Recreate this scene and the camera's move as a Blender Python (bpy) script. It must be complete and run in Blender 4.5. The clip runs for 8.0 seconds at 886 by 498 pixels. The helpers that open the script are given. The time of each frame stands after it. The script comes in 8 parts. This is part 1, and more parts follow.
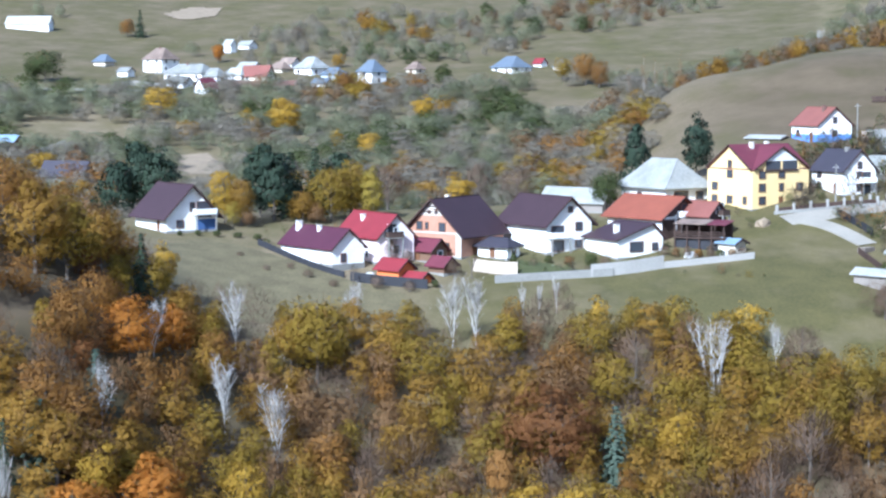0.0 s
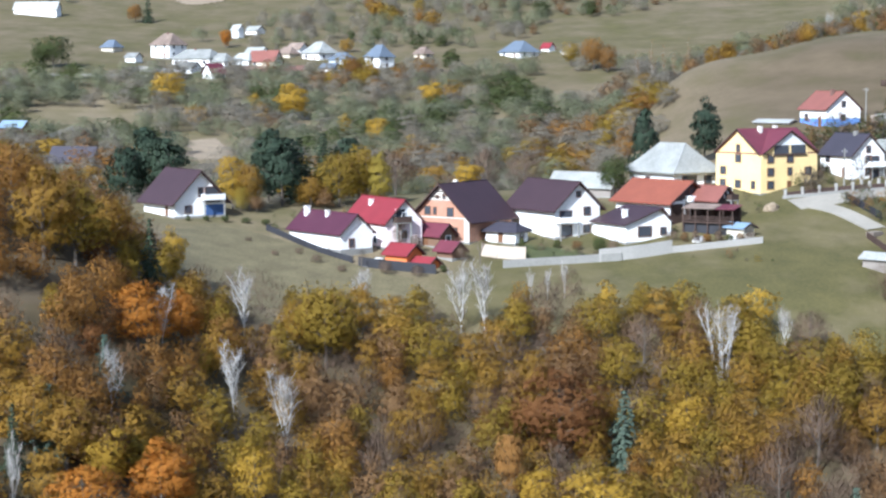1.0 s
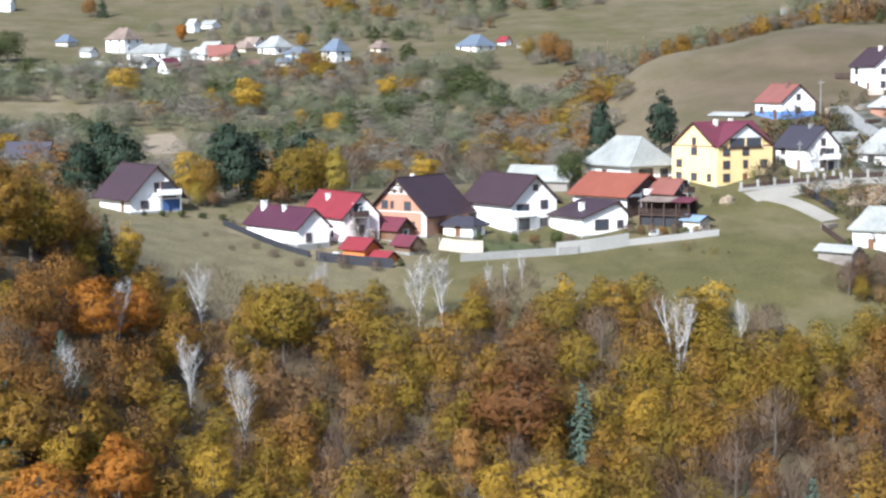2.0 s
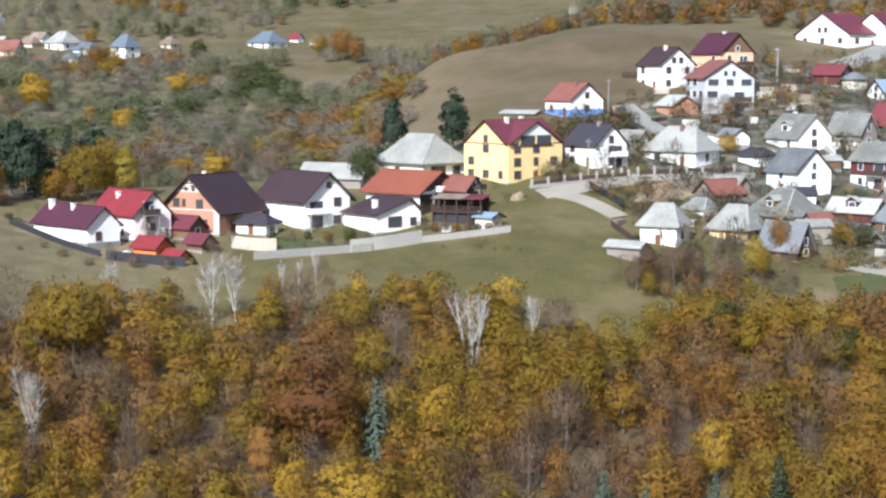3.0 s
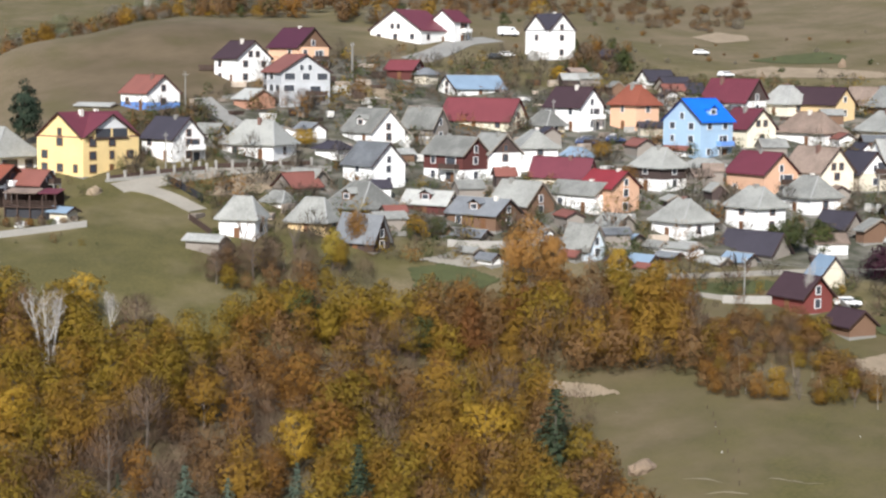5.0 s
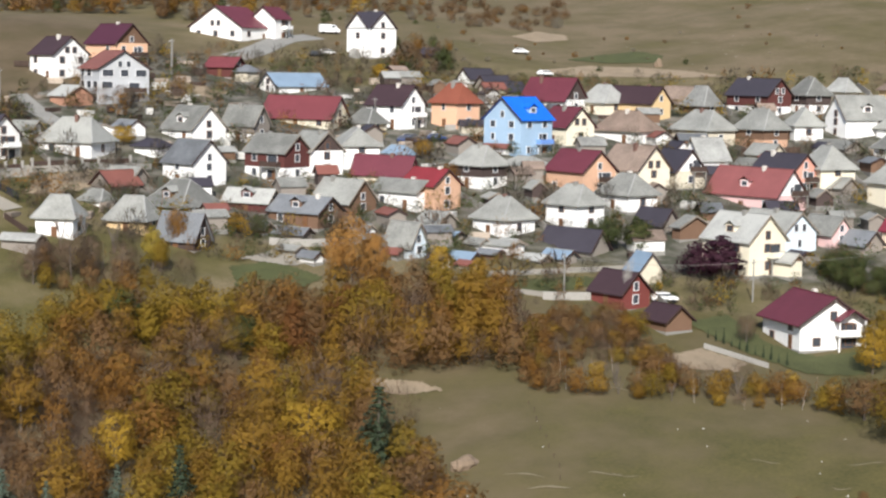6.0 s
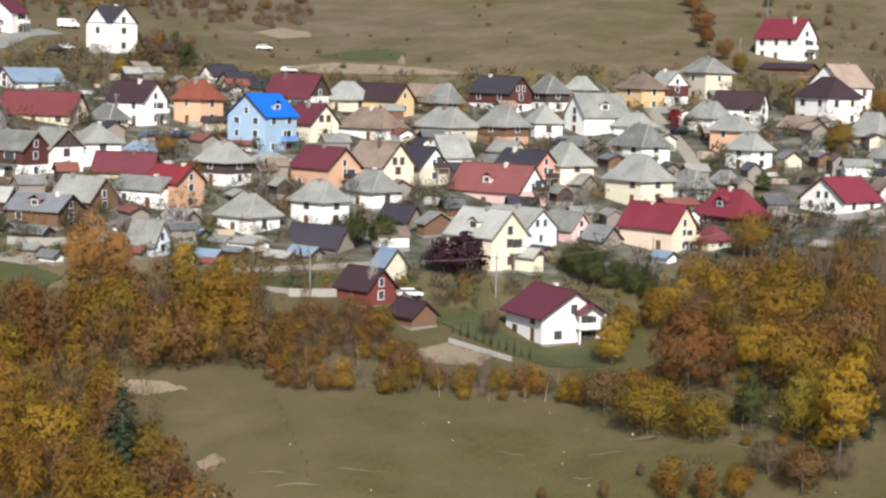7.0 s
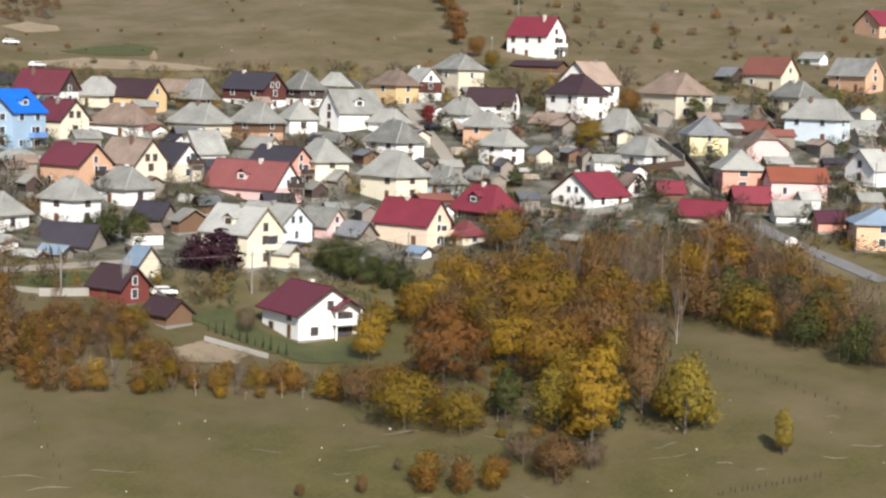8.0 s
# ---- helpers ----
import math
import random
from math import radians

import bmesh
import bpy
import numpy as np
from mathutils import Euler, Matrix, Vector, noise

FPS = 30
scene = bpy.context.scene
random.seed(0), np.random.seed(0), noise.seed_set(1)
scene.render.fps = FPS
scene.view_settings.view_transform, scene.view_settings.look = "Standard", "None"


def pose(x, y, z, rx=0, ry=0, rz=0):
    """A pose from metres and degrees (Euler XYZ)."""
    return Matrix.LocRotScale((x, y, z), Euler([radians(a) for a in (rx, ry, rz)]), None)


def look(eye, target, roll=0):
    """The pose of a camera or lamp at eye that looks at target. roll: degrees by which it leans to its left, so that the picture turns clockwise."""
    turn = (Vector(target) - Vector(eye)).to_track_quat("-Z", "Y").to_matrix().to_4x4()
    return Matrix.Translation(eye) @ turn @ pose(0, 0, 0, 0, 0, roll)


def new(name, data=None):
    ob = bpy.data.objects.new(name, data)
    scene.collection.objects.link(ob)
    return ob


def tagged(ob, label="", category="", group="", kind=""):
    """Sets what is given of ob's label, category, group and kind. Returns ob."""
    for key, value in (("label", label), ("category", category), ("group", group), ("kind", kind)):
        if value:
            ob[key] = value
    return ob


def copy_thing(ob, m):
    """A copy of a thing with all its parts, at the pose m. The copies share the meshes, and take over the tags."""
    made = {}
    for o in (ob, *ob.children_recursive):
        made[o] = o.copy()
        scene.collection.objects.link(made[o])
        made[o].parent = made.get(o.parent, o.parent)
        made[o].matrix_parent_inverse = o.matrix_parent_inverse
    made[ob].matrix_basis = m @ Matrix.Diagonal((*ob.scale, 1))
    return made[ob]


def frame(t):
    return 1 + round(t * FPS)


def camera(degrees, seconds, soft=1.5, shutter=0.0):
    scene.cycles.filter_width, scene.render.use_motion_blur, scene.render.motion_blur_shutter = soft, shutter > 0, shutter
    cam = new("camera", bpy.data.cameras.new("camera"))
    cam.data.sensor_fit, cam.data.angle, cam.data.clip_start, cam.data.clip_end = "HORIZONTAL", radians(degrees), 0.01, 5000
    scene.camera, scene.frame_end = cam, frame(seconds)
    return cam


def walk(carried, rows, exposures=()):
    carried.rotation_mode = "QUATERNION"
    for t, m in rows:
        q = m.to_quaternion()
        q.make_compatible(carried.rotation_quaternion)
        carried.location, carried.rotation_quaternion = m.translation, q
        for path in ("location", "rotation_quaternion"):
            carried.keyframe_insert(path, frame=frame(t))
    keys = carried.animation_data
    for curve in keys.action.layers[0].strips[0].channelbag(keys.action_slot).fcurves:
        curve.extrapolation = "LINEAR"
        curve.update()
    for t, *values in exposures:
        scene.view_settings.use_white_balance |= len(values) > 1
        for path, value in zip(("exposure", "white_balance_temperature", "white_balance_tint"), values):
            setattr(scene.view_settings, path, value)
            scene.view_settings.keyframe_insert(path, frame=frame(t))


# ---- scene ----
EYE = 60.0
cam = camera(28.0, 8.0, soft=2.4)
# seconds, heading to the right, pitch, roll; the lookout turns on the spot
ROWS = [
    (0.0, 0.0, -5.0, 0.0),
    (0.5, -0.911, -5.219, -0.121),
    (1.0, -0.265, -5.485, -0.122),
    (1.2, 0.24, -5.61, -0.14),
    (2.3, 1.974, -5.694, -0.287),
    (2.5, 3.13, -5.703, -0.22),
    (3.0, 7.795, -5.782, 0.027),
    (3.5, 11.106, -5.837, 0.156),
    (4.0, 15.381, -5.893, 0.431),
    (4.5, 18.423, -5.934, 0.637),
    (4.7, 19.547, -5.915, 0.654),
    (5.8, 26.137, -5.924, 0.94),
    (6.0, 27.137, -5.895, 1.019),
    (6.5, 30.721, -5.87, 1.115),
    (7.0, 35.377, -5.828, 1.396),
    (7.5, 39.608, -5.763, 1.528),
    (8.0, 43.278, -5.741, 1.667),
]
walk(cam, [(t, pose(0, 0, EYE, 90 + p, 0, -a) @ pose(0, 0, 0, 0, 0, r)) for t, a, p, r in ROWS],
     exposures=[(0.0, 0.93, 4800, 8), (0.5, 0.80, 5050, 8), (1.0, 0.83, 5200, 8), (2.5, 0.86, 5500, 9), (3.0, 0.66, 5600, 9), (3.5, 0.65, 5700, 9), (4.0, 0.61, 5800, 10), (4.5, 0.47, 5900, 10), (6.0, 0.28, 6100, 10), (6.5, 0.22, 6150, 10), (7.0, 0.23, 6200, 10), (8.0, 0.27, 6300, 10)])

# ---- light: a clear October noon, sun behind the lookout to the left ----
SUN_AZ, SUN_EL = -150.0, 36.0
world = bpy.data.worlds.new("sky")
scene.world = world
world.use_nodes = True
sky = world.node_tree.nodes.new("ShaderNodeTexSky")
sky.sky_type = "NISHITA"
sky.sun_disc = False
sky.sun_elevation = radians(SUN_EL)
sky.sun_rotation = radians(SUN_AZ % 360)
sky.dust_density = 2.0
back = world.node_tree.nodes["Background"]
world.node_tree.links.new(sky.outputs[0], back.inputs[0])
back.inputs[1].default_value = 0.105
sun = new("sun", bpy.data.lights.new("sun", "SUN"))
sun.data.energy, sun.data.angle, sun.data.color = 5.0, radians(0.5), (1.0, 0.935, 0.84)
to_sun = Vector((math.sin(radians(SUN_AZ)) * math.cos(radians(SUN_EL)), math.cos(radians(SUN_AZ)) * math.cos(radians(SUN_EL)), math.sin(radians(SUN_EL))))
sun.matrix_world = look(to_sun * 300, (0, 0, 0))

# ---- materials ----
MATS = {}


def material(name, color, rough=0.8, vary=0.25, scale=1.0, bump=0.3, metal=0.0, tint=None, spread=0.0, island=0.0, through_light=0.0):
    """A surface with grain and stains; spread varies it from object to object, island from piece to piece."""
    if name in MATS:
        return MATS[name]
    m = bpy.data.materials.new(name)
    m.use_nodes = True
    nt = m.node_tree
    N, L = nt.nodes, nt.links
    bsdf = N["Principled BSDF"]
    bsdf.inputs["Roughness"].default_value = rough
    bsdf.inputs["Metallic"].default_value = metal
    bsdf.inputs["Specular IOR Level"].default_value = 0.3
    geo = N.new("ShaderNodeNewGeometry")
    big = N.new("ShaderNodeTexNoise")
    big.inputs["Scale"].default_value = 0.35 * scale
    big.inputs["Detail"].default_value = 5
    fine = N.new("ShaderNodeTexNoise")
    fine.inputs["Scale"].default_value = 4.0 * scale
    fine.inputs["Detail"].default_value = 4
    for n in (big, fine):
        L.new(geo.outputs["Position"], n.inputs["Vector"])
    add = N.new("ShaderNodeMath")
    add.operation = "ADD"
    L.new(big.outputs[0], add.inputs[0])
    L.new(fine.outputs[0], add.inputs[1])
    total = add
    for amount, source in ((spread, "object"), (island, "island")):
        if amount:
            node = N.new("ShaderNodeObjectInfo") if source == "object" else geo
            mul = N.new("ShaderNodeMath")
            mul.operation = "MULTIPLY_ADD"
            L.new(node.outputs["Random" if source == "object" else "Random Per Island"], mul.inputs[0])
            mul.inputs[1].default_value = amount * 2
            L.new(total.outputs[0], mul.inputs[2])
            sub = N.new("ShaderNodeMath")
            sub.operation = "SUBTRACT"
            L.new(mul.outputs[0], sub.inputs[0])
            sub.inputs[1].default_value = amount
            total = sub
    ramp = N.new("ShaderNodeMapRange")
    ramp.inputs["From Min"].default_value, ramp.inputs["From Max"].default_value = 0.6, 1.4
    L.new(total.outputs[0], ramp.inputs[0])
    mix = N.new("ShaderNodeMix")
    mix.data_type = "RGBA"
    c = Vector(color)
    dark = tint[0] if tint else tuple(c * (1 - vary))
    light = tint[1] if tint else tuple(min(1, v * (1 + vary)) for v in c)
    mix.inputs["A"].default_value = (*dark, 1)
    mix.inputs["B"].default_value = (*light, 1)
    L.new(ramp.outputs[0], mix.inputs["Factor"])
    L.new(mix.outputs["Result"], bsdf.inputs["Base Color"])
    if bump:
        b = N.new("ShaderNodeBump")
        b.inputs["Strength"].default_value = bump
        b.inputs["Distance"].default_value = 0.05
        L.new(fine.outputs[0], b.inputs["Height"])
        L.new(b.outputs[0], bsdf.inputs["Normal"])
    if through_light:
        bsdf.inputs["Subsurface Weight"].default_value = 0
        tr = N.new("ShaderNodeBsdfTranslucent")
        L.new(mix.outputs["Result"], tr.inputs[0])
        ms = N.new("ShaderNodeMixShader")
        ms.inputs[0].default_value = through_light
        L.new(bsdf.outputs[0], ms.inputs[1])
        L.new(tr.outputs[0], ms.inputs[2])
        L.new(ms.outputs[0], N["Material Output"].inputs[0])
    MATS[name] = m
    return m


WALL = {
    "white": (0.86, 0.85, 0.82), "cream": (0.76, 0.70, 0.55), "yellow": (0.80, 0.60, 0.28), "peach": (0.74, 0.46, 0.30),
    "orange": (0.58, 0.36, 0.24), "pink": (0.74, 0.50, 0.48), "salmon": (0.68, 0.34, 0.26), "blue": (0.34, 0.47, 0.61),
    "grey": (0.46, 0.47, 0.48), "brick": (0.42, 0.225, 0.15), "palepink": (0.80, 0.68, 0.66), "redwood": (0.105, 0.036, 0.031), "wood": (0.165, 0.098, 0.062),
    "darkwood": (0.07, 0.05, 0.045), "oldwood": (0.25, 0.22, 0.19), "beige": (0.62, 0.56, 0.44), "paleblue": (0.62, 0.70, 0.76),
    "strongblue": (0.15, 0.28, 0.62), "ochre": (0.66, 0.48, 0.26), "redpaint": (0.17, 0.046, 0.038), "peach2": (0.74, 0.60, 0.46), "paleyellow": (0.78, 0.68, 0.40), "vividorange": (0.66, 0.20, 0.06),
}
ROOF = {
    "grey": (0.226, 0.226, 0.206), "darkgrey": (0.135, 0.142, 0.150), "black": (0.045, 0.04, 0.05), "wine": (0.122, 0.030, 0.042),
    "brown": (0.047, 0.027, 0.031), "red": (0.185, 0.030, 0.045), "brightred": (0.20, 0.028, 0.034), "terracotta": (0.215, 0.068, 0.040),
    "rust": (0.20, 0.078, 0.060), "tan": (0.215, 0.160, 0.125), "blue": (0.012, 0.13, 0.60), "slateblue": (0.125, 0.150, 0.185), "steelblue": (0.20, 0.27, 0.35),
    "palegrey": (0.285, 0.285, 0.265), "taupe": (0.25, 0.19, 0.15), "lilac": (0.070, 0.021, 0.036), "dullred": (0.155, 0.040, 0.046), "dullpink": (0.215, 0.075, 0.072),
}


def wall_mat(k):
    return material("plaster_" + k, WALL[k], 0.9, 0.10, 0.8, 0.2, spread=0.1)


def roof_mat(k):
    old = k in ("grey", "palegrey", "darkgrey", "tan", "taupe")
    return material("roofing_" + k, ROOF[k], 0.75 if old else 0.58, 0.42 if old else 0.16, 0.9, 0.5 if old else 0.25, spread=0.35 if old else 0.1)


GLASS = material("dark_glass", (0.06, 0.066, 0.078), 0.08, 0.1, 1, 0)
FRAME_WHITE = material("white_frame", (0.75, 0.75, 0.74), 0.5, 0.05, 1, 0)
FRAME_BROWN = material("brown_frame", (0.16, 0.08, 0.04), 0.5, 0.1, 1, 0)
TRIM_BROWN = material("brown_fascia", (0.055, 0.032, 0.028), 0.6, 0.2, 1, 0.1)
CONCRETE = material("concrete", (0.24, 0.232, 0.210), 0.9, 0.2, 0.7, 0.3)
PALE_RENDER = material("pale_render", (0.62, 0.58, 0.52), 0.9, 0.12, 0.7, 0.3)
ZINC = material("zinc_capping", (0.30, 0.30, 0.285), 0.55, 0.15, 1.5, 0.1)
TIMBER = material("weathered_timber", (0.24, 0.20, 0.16), 0.85, 0.3, 1.5, 0.4)
DARK_TIMBER = material("dark_timber", (0.062, 0.040, 0.031), 0.8, 0.3, 1.5, 0.4)
GRAVEL = material("gravel_road", (0.275, 0.25, 0.205), 0.95, 0.15, 0.6, 0.4)
ASPHALT = material("asphalt", (0.17, 0.165, 0.16), 0.9, 0.25, 0.7, 0.3)
OLD_BRICK = material("old_brick", (0.17, 0.10, 0.08), 0.9, 0.25, 2.0, 0.4)
BRICK = material("hollow_brick", WALL["brick"], 0.9, 0.2, 2.0, 0.4, spread=0.2)
PALE_WOOD = material("pale_planks", (0.48, 0.40, 0.32), 0.85, 0.2, 1.5, 0.3)
BLACK_BOARD = material("black_boards", (0.03, 0.03, 0.035), 0.7, 0.3, 1.5, 0.2)
WHITE_SHEET = material("pale_sheets", (0.68, 0.67, 0.63), 0.7, 0.2, 1.5, 0.6)


def meadow_material():
    """Short autumn grass; the sheet's own dryness turns it from green to straw and brown."""
    m = material("meadow_grass", (0.12, 0.12, 0.05), 0.95, 0.2, 0.5, 0.6, tint=((0.054, 0.050, 0.015), (0.112, 0.094, 0.032)))
    nt = m.node_tree
    N, L = nt.nodes, nt.links
    mix = next(n for n in N if n.type == "MIX")
    geo = next(n for n in N if n.type == "NEW_GEOMETRY")
    att = N.new("ShaderNodeAttribute")
    att.attribute_name = "dryness"
    patches = N.new("ShaderNodeTexNoise")
    patches.inputs["Scale"].default_value = 0.06
    patches.inputs["Detail"].default_value = 8
    patches.inputs["Roughness"].default_value = 0.65
    L.new(geo.outputs["Position"], patches.inputs["Vector"])
    sub = N.new("ShaderNodeMath")
    sub.operation = "MULTIPLY_ADD"
    sub.inputs[1].default_value, sub.inputs[2].default_value = 2.6, -1.3
    L.new(patches.outputs[0], sub.inputs[0])
    add = N.new("ShaderNodeMath")
    add.operation = "ADD"
    add.use_clamp = True
    L.new(sub.outputs[0], add.inputs[0])
    L.new(att.outputs["Fac"], add.inputs[1])
    tone = N.new("ShaderNodeValToRGB")
    tone.color_ramp.elements[0].position, tone.color_ramp.elements[1].position = 0.25, 0.75
    tone.color_ramp.elements[0].color = (0.255, 0.200, 0.118, 1)
    tone.color_ramp.elements[1].color = (0.118, 0.090, 0.052, 1)
    fine = [n for n in N if n.type == "TEX_NOISE"][1]
    L.new(fine.outputs[0], tone.inputs[0])
    straw = N.new("ShaderNodeMix")
    straw.data_type = "RGBA"
    L.new(mix.outputs["Result"], straw.inputs["A"])
    mown = N.new("ShaderNodeAttribute")
    mown.attribute_name = "mown"
    brown = N.new("ShaderNodeMix")
    brown.data_type = "RGBA"
    hay = N.new("ShaderNodeValToRGB")
    hay.color_ramp.elements[0].position, hay.color_ramp.elements[1].position = 0.35, 0.65
    hay.color_ramp.elements[0].color = (0.074, 0.055, 0.030, 1)
    hay.color_ramp.elements[1].color = (0.121, 0.090, 0.052, 1)
    L.new(patches.outputs[0], hay.inputs[0])
    L.new(hay.outputs[0], brown.inputs["B"])
    L.new(tone.outputs[0], brown.inputs["A"])
    L.new(mown.outputs["Fac"], brown.inputs["Factor"])
    L.new(brown.outputs["Result"], straw.inputs["B"])
    L.new(add.outputs[0], straw.inputs["Factor"])
    worn = N.new("ShaderNodeAttribute")
    worn.attribute_name = "worn"
    edge = N.new("ShaderNodeMath")
    edge.operation = "MULTIPLY_ADD"
    edge.use_clamp = True
    edge.inputs[1].default_value = 2.2
    L.new(worn.outputs["Fac"], edge.inputs[0])
    shift = N.new("ShaderNodeMath")
    shift.operation = "MULTIPLY_ADD"
    shift.inputs[1].default_value, shift.inputs[2].default_value = 3.0, -2.6
    L.new(patches.outputs[0], shift.inputs[0])
    L.new(shift.outputs[0], edge.inputs[2])
    yard = N.new("ShaderNodeMix")
    yard.data_type = "RGBA"
    soil = N.new("ShaderNodeValToRGB")
    soil.color_ramp.elements[0].position, soil.color_ramp.elements[1].position = 0.42, 0.66
    soil.color_ramp.elements[0].color = (0.056, 0.057, 0.038, 1)
    soil.color_ramp.elements[1].color = (0.175, 0.160, 0.136, 1)
    spots = N.new("ShaderNodeTexNoise")
    spots.inputs["Scale"].default_value = 0.22
    spots.inputs["Detail"].default_value = 6
    L.new(geo.outputs["Position"], spots.inputs["Vector"])
    L.new(spots.outputs[0], soil.inputs[0])
    L.new(soil.outputs[0], yard.inputs["B"])
    L.new(straw.outputs["Result"], yard.inputs["A"])
    L.new(edge.outputs[0], yard.inputs["Factor"])
    L.new(yard.outputs["Result"], N["Principled BSDF"].inputs["Base Color"])
    return m


GRASS = meadow_material()
LAWN = material("green_lawn", (0.064, 0.070, 0.025), 0.95, 0.35, 0.8, 0.5)
DIRT = material("bare_earth", (0.25, 0.195, 0.130), 0.95, 0.25, 0.8, 0.5)

# ---- the lie of the land: sections of the valley by bearing from the lookout ----
RANGE = [0, 20, 60, 100, 140, 170, 200, 235, 270, 300, 330, 360, 400, 450, 520, 600, 700, 850, 1000, 1500, 2500, 4500]
BEARINGS = [-60, -16, -13.2, -11.2, -8.8, -4, 4.2, 5.6, 6.2, 7.3, 9.2, 12, 20, 31, 40, 51, 60, 120]


def profile(*heights):
    return list(heights)


SECTIONS = [
    profile(58, 50, 28, 12, 10, 18, 30, 40, 38, 36, 36, 32, 28, 32, 38, 48, 62, 86, 115, 215, 380, 500),
    profile(58, 50, 28, 10, 8, 16, 32, 50, 43, 37, 36, 32, 26, 32, 38, 48, 62, 86, 115, 215, 380, 500),
    profile(58, 50, 28, 10, 6, 14, 29, 47, 41, 37, 36, 32, 26, 32, 38, 48, 62, 86, 115, 215, 380, 500),
    profile(58, 50, 28, 9, 3, 11, 23, 41, 38, 37, 36, 34, 27, 32, 38, 48, 62, 86, 115, 215, 380, 500),
    profile(58, 50, 28, 8, 0, 8, 16, 28, 32, 36, 39, 37, 28, 32, 38, 48, 62, 86, 115, 215, 380, 500),
    profile(58, 50, 28, 8, -4, 3, 9, 19, 29, 34, 38, 36, 28, 30, 37, 47, 64, 90, 118, 215, 380, 500),
    profile(58, 50, 28, 8, -4, 3, 9, 19, 29, 33.5, 38, 39, 34, 32, 37, 47, 64, 90, 118, 215, 380, 500),
    profile(58, 50, 28, 8, -4, 3, 9, 18, 29, 34, 38.5, 39.5, 36, 34, 37, 47, 64, 90, 118, 215, 380, 500),
    profile(58, 50, 28, 8, -4, 3, 9, 18, 29, 34, 40, 42.5, 50, 67, 56, 52, 66, 90, 118, 215, 380, 500),
    profile(58, 50, 28, 8, -4, 3, 9, 18, 29, 34, 40, 43, 51, 66, 59, 54, 66, 90, 118, 215, 380, 500),
    profile(58, 50, 28, 8, -4, 3, 8.5, 17, 29, 34, 42, 46, 52, 64.5, 64, 59, 68, 90, 118, 215, 380, 500),
    profile(58, 50, 28, 8, -4, 3, 8, 16, 28.5, 34, 43, 47, 54, 71.5, 73, 67, 72, 92, 120, 215, 380, 500),
    profile(58, 50, 28, 8, -4, 2, 6, 14, 25, 31, 38, 45, 54, 65.5, 77, 84, 97, 120, 150, 240, 390, 500),
    profile(58, 50, 28, 8, -4, 4, 12.5, 18.5, 24, 28.5, 37, 43, 49.5, 58.5, 69.5, 82, 98, 124, 152, 240, 390, 500),
    profile(58, 50, 28, 8, -4, 5, 12.5, 17, 20, 26, 32, 38, 48, 60, 75, 91, 112, 140, 165, 250, 390, 500),
    profile(58, 50, 28, 8, 0, 8, 14, 21.5, 26, 29, 34, 39.5, 47, 58, 72, 88, 110, 140, 165, 250, 390, 500),
    profile(58, 50, 28, 8, 0, 8, 14, 21.5, 26, 29, 34, 39.5, 47, 58, 72, 88, 110, 140, 165, 250, 390, 500),
    profile(58, 52, 44, 36, 30, 30, 32, 34, 36, 38, 40, 42, 47, 58, 72, 88, 110, 140, 165, 250, 390, 500),
]
AZ_STEP, R_STEP = 0.5, 4.0


def land_grid():
    az = np.arange(-60, 120.01, AZ_STEP)
    r = np.arange(0, 1000.01, R_STEP)
    rows = np.array([np.interp(r, RANGE, s) for s in SECTIONS])
    grid = np.array([[np.interp(a, BEARINGS, rows[:, j]) for j in range(len(r))] for a in az])
    for _ in range(3):
        g = np.pad(grid, ((2, 2), (0, 0)), "edge")
        grid = sum(g[k:k + len(az)] for k in range(5)) / 5
        g = np.pad(grid, ((0, 0), (2, 2)), "edge")
        grid = sum(g[:, k:k + len(r)] for k in range(5)) / 5
    return grid


LAND = land_grid()


def ground(x, y):
    """Height of the ground with its hummocks."""
    r = math.hypot(x, y)
    if r < 130:
        return land(x, y)
    return land(x, y) + 0.5 * noise.noise((x * 0.03, y * 0.03, 0)) * min(1, (r - 130) / 40) + (0 if r < 620 else min(1, (r - 620) / 300) * 7 * noise.noise((x * 0.005, y * 0.005, 7)))


def land(x, y):
    """The smooth lie of the land."""
    r = math.hypot(x, y)
    az = math.degrees(math.atan2(x, y))
    if az < -90:
        w = min(1, (-90 - az) / 60)
        return (1 - w) * section(-60, r) + w * section(119.9, r) + 2 * math.exp(-(r / 12) ** 2)
    return section(min(max(az, -60), 119.9), r) + 2 * math.exp(-(r / 12) ** 2)


def section(az, r):
    if r >= 996:
        far = [np.interp(r, RANGE, s) for s in SECTIONS]
        return float(np.interp(az, BEARINGS, far))
    i, j = (az + 60) / AZ_STEP, r / R_STEP
    a, b = min(int(i), LAND.shape[0] - 2), min(int(j), LAND.shape[1] - 2)
    u, v = i - a, j - b
    return float((LAND[a, b] * (1 - u) + LAND[a + 1, b] * u) * (1 - v) + (LAND[a, b + 1] * (1 - u) + LAND[a + 1, b + 1] * u) * v)


def at(az, r):
    return r * math.sin(radians(az)), r * math.cos(radians(az))


# ---- building blocks ----
def link_mesh(name, bm, mats, parent=None, label=""):
    me = bpy.data.meshes.new(name)
    bm.to_mesh(me)
    bm.free()
    for m in (mats if isinstance(mats, (list, tuple)) else [mats]):
        me.materials.append(m)
    ob = new(name, me)
    if parent:
        ob.parent = parent
    if label:
        ob["label"] = label
    return ob


def part(name, bm, mats, parent, label=""):
    return link_mesh(name, bm, mats, parent, label)


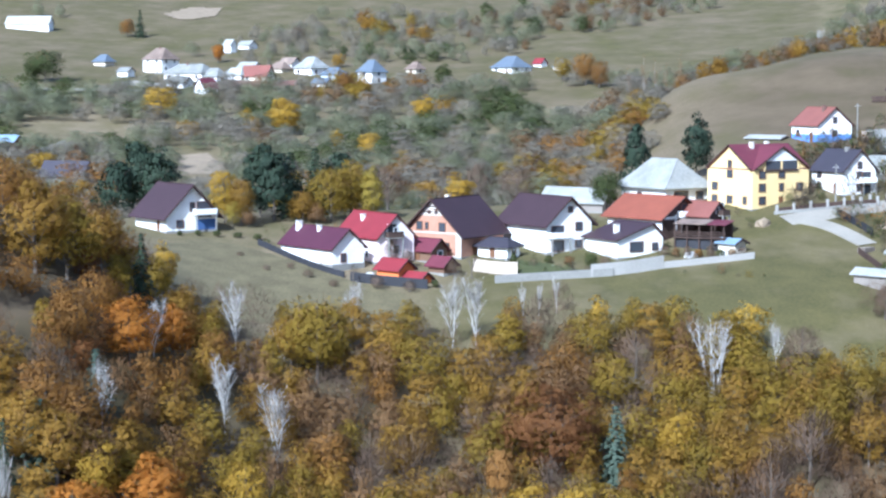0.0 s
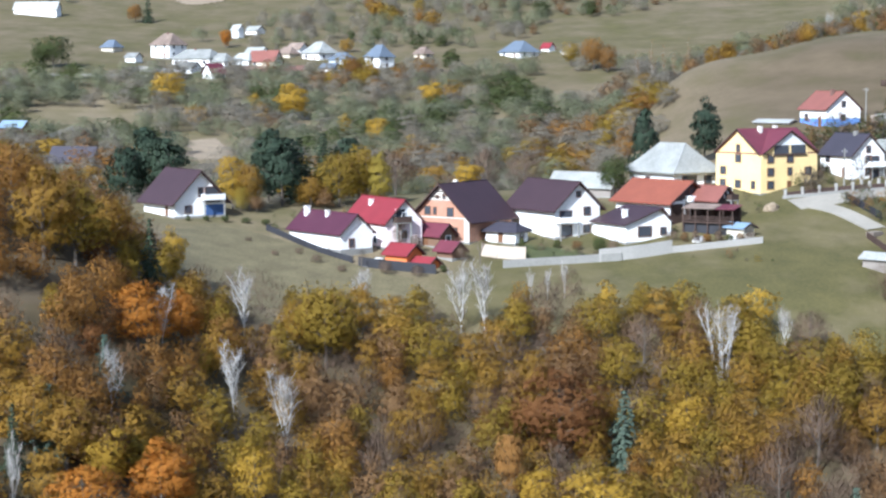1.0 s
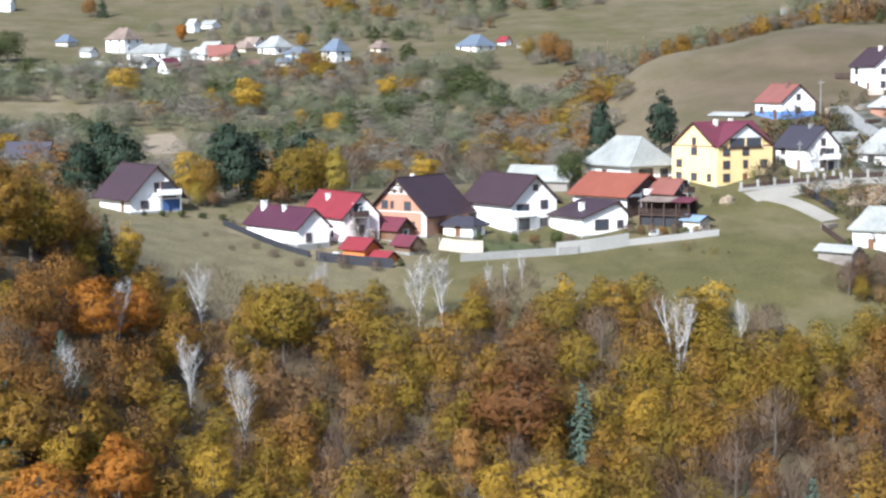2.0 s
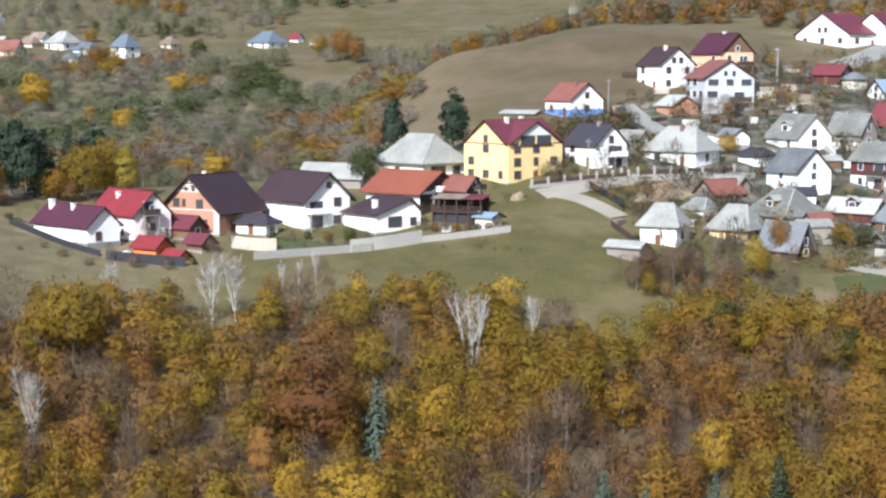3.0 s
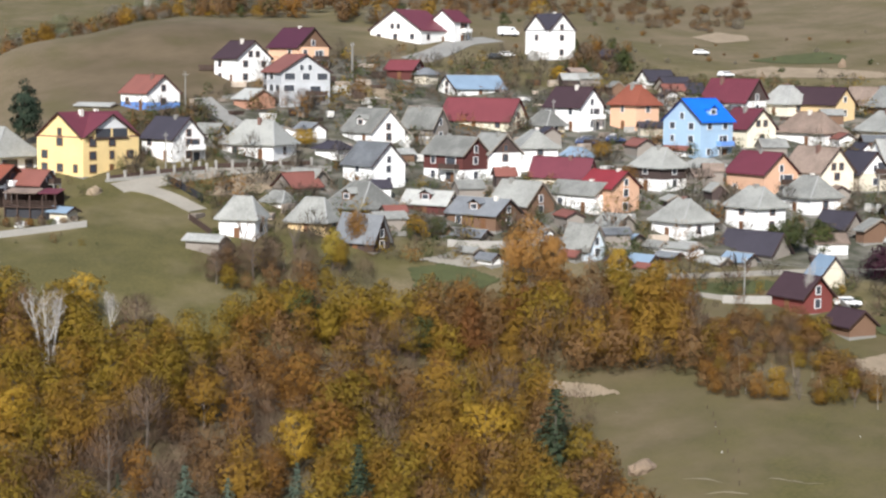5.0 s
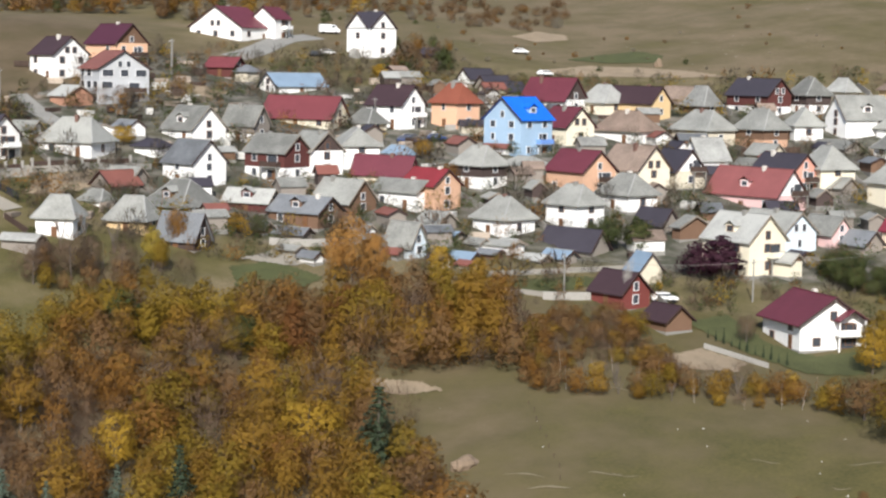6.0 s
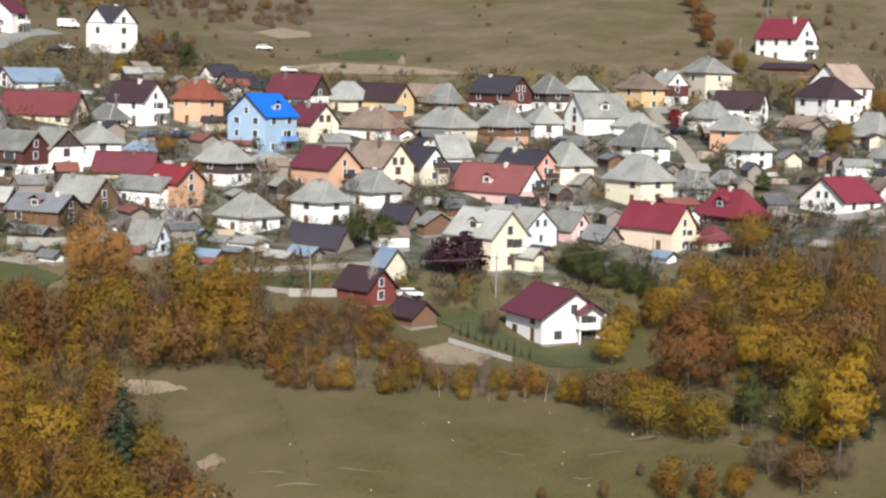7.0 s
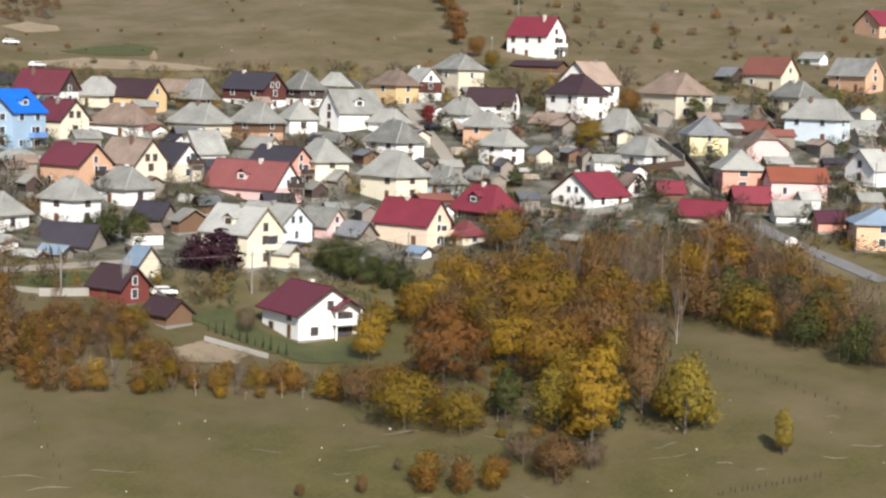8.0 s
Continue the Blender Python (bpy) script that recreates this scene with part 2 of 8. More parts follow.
def box(bm, x0, y0, z0, x1, y1, z1, slot=0, m=None):
    v = [bm.verts.new(p) for p in ((x0, y0, z0), (x1, y0, z0), (x1, y1, z0), (x0, y1, z0), (x0, y0, z1), (x1, y0, z1), (x1, y1, z1), (x0, y1, z1))]
    for q in ((3, 2, 1, 0), (4, 5, 6, 7), (0, 1, 5, 4), (1, 2, 6, 5), (2, 3, 7, 6), (3, 0, 4, 7)):
        f = bm.faces.new([v[i] for i in q])
        f.material_index = slot
    if m:
        bmesh.ops.transform(bm, matrix=m, verts=v)
    return v


def thing(name, x, y, z, rot, label, category, group="", kind=""):
    ob = new(name)
    ob.empty_display_size = 0.5
    ob.matrix_world = pose(x, y, z, 0, 0, rot)
    return tagged(ob, label, category, group, kind)


HOUSES = []
WINDOWS = {}


def window_at(parent, m, w, h, frame_mat):
    """A framed window, set proud of the wall by a few centimetres; m takes its plane to the wall."""
    key = (round(w, 1), round(h, 1), frame_mat.name)
    if key not in WINDOWS:
        w, h = key[0], key[1]
        bm = bmesh.new()
        t = 0.1
        ring = []
        for d in (-0.08, 0.05):
            o = [bm.verts.new(p) for p in ((-w / 2 - t, d, -t), (w / 2 + t, d, -t), (w / 2 + t, d, h + t), (-w / 2 - t, d, h + t))]
            n = [bm.verts.new(p) for p in ((-w / 2, d, 0), (w / 2, d, 0), (w / 2, d, h), (-w / 2, d, h))]
            ring.append((o, n))
        for i in range(4):
            j = (i + 1) % 4
            bm.faces.new((ring[0][0][i], ring[0][0][j], ring[0][1][j], ring[0][1][i]))
            bm.faces.new((ring[0][0][j], ring[0][0][i], ring[1][0][i], ring[1][0][j]))
            bm.faces.new((ring[0][1][i], ring[0][1][j], ring[1][1][j], ring[1][1][i]))
        me = bpy.data.meshes.new("window")
        bm.to_mesh(me)
        bm.free()
        me.materials.append(frame_mat)
        bm = bmesh.new()
        box(bm, -w / 2, -0.03, 0, w / 2, 0.03, h)
        pane = bpy.data.meshes.new("pane")
        bm.to_mesh(pane)
        bm.free()
        pane.materials.append(GLASS)
        WINDOWS[key] = (me, pane)
    me, pane = WINDOWS[key]
    ob = new("window", me)
    ob.parent = parent
    ob.matrix_basis = m
    p = new("pane", pane)
    p.parent = ob
    return ob


def wall_frame(side, L, W):
    """Takes (along the wall, outwards -y, up) to the house's frame: s south, n north, e and w the ridge's ends."""
    if side == "s":
        return pose(0, -W / 2, 0)
    if side == "n":
        return pose(0, W / 2, 0, 0, 0, 180)
    if side == "e":
        return pose(L / 2, 0, 0, 0, 0, 90)
    return pose(-L / 2, 0, 0, 0, 0, -90)


def shell(bm, top, faces, thick):
    """A roof skin given thickness downwards, as one closed piece."""
    a = [bm.verts.new(p) for p in top]
    b = [bm.verts.new((p[0], p[1], p[2] - thick)) for p in top]
    edges = {}
    for f in faces:
        bm.faces.new([a[i] for i in f])
        bm.faces.new([b[i] for i in reversed(f)])
        for u, v in zip(f, f[1:] + f[:1]):
            edges[(u, v)] = edges.get((u, v), 0) + 1
    for u, v in edges:
        if (v, u) not in edges:
            bm.faces.new((a[v], a[u], b[u], b[v]))


def roof_mesh(bm, L, W, H, R, kind, over, thick=0.2, hip=1.0, flush=False):
    e, t = H, H + R
    x, y = L / 2 + over, W / 2 + (0.02 if flush else over)
    if kind == "gable":
        shell(bm, [(-x, -y, e), (x, -y, e), (x, 0, t), (-x, 0, t), (x, y, e), (-x, y, e)], [[0, 1, 2, 3], [3, 2, 4, 5]], thick)
    elif kind == "hip":
        rl = max(0.5, (L - W * hip) / 2)
        k = 0.46  # the flared skirt meets the steeper cap here
        mx, my, mz = x + (rl - x) * k, y * (1 - k), e + (t - e) * (k - 0.03)
        top = [(-x, -y, e), (x, -y, e), (x, y, e), (-x, y, e), (-mx, -my, mz), (mx, -my, mz), (mx, my, mz), (-mx, my, mz), (-rl, 0, t), (rl, 0, t)]
        shell(bm, top, [[0, 1, 5, 4], [1, 2, 6, 5], [2, 3, 7, 6], [3, 0, 4, 7], [4, 5, 9, 8], [5, 6, 9], [6, 7, 8, 9], [7, 4, 8]], thick)
    else:  # clipped gable
        rl = max(0.3, L / 2 - W * 0.18)
        cut = 0.4 * R
        yc = y * cut / (t - e)
        zc = t - cut
        top = [(-x, -y, e), (x, -y, e), (x, -yc, zc), (rl, 0, t), (-rl, 0, t), (-x, -yc, zc), (x, y, e), (-x, y, e), (x, yc, zc), (-x, yc, zc)]
        shell(bm, top, [[0, 1, 2, 3, 4, 5], [6, 7, 9, 4, 3, 8], [2, 8, 3], [9, 5, 4]], thick)


def capping(L, W, H, R, kind, over, hip):
    """The lines of folded sheet laid over the ridge and down the hips."""
    e, t = H, H + R
    x, y = L / 2 + over, W / 2 + over
    if kind != "hip":
        return [((-x, 0, t), (x, 0, t))]
    rl, k = max(0.5, (L - W * hip) / 2), 0.46
    mx, my, mz = x + (rl - x) * k, y * (1 - k), e + (t - e) * (k - 0.03)
    lines = [((-rl, 0, t), (rl, 0, t))]
    for sx in (-1, 1):
        for sy in (-1, 1):
            lines += [((sx * x, sy * y, e), (sx * mx, sy * my, mz)), ((sx * mx, sy * my, mz), (sx * rl, 0, t))]
    return lines


def limb_box(bm, a, b, half, up):
    """A flat bar from one point to another."""
    d = (b - a).normalized()
    s = d.cross(Vector((0, 0, 1))).normalized() * half
    z = Vector((0, 0, up))
    v = [bm.verts.new(p) for p in (a - s - z, a + s - z, a + s + z, a - s + z, b - s - z, b + s - z, b + s + z, b - s + z)]
    for q in ((0, 1, 2, 3), (7, 6, 5, 4), (0, 4, 5, 1), (1, 5, 6, 2), (2, 6, 7, 3), (3, 7, 4, 0)):
        bm.faces.new([v[i] for i in q])
    bmesh.ops.recalc_face_normals(bm, faces=bm.faces)


def chevron(bm, x, y, e, t, thick, deep):
    """A bent board under one end of a gable roof."""
    pts = [(-y, e), (0, t), (y, e), (y, e - deep), (0, t - deep), (-y, e - deep)]
    a = [bm.verts.new((x - thick / 2, p[0], p[1])) for p in pts]
    b = [bm.verts.new((x + thick / 2, p[0], p[1])) for p in pts]
    for q in ((0, 1, 4, 5), (1, 2, 3, 4)):
        bm.faces.new([b[i] for i in reversed(q)])
        bm.faces.new([a[i] for i in q])
    for i in range(6):
        j = (i + 1) % 6
        bm.faces.new((a[i], b[i], b[j], a[j]))
    bmesh.ops.recalc_face_normals(bm, faces=bm.faces)


def skew(bm, low, high, lean):
    """Leans a gable roof, so that its two slopes differ."""
    for v in bm.verts:
        v.co.y += lean * (v.co.z - low) / (high - low)


def gable_end(bm, x, inner, pts):
    a = [bm.verts.new((x, p[0], p[1])) for p in pts]
    b = [bm.verts.new((inner, p[0], p[1])) for p in pts]
    bm.faces.new(a)
    bm.faces.new(b[::-1])
    for i in range(len(pts)):
        j = (i + 1) % len(pts)
        bm.faces.new((a[j], a[i], b[i], b[j]))
    bmesh.ops.recalc_face_normals(bm, faces=bm.faces)


def house(label, x, y, z, rot, L, W, H, R, roof="gable", wall="white", tile="grey", base=1.5, over=0.5, storeys=0, frame_mat=None,
          wins="se", gable_win=1, chimney=1, lower=None, gable_wall=None, balcony="", dormer="", door="s", name="house", category="house", group="village houses", gap=4.1, hip=0.56, win=(1.1, 1.3), plain=False, cross=False, lean=0.0, panes=(), panels=(), stacks=(), loggia="", bands=False, shift=0.2, canopy=False):
    """A house on its plinth. lower: another wall colour for the ground storey; gable_wall: for the roof's triangles;
    lean: shifts the ridge sideways; panes, panels, stacks: windows, wall panels and chimneys at set places."""
    rnd = random.Random(int(abs(x) * 37 + abs(y) * 101))
    R = R * 0.92 if roof == "hip" else R
    eave, ridge = H, H + R
    over = 0.65 if roof == "hip" and over == 0.5 and L > 5 else over
    H = eave if cross else eave + over * R / (W / 2 + over) - 0.12  # the wall's top, under the roof
    R = ridge - H
    ob = thing(name, x, y, z, rot, label, category, group)
    HOUSES.append((x, y, 0.5 * math.hypot(L, W)))
    frame_mat = frame_mat or (FRAME_WHITE if wall not in ("white", "cream") else rnd.choice((FRAME_BROWN, FRAME_WHITE, FRAME_BROWN)))
    bm = bmesh.new()
    box(bm, -L / 2 - 0.08, -W / 2 - 0.08, -base - 2.5, L / 2 + 0.08, W / 2 + 0.08, 0.35)
    part("plinth", bm, CONCRETE, ob)
    bm = bmesh.new()
    split = min(2.9, H * 0.5) if lower else 0.35
    if lower:
        box(bm, -L / 2, -W / 2, 0.35, L / 2, W / 2, split)
        part("lower_wall", bm, wall_mat(lower), ob)
        bm = bmesh.new()
        box(bm, -L / 2 - 0.03, -W / 2 - 0.03, split, L / 2 + 0.03, W / 2 + 0.03, H)
    else:
        box(bm, -L / 2, -W / 2, 0.35, L / 2, W / 2, H)
    part("wall", bm, wall_mat(wall) if wall != "brick" else BRICK, ob)
    if roof in ("gable", "clipped"):
        half, g = W / 2, gable_wall or wall
        k = half * 0.4
        pts = [(-half, H), (half, H), (0, H + R - 0.1)] if roof == "gable" else [(-half, H), (half, H), (k, H + R * 0.6 - 0.1), (-k, H + R * 0.6 - 0.1)]
        for s in (-1, 1):
            bm = bmesh.new()
            gable_end(bm, s * L / 2, s * (L / 2 - 0.3), pts)
            skew(bm, eave, ridge, lean)
            part("gable", bm, wall_mat(g) if g != "brick" else BRICK, ob)
    bm = bmesh.new()
    roof_mesh(bm, L, W, eave + 0.1, ridge - eave, roof, over, hip=hip, flush=cross)
    skew(bm, eave, ridge, lean)
    r = part("roof", bm, roof_mat(tile), ob)
    if not cross and roof != "clipped" and L > 4.5 and math.hypot(x, y) < 450:
        for a, b in capping(L, W, eave + 0.12, ridge - eave, roof, over, hip):
            bm = bmesh.new()
            limb_box(bm, Vector(a), Vector(b), 0.11, 0.05)
            skew(bm, eave, ridge, lean)
            part("ridge_cap", bm, ZINC if tile in ("grey", "palegrey", "darkgrey", "steelblue", "slateblue") else roof_mat(tile), r)
    if roof == "gable":
        for sx in (-1, 1):
            bm = bmesh.new()
            chevron(bm, sx * (L / 2 + over + 0.03), W / 2 + (0.02 if cross else over), eave + 0.14, ridge + 0.14, 0.08, 0.3)
            skew(bm, eave, ridge, lean)
            part("bargeboard", bm, TRIM_BROWN if tile not in ("grey", "palegrey") else TIMBER, r)
    if cross:
        bm = bmesh.new()
        R2 = R - 0.3
        roof_mesh(bm, W, L, eave + 0.11, ridge - eave - 0.3, "gable", over, flush=True)
        bmesh.ops.rotate(bm, matrix=Matrix.Rotation(radians(90), 3, "Z"), verts=bm.verts)
        part("cross_roof", bm, roof_mat(tile), ob)
        for sy in (-1, 1):
            bm = bmesh.new()
            gable_end(bm, sy * W / 2, sy * (W / 2 - 0.3), [(-L / 2, H), (L / 2, H), (0, H + R2 - 0.1)])
            bmesh.ops.rotate(bm, matrix=Matrix.Rotation(radians(90), 3, "Z"), verts=bm.verts)
            part("gable", bm, wall_mat(gable_wall or wall), ob)
            bm = bmesh.new()
            chevron(bm, sy * (W / 2 + over + 0.03), L / 2 + 0.02, eave + 0.15, ridge - 0.15, 0.08, 0.3)
            bmesh.ops.rotate(bm, matrix=Matrix.Rotation(radians(90), 3, "Z"), verts=bm.verts)
            part("bargeboard", bm, TRIM_BROWN, ob)
    n = storeys or max(1, round((H - 0.3) / 2.8))
    rise = (H - 0.35) / n
    if not plain:
        for side in wins:
            span = L if side in "sn" else W
            k = max(1, int((span - 0.8) / gap))
            for st in range(n):
                for i in range(k):
                    if (st == 0 and side == door and i == k // 2) or (k > 1 and rnd.random() < 0.30):
                        continue
                    u = (i + 0.5) / k * span - span / 2 + rnd.uniform(-0.15, 0.15)
                    w, h = win
                    h = min(h, rise * 0.55)
                    if rnd.random() < 0.15:
                        w *= 0.7
                    window_at(ob, wall_frame(side, L + 0.08, W + 0.08) @ pose(u, 0, 0.35 + st * rise + rise * 0.33), w, h, frame_mat)
            if side in "ew" and roof == "gable" and R > 2.0:
                for i in range(gable_win):
                    u = (i - (gable_win - 1) / 2) * 1.9
                    window_at(ob, wall_frame(side, L + 0.08, W) @ pose(u, 0, H + 0.3), 0.9, min(1.2, R * 0.4), frame_mat)
        bm = bmesh.new()
        m = wall_frame(door, L, W)
        span = L if door in "sn" else W
        u = (max(1, int((span - 0.8) / gap)) // 2 + 0.5) / max(1, int((span - 0.8) / gap)) * span - span / 2
        box(bm, u - 0.5, -0.08, 0.35, u + 0.5, 0.05, 2.4, 0, m)
        part("door", bm, FRAME_BROWN, ob)
    for side, u, z0, w, h in panes:
        window_at(ob, wall_frame(side, L + 0.08, W + 0.08) @ pose(u, 0, z0), w, h, frame_mat)
    for side, u, z0, w, h, mat, word in panels:
        bm = bmesh.new()
        box(bm, u - w / 2, -0.05, z0, u + w / 2, 0.02, z0 + h, 0, wall_frame(side, L, W))
        part(word, bm, mat, ob)
    for cx, cy, half, top in stacks:
        bm = bmesh.new()
        box(bm, cx - half, cy - half, H, cx + half, cy + half, top)
        c = part("chimney", bm, wall_mat("white"), r, "white plastered chimney")
        bm = bmesh.new()
        box(bm, cx - half - 0.1, cy - half - 0.1, top, cx + half + 0.1, cy + half + 0.1, top + 0.14)
        part("chimney_cap", bm, PALE_RENDER, c)
    for i in range(chimney):
        bm = bmesh.new()
        cx, cy = rnd.uniform(-0.3, 0.3) * L, rnd.uniform(-0.12, 0.12) * W
        if roof == "hip":
            cx *= max(0.0, (L - W) / L)
        ct = H + R + 0.5
        box(bm, cx - 0.3, cy - 0.3, H + R * 0.4, cx + 0.3, cy + 0.3, ct)
        for v in bm.verts:
            if v.co.z > ct - 0.01:
                v.co.x, v.co.y = cx + (v.co.x - cx) * 1.15, cy + (v.co.y - cy) * 1.15
        part("chimney", bm, PALE_RENDER if rnd.random() < 0.35 else OLD_BRICK if rnd.random() < 0.5 else CONCRETE, r)
    for side in balcony:
        span = L if side in "sn" else W
        w, c = span * 0.42, span * shift
        m = wall_frame(side, L, W) @ pose(c, 0, 0)
        zb = 0.35 + rise if n > 1 else H * 0.98
        bm = bmesh.new()
        box(bm, -w / 2, -1.3, zb - 0.16, w / 2, 0, zb, 0, m)
        bal = part("balcony", bm, CONCRETE, ob)
        bm = bmesh.new()
        outer = [(-w / 2, 0), (-w / 2, -1.3), (w / 2, -1.3), (w / 2, 0)]
        inner = [(-w / 2 + 0.08, 0), (-w / 2 + 0.08, -1.22), (w / 2 - 0.08, -1.22), (w / 2 - 0.08, 0)]
        rows = [[bm.verts.new(m @ Vector((p[0], p[1], z0))) for p in q] for z0 in (zb, zb + 0.95) for q in (outer, inner)]
        for i in range(3):
            for a, b in ((0, 2), (3, 1), (2, 3), (1, 0)):
                bm.faces.new((rows[a][i], rows[a][i + 1], rows[b][i + 1], rows[b][i]))
        bmesh.ops.recalc_face_normals(bm, faces=bm.faces)
        part("railing", bm, wall_mat("strongblue" if wall == "blue" else wall) if wall in ("white", "cream", "blue", "peach2") else DARK_TIMBER, bal)
        wide = wall_frame(side, L + 0.08, W + 0.08) @ pose(c, 0, 0)
        window_at(ob, wide @ pose(0, 0, zb + 0.12), min(2.4, w * 0.62), min(2.0, rise * 0.75), frame_mat)
        if n > 1:
            window_at(ob, wide @ pose(0, 0, 0.5), min(2.4, w * 0.62), min(2.0, rise * 0.7), frame_mat)
        tops = zb + 2.3 if canopy else zb - 0.16
        for u in (-w / 2 + 0.1, w / 2 - 0.1):
            bm = bmesh.new()
            box(bm, u - 0.1, -1.25, -base, u + 0.1, -1.05, tops, 0, m)
            part("post", bm, wall_mat("white") if canopy else CONCRETE, bal)
        if canopy:
            bm = bmesh.new()
            k = w / 2 + 0.35
            shell(bm, [m @ Vector(p) for p in ((-k, -1.7, tops), (0, -1.7, tops + k * 0.62), (0, 0.6, tops + k * 0.62), (-k, 0.6, tops), (k, -1.7, tops), (k, 0.6, tops))], [[0, 1, 2, 3], [1, 4, 5, 2]], 0.14)
            bmesh.ops.recalc_face_normals(bm, faces=bm.faces)
            part("canopy", bm, roof_mat(tile), bal, "small gabled canopy over the balcony")
    if bands:
        m = wall_frame("e", L, W)
        for z, k in ((0.3, 1.0), (H * 0.98, 1.0), (H + R * 0.52, 0.48)):
            bm = bmesh.new()
            box(bm, -W / 2 * k, -0.07, z, W / 2 * k, 0.02, z + 0.17, 0, m)
            part("ring_beam", bm, PALE_RENDER, ob, "pale concrete ring beam")
        bm = bmesh.new()
        gable_end(bm, L / 2 + 0.05, L / 2 - 0.1, [(-W * 0.235, H + R * 0.53), (W * 0.235, H + R * 0.53), (0, H + R - 0.15)])
        part("upper_gable", bm, PALE_RENDER, ob, "pale block infill under the ridge")
        for z, u0, u1 in ((0.60, -0.33, 0.02), (0.68, 0.02, 0.26), (0.76, -0.16, 0.08)):
            bm = bmesh.new()
            box(bm, W / 2 * u0, -0.10, H + R * z, W / 2 * u1, -0.04, H + R * z + 0.22, 0, m)
            part("scaffold_board", bm, DARK_TIMBER, ob)
        bm = bmesh.new()
        box(bm, W / 2 - 1.0, -0.075, 0.3, W / 2, 0.02, H, 0, m)
        part("corner_plaster", bm, PALE_RENDER, ob, "pale plastered corner")
    for side in loggia:
        m, R2 = wall_frame(side, L, W + 0.1), R - 0.3
        z0 = H + R2 * 0.38
        bm = bmesh.new()
        hw = L / 2 * 0.60
        f = [bm.verts.new(m @ Vector(p)) for p in ((-hw, -0.1, z0), (hw, -0.1, z0), (0, -0.1, H + R2 - 0.2), (-hw, 0, z0), (hw, 0, z0), (0, 0, H + R2 - 0.2))]
        for q in ((0, 1, 2), (3, 5, 4), (0, 3, 4, 1), (1, 4, 5, 2), (2, 5, 3, 0)):
            bm.faces.new([f[i] for i in q])
        bmesh.ops.recalc_face_normals(bm, faces=bm.faces)
        part("gable_panel", bm, FRAME_WHITE, ob, "white boarded gable panel")
        # no recess is cut: a flat dark sheet paints the loggia's inner shade
        bm = bmesh.new()
        box(bm, -hw, -0.05, z0 - 1.9, hw, 0, z0 - 0.05, 0, m)
        deep = part("loggia", bm, GLASS, ob, "loggia, its shaded recess painted as a flat dark sheet")
        for u in (-hw, 0, hw):
            bm = bmesh.new()
            box(bm, u - 0.18, -0.12, z0 - 1.9, u + 0.18, -0.05, z0 - 0.05, 0, m)
            part("pillar", bm, wall_mat(wall), deep)
        bm = bmesh.new()
        box(bm, -hw, -0.14, z0 - 1.95, hw, -0.06, z0 - 1.5, 0, m)
        part("railing", bm, DARK_TIMBER, deep)
    for side in dormer:
        s = -1 if side == "s" else 1
        bm = bmesh.new()
        dw, dz = 1.1, H + R * 0.30
        y0 = s * (W / 2) * (1 - 0.22)
        y1 = s * (W / 2) * (1 - 0.80)
        m = pose(0, 0, 0)
        lo, hi = min(y0, y1), max(y0, y1)
        box(bm, -dw, lo, dz - 0.5, dw, hi, dz + 1.1)
        d = part("dormer", bm, wall_mat(wall) if wall != "brick" else BRICK, ob)
        bm = bmesh.new()
        a, b = (y0 + s * 0.3), y1
        lo, hi = min(a, b), max(a, b)
        shell(bm, [(-dw - 0.3, lo, dz + 1.0), (0, lo, dz + 1.9), (0, hi, dz + 1.9), (-dw - 0.3, hi, dz + 1.0), (dw + 0.3, lo, dz + 1.0), (dw + 0.3, hi, dz + 1.0)], [[0, 1, 2, 3], [1, 4, 5, 2]], 0.12)
        bmesh.ops.recalc_face_normals(bm, faces=bm.faces)
        part("dormer_roof", bm, roof_mat(tile), d)
        window_at(d, pose(0, y0 + s * 0.02, dz + 0.05, 0, 0, 0 if s < 0 else 180), 1.2, 0.8, frame_mat)
    return ob

# ---- ground ----
def blob(az, r, a0, r0, wa, wr):
    return math.exp(-((az - a0) / wa) ** 2 - ((r - r0) / wr) ** 2)


def dryness(x, y):
    """0: green grass, 1: straw and bare brown."""
    az, r = math.degrees(math.atan2(x, y)), math.hypot(x, y)
    d = 0.35
    d += 0.75 * blob(az, r, 13.5, 415, 6, 60)          # the mown brown hill
    d += 0.95 * blob(az, r, -5.8, 276, 4.6, 22)            # straw field below the first houses
    d -= 0.26 * blob(az, r, 9, 285, 7, 26)             # green pasture
    d += (0.28 if r > 450 and az > 20 else 0.0)
    d -= 0.32 * blob(az, r, 42, 195, 10, 60)
    d += 0.2 * blob(az, r, 53, 215, 5, 50)
    d += (0.0 if r < 350 or az > 9 else 0.30 if r < 640 else 0.10)
    if r > 130:
        d += 0.22 * noise.noise((x * 0.012, y * 0.012, 11)) + 0.16 * noise.noise((x * 0.045, y * 0.045, 3))
    if r < 250 and az < 24:
        d = 0.9                                        # leaf litter in the wood
    return min(1.0, max(0.0, d))


def mownness(x, y):
    """The mown brown hill and the grazed upper slope."""
    az, r = math.degrees(math.atan2(x, y)), math.hypot(x, y)
    if r < 250 and az < 24:
        return 1.0
    if r < 275 and az >= 20:
        return min(0.8, (az - 20) * 0.3)
    return min(1.0, 1.3 * blob(az, r, 13.5, 415, 7, 70) + (0.55 if r > 450 and az > 20 else 0.0) + (0.6 if r > 640 and az < 12 else 0.0))


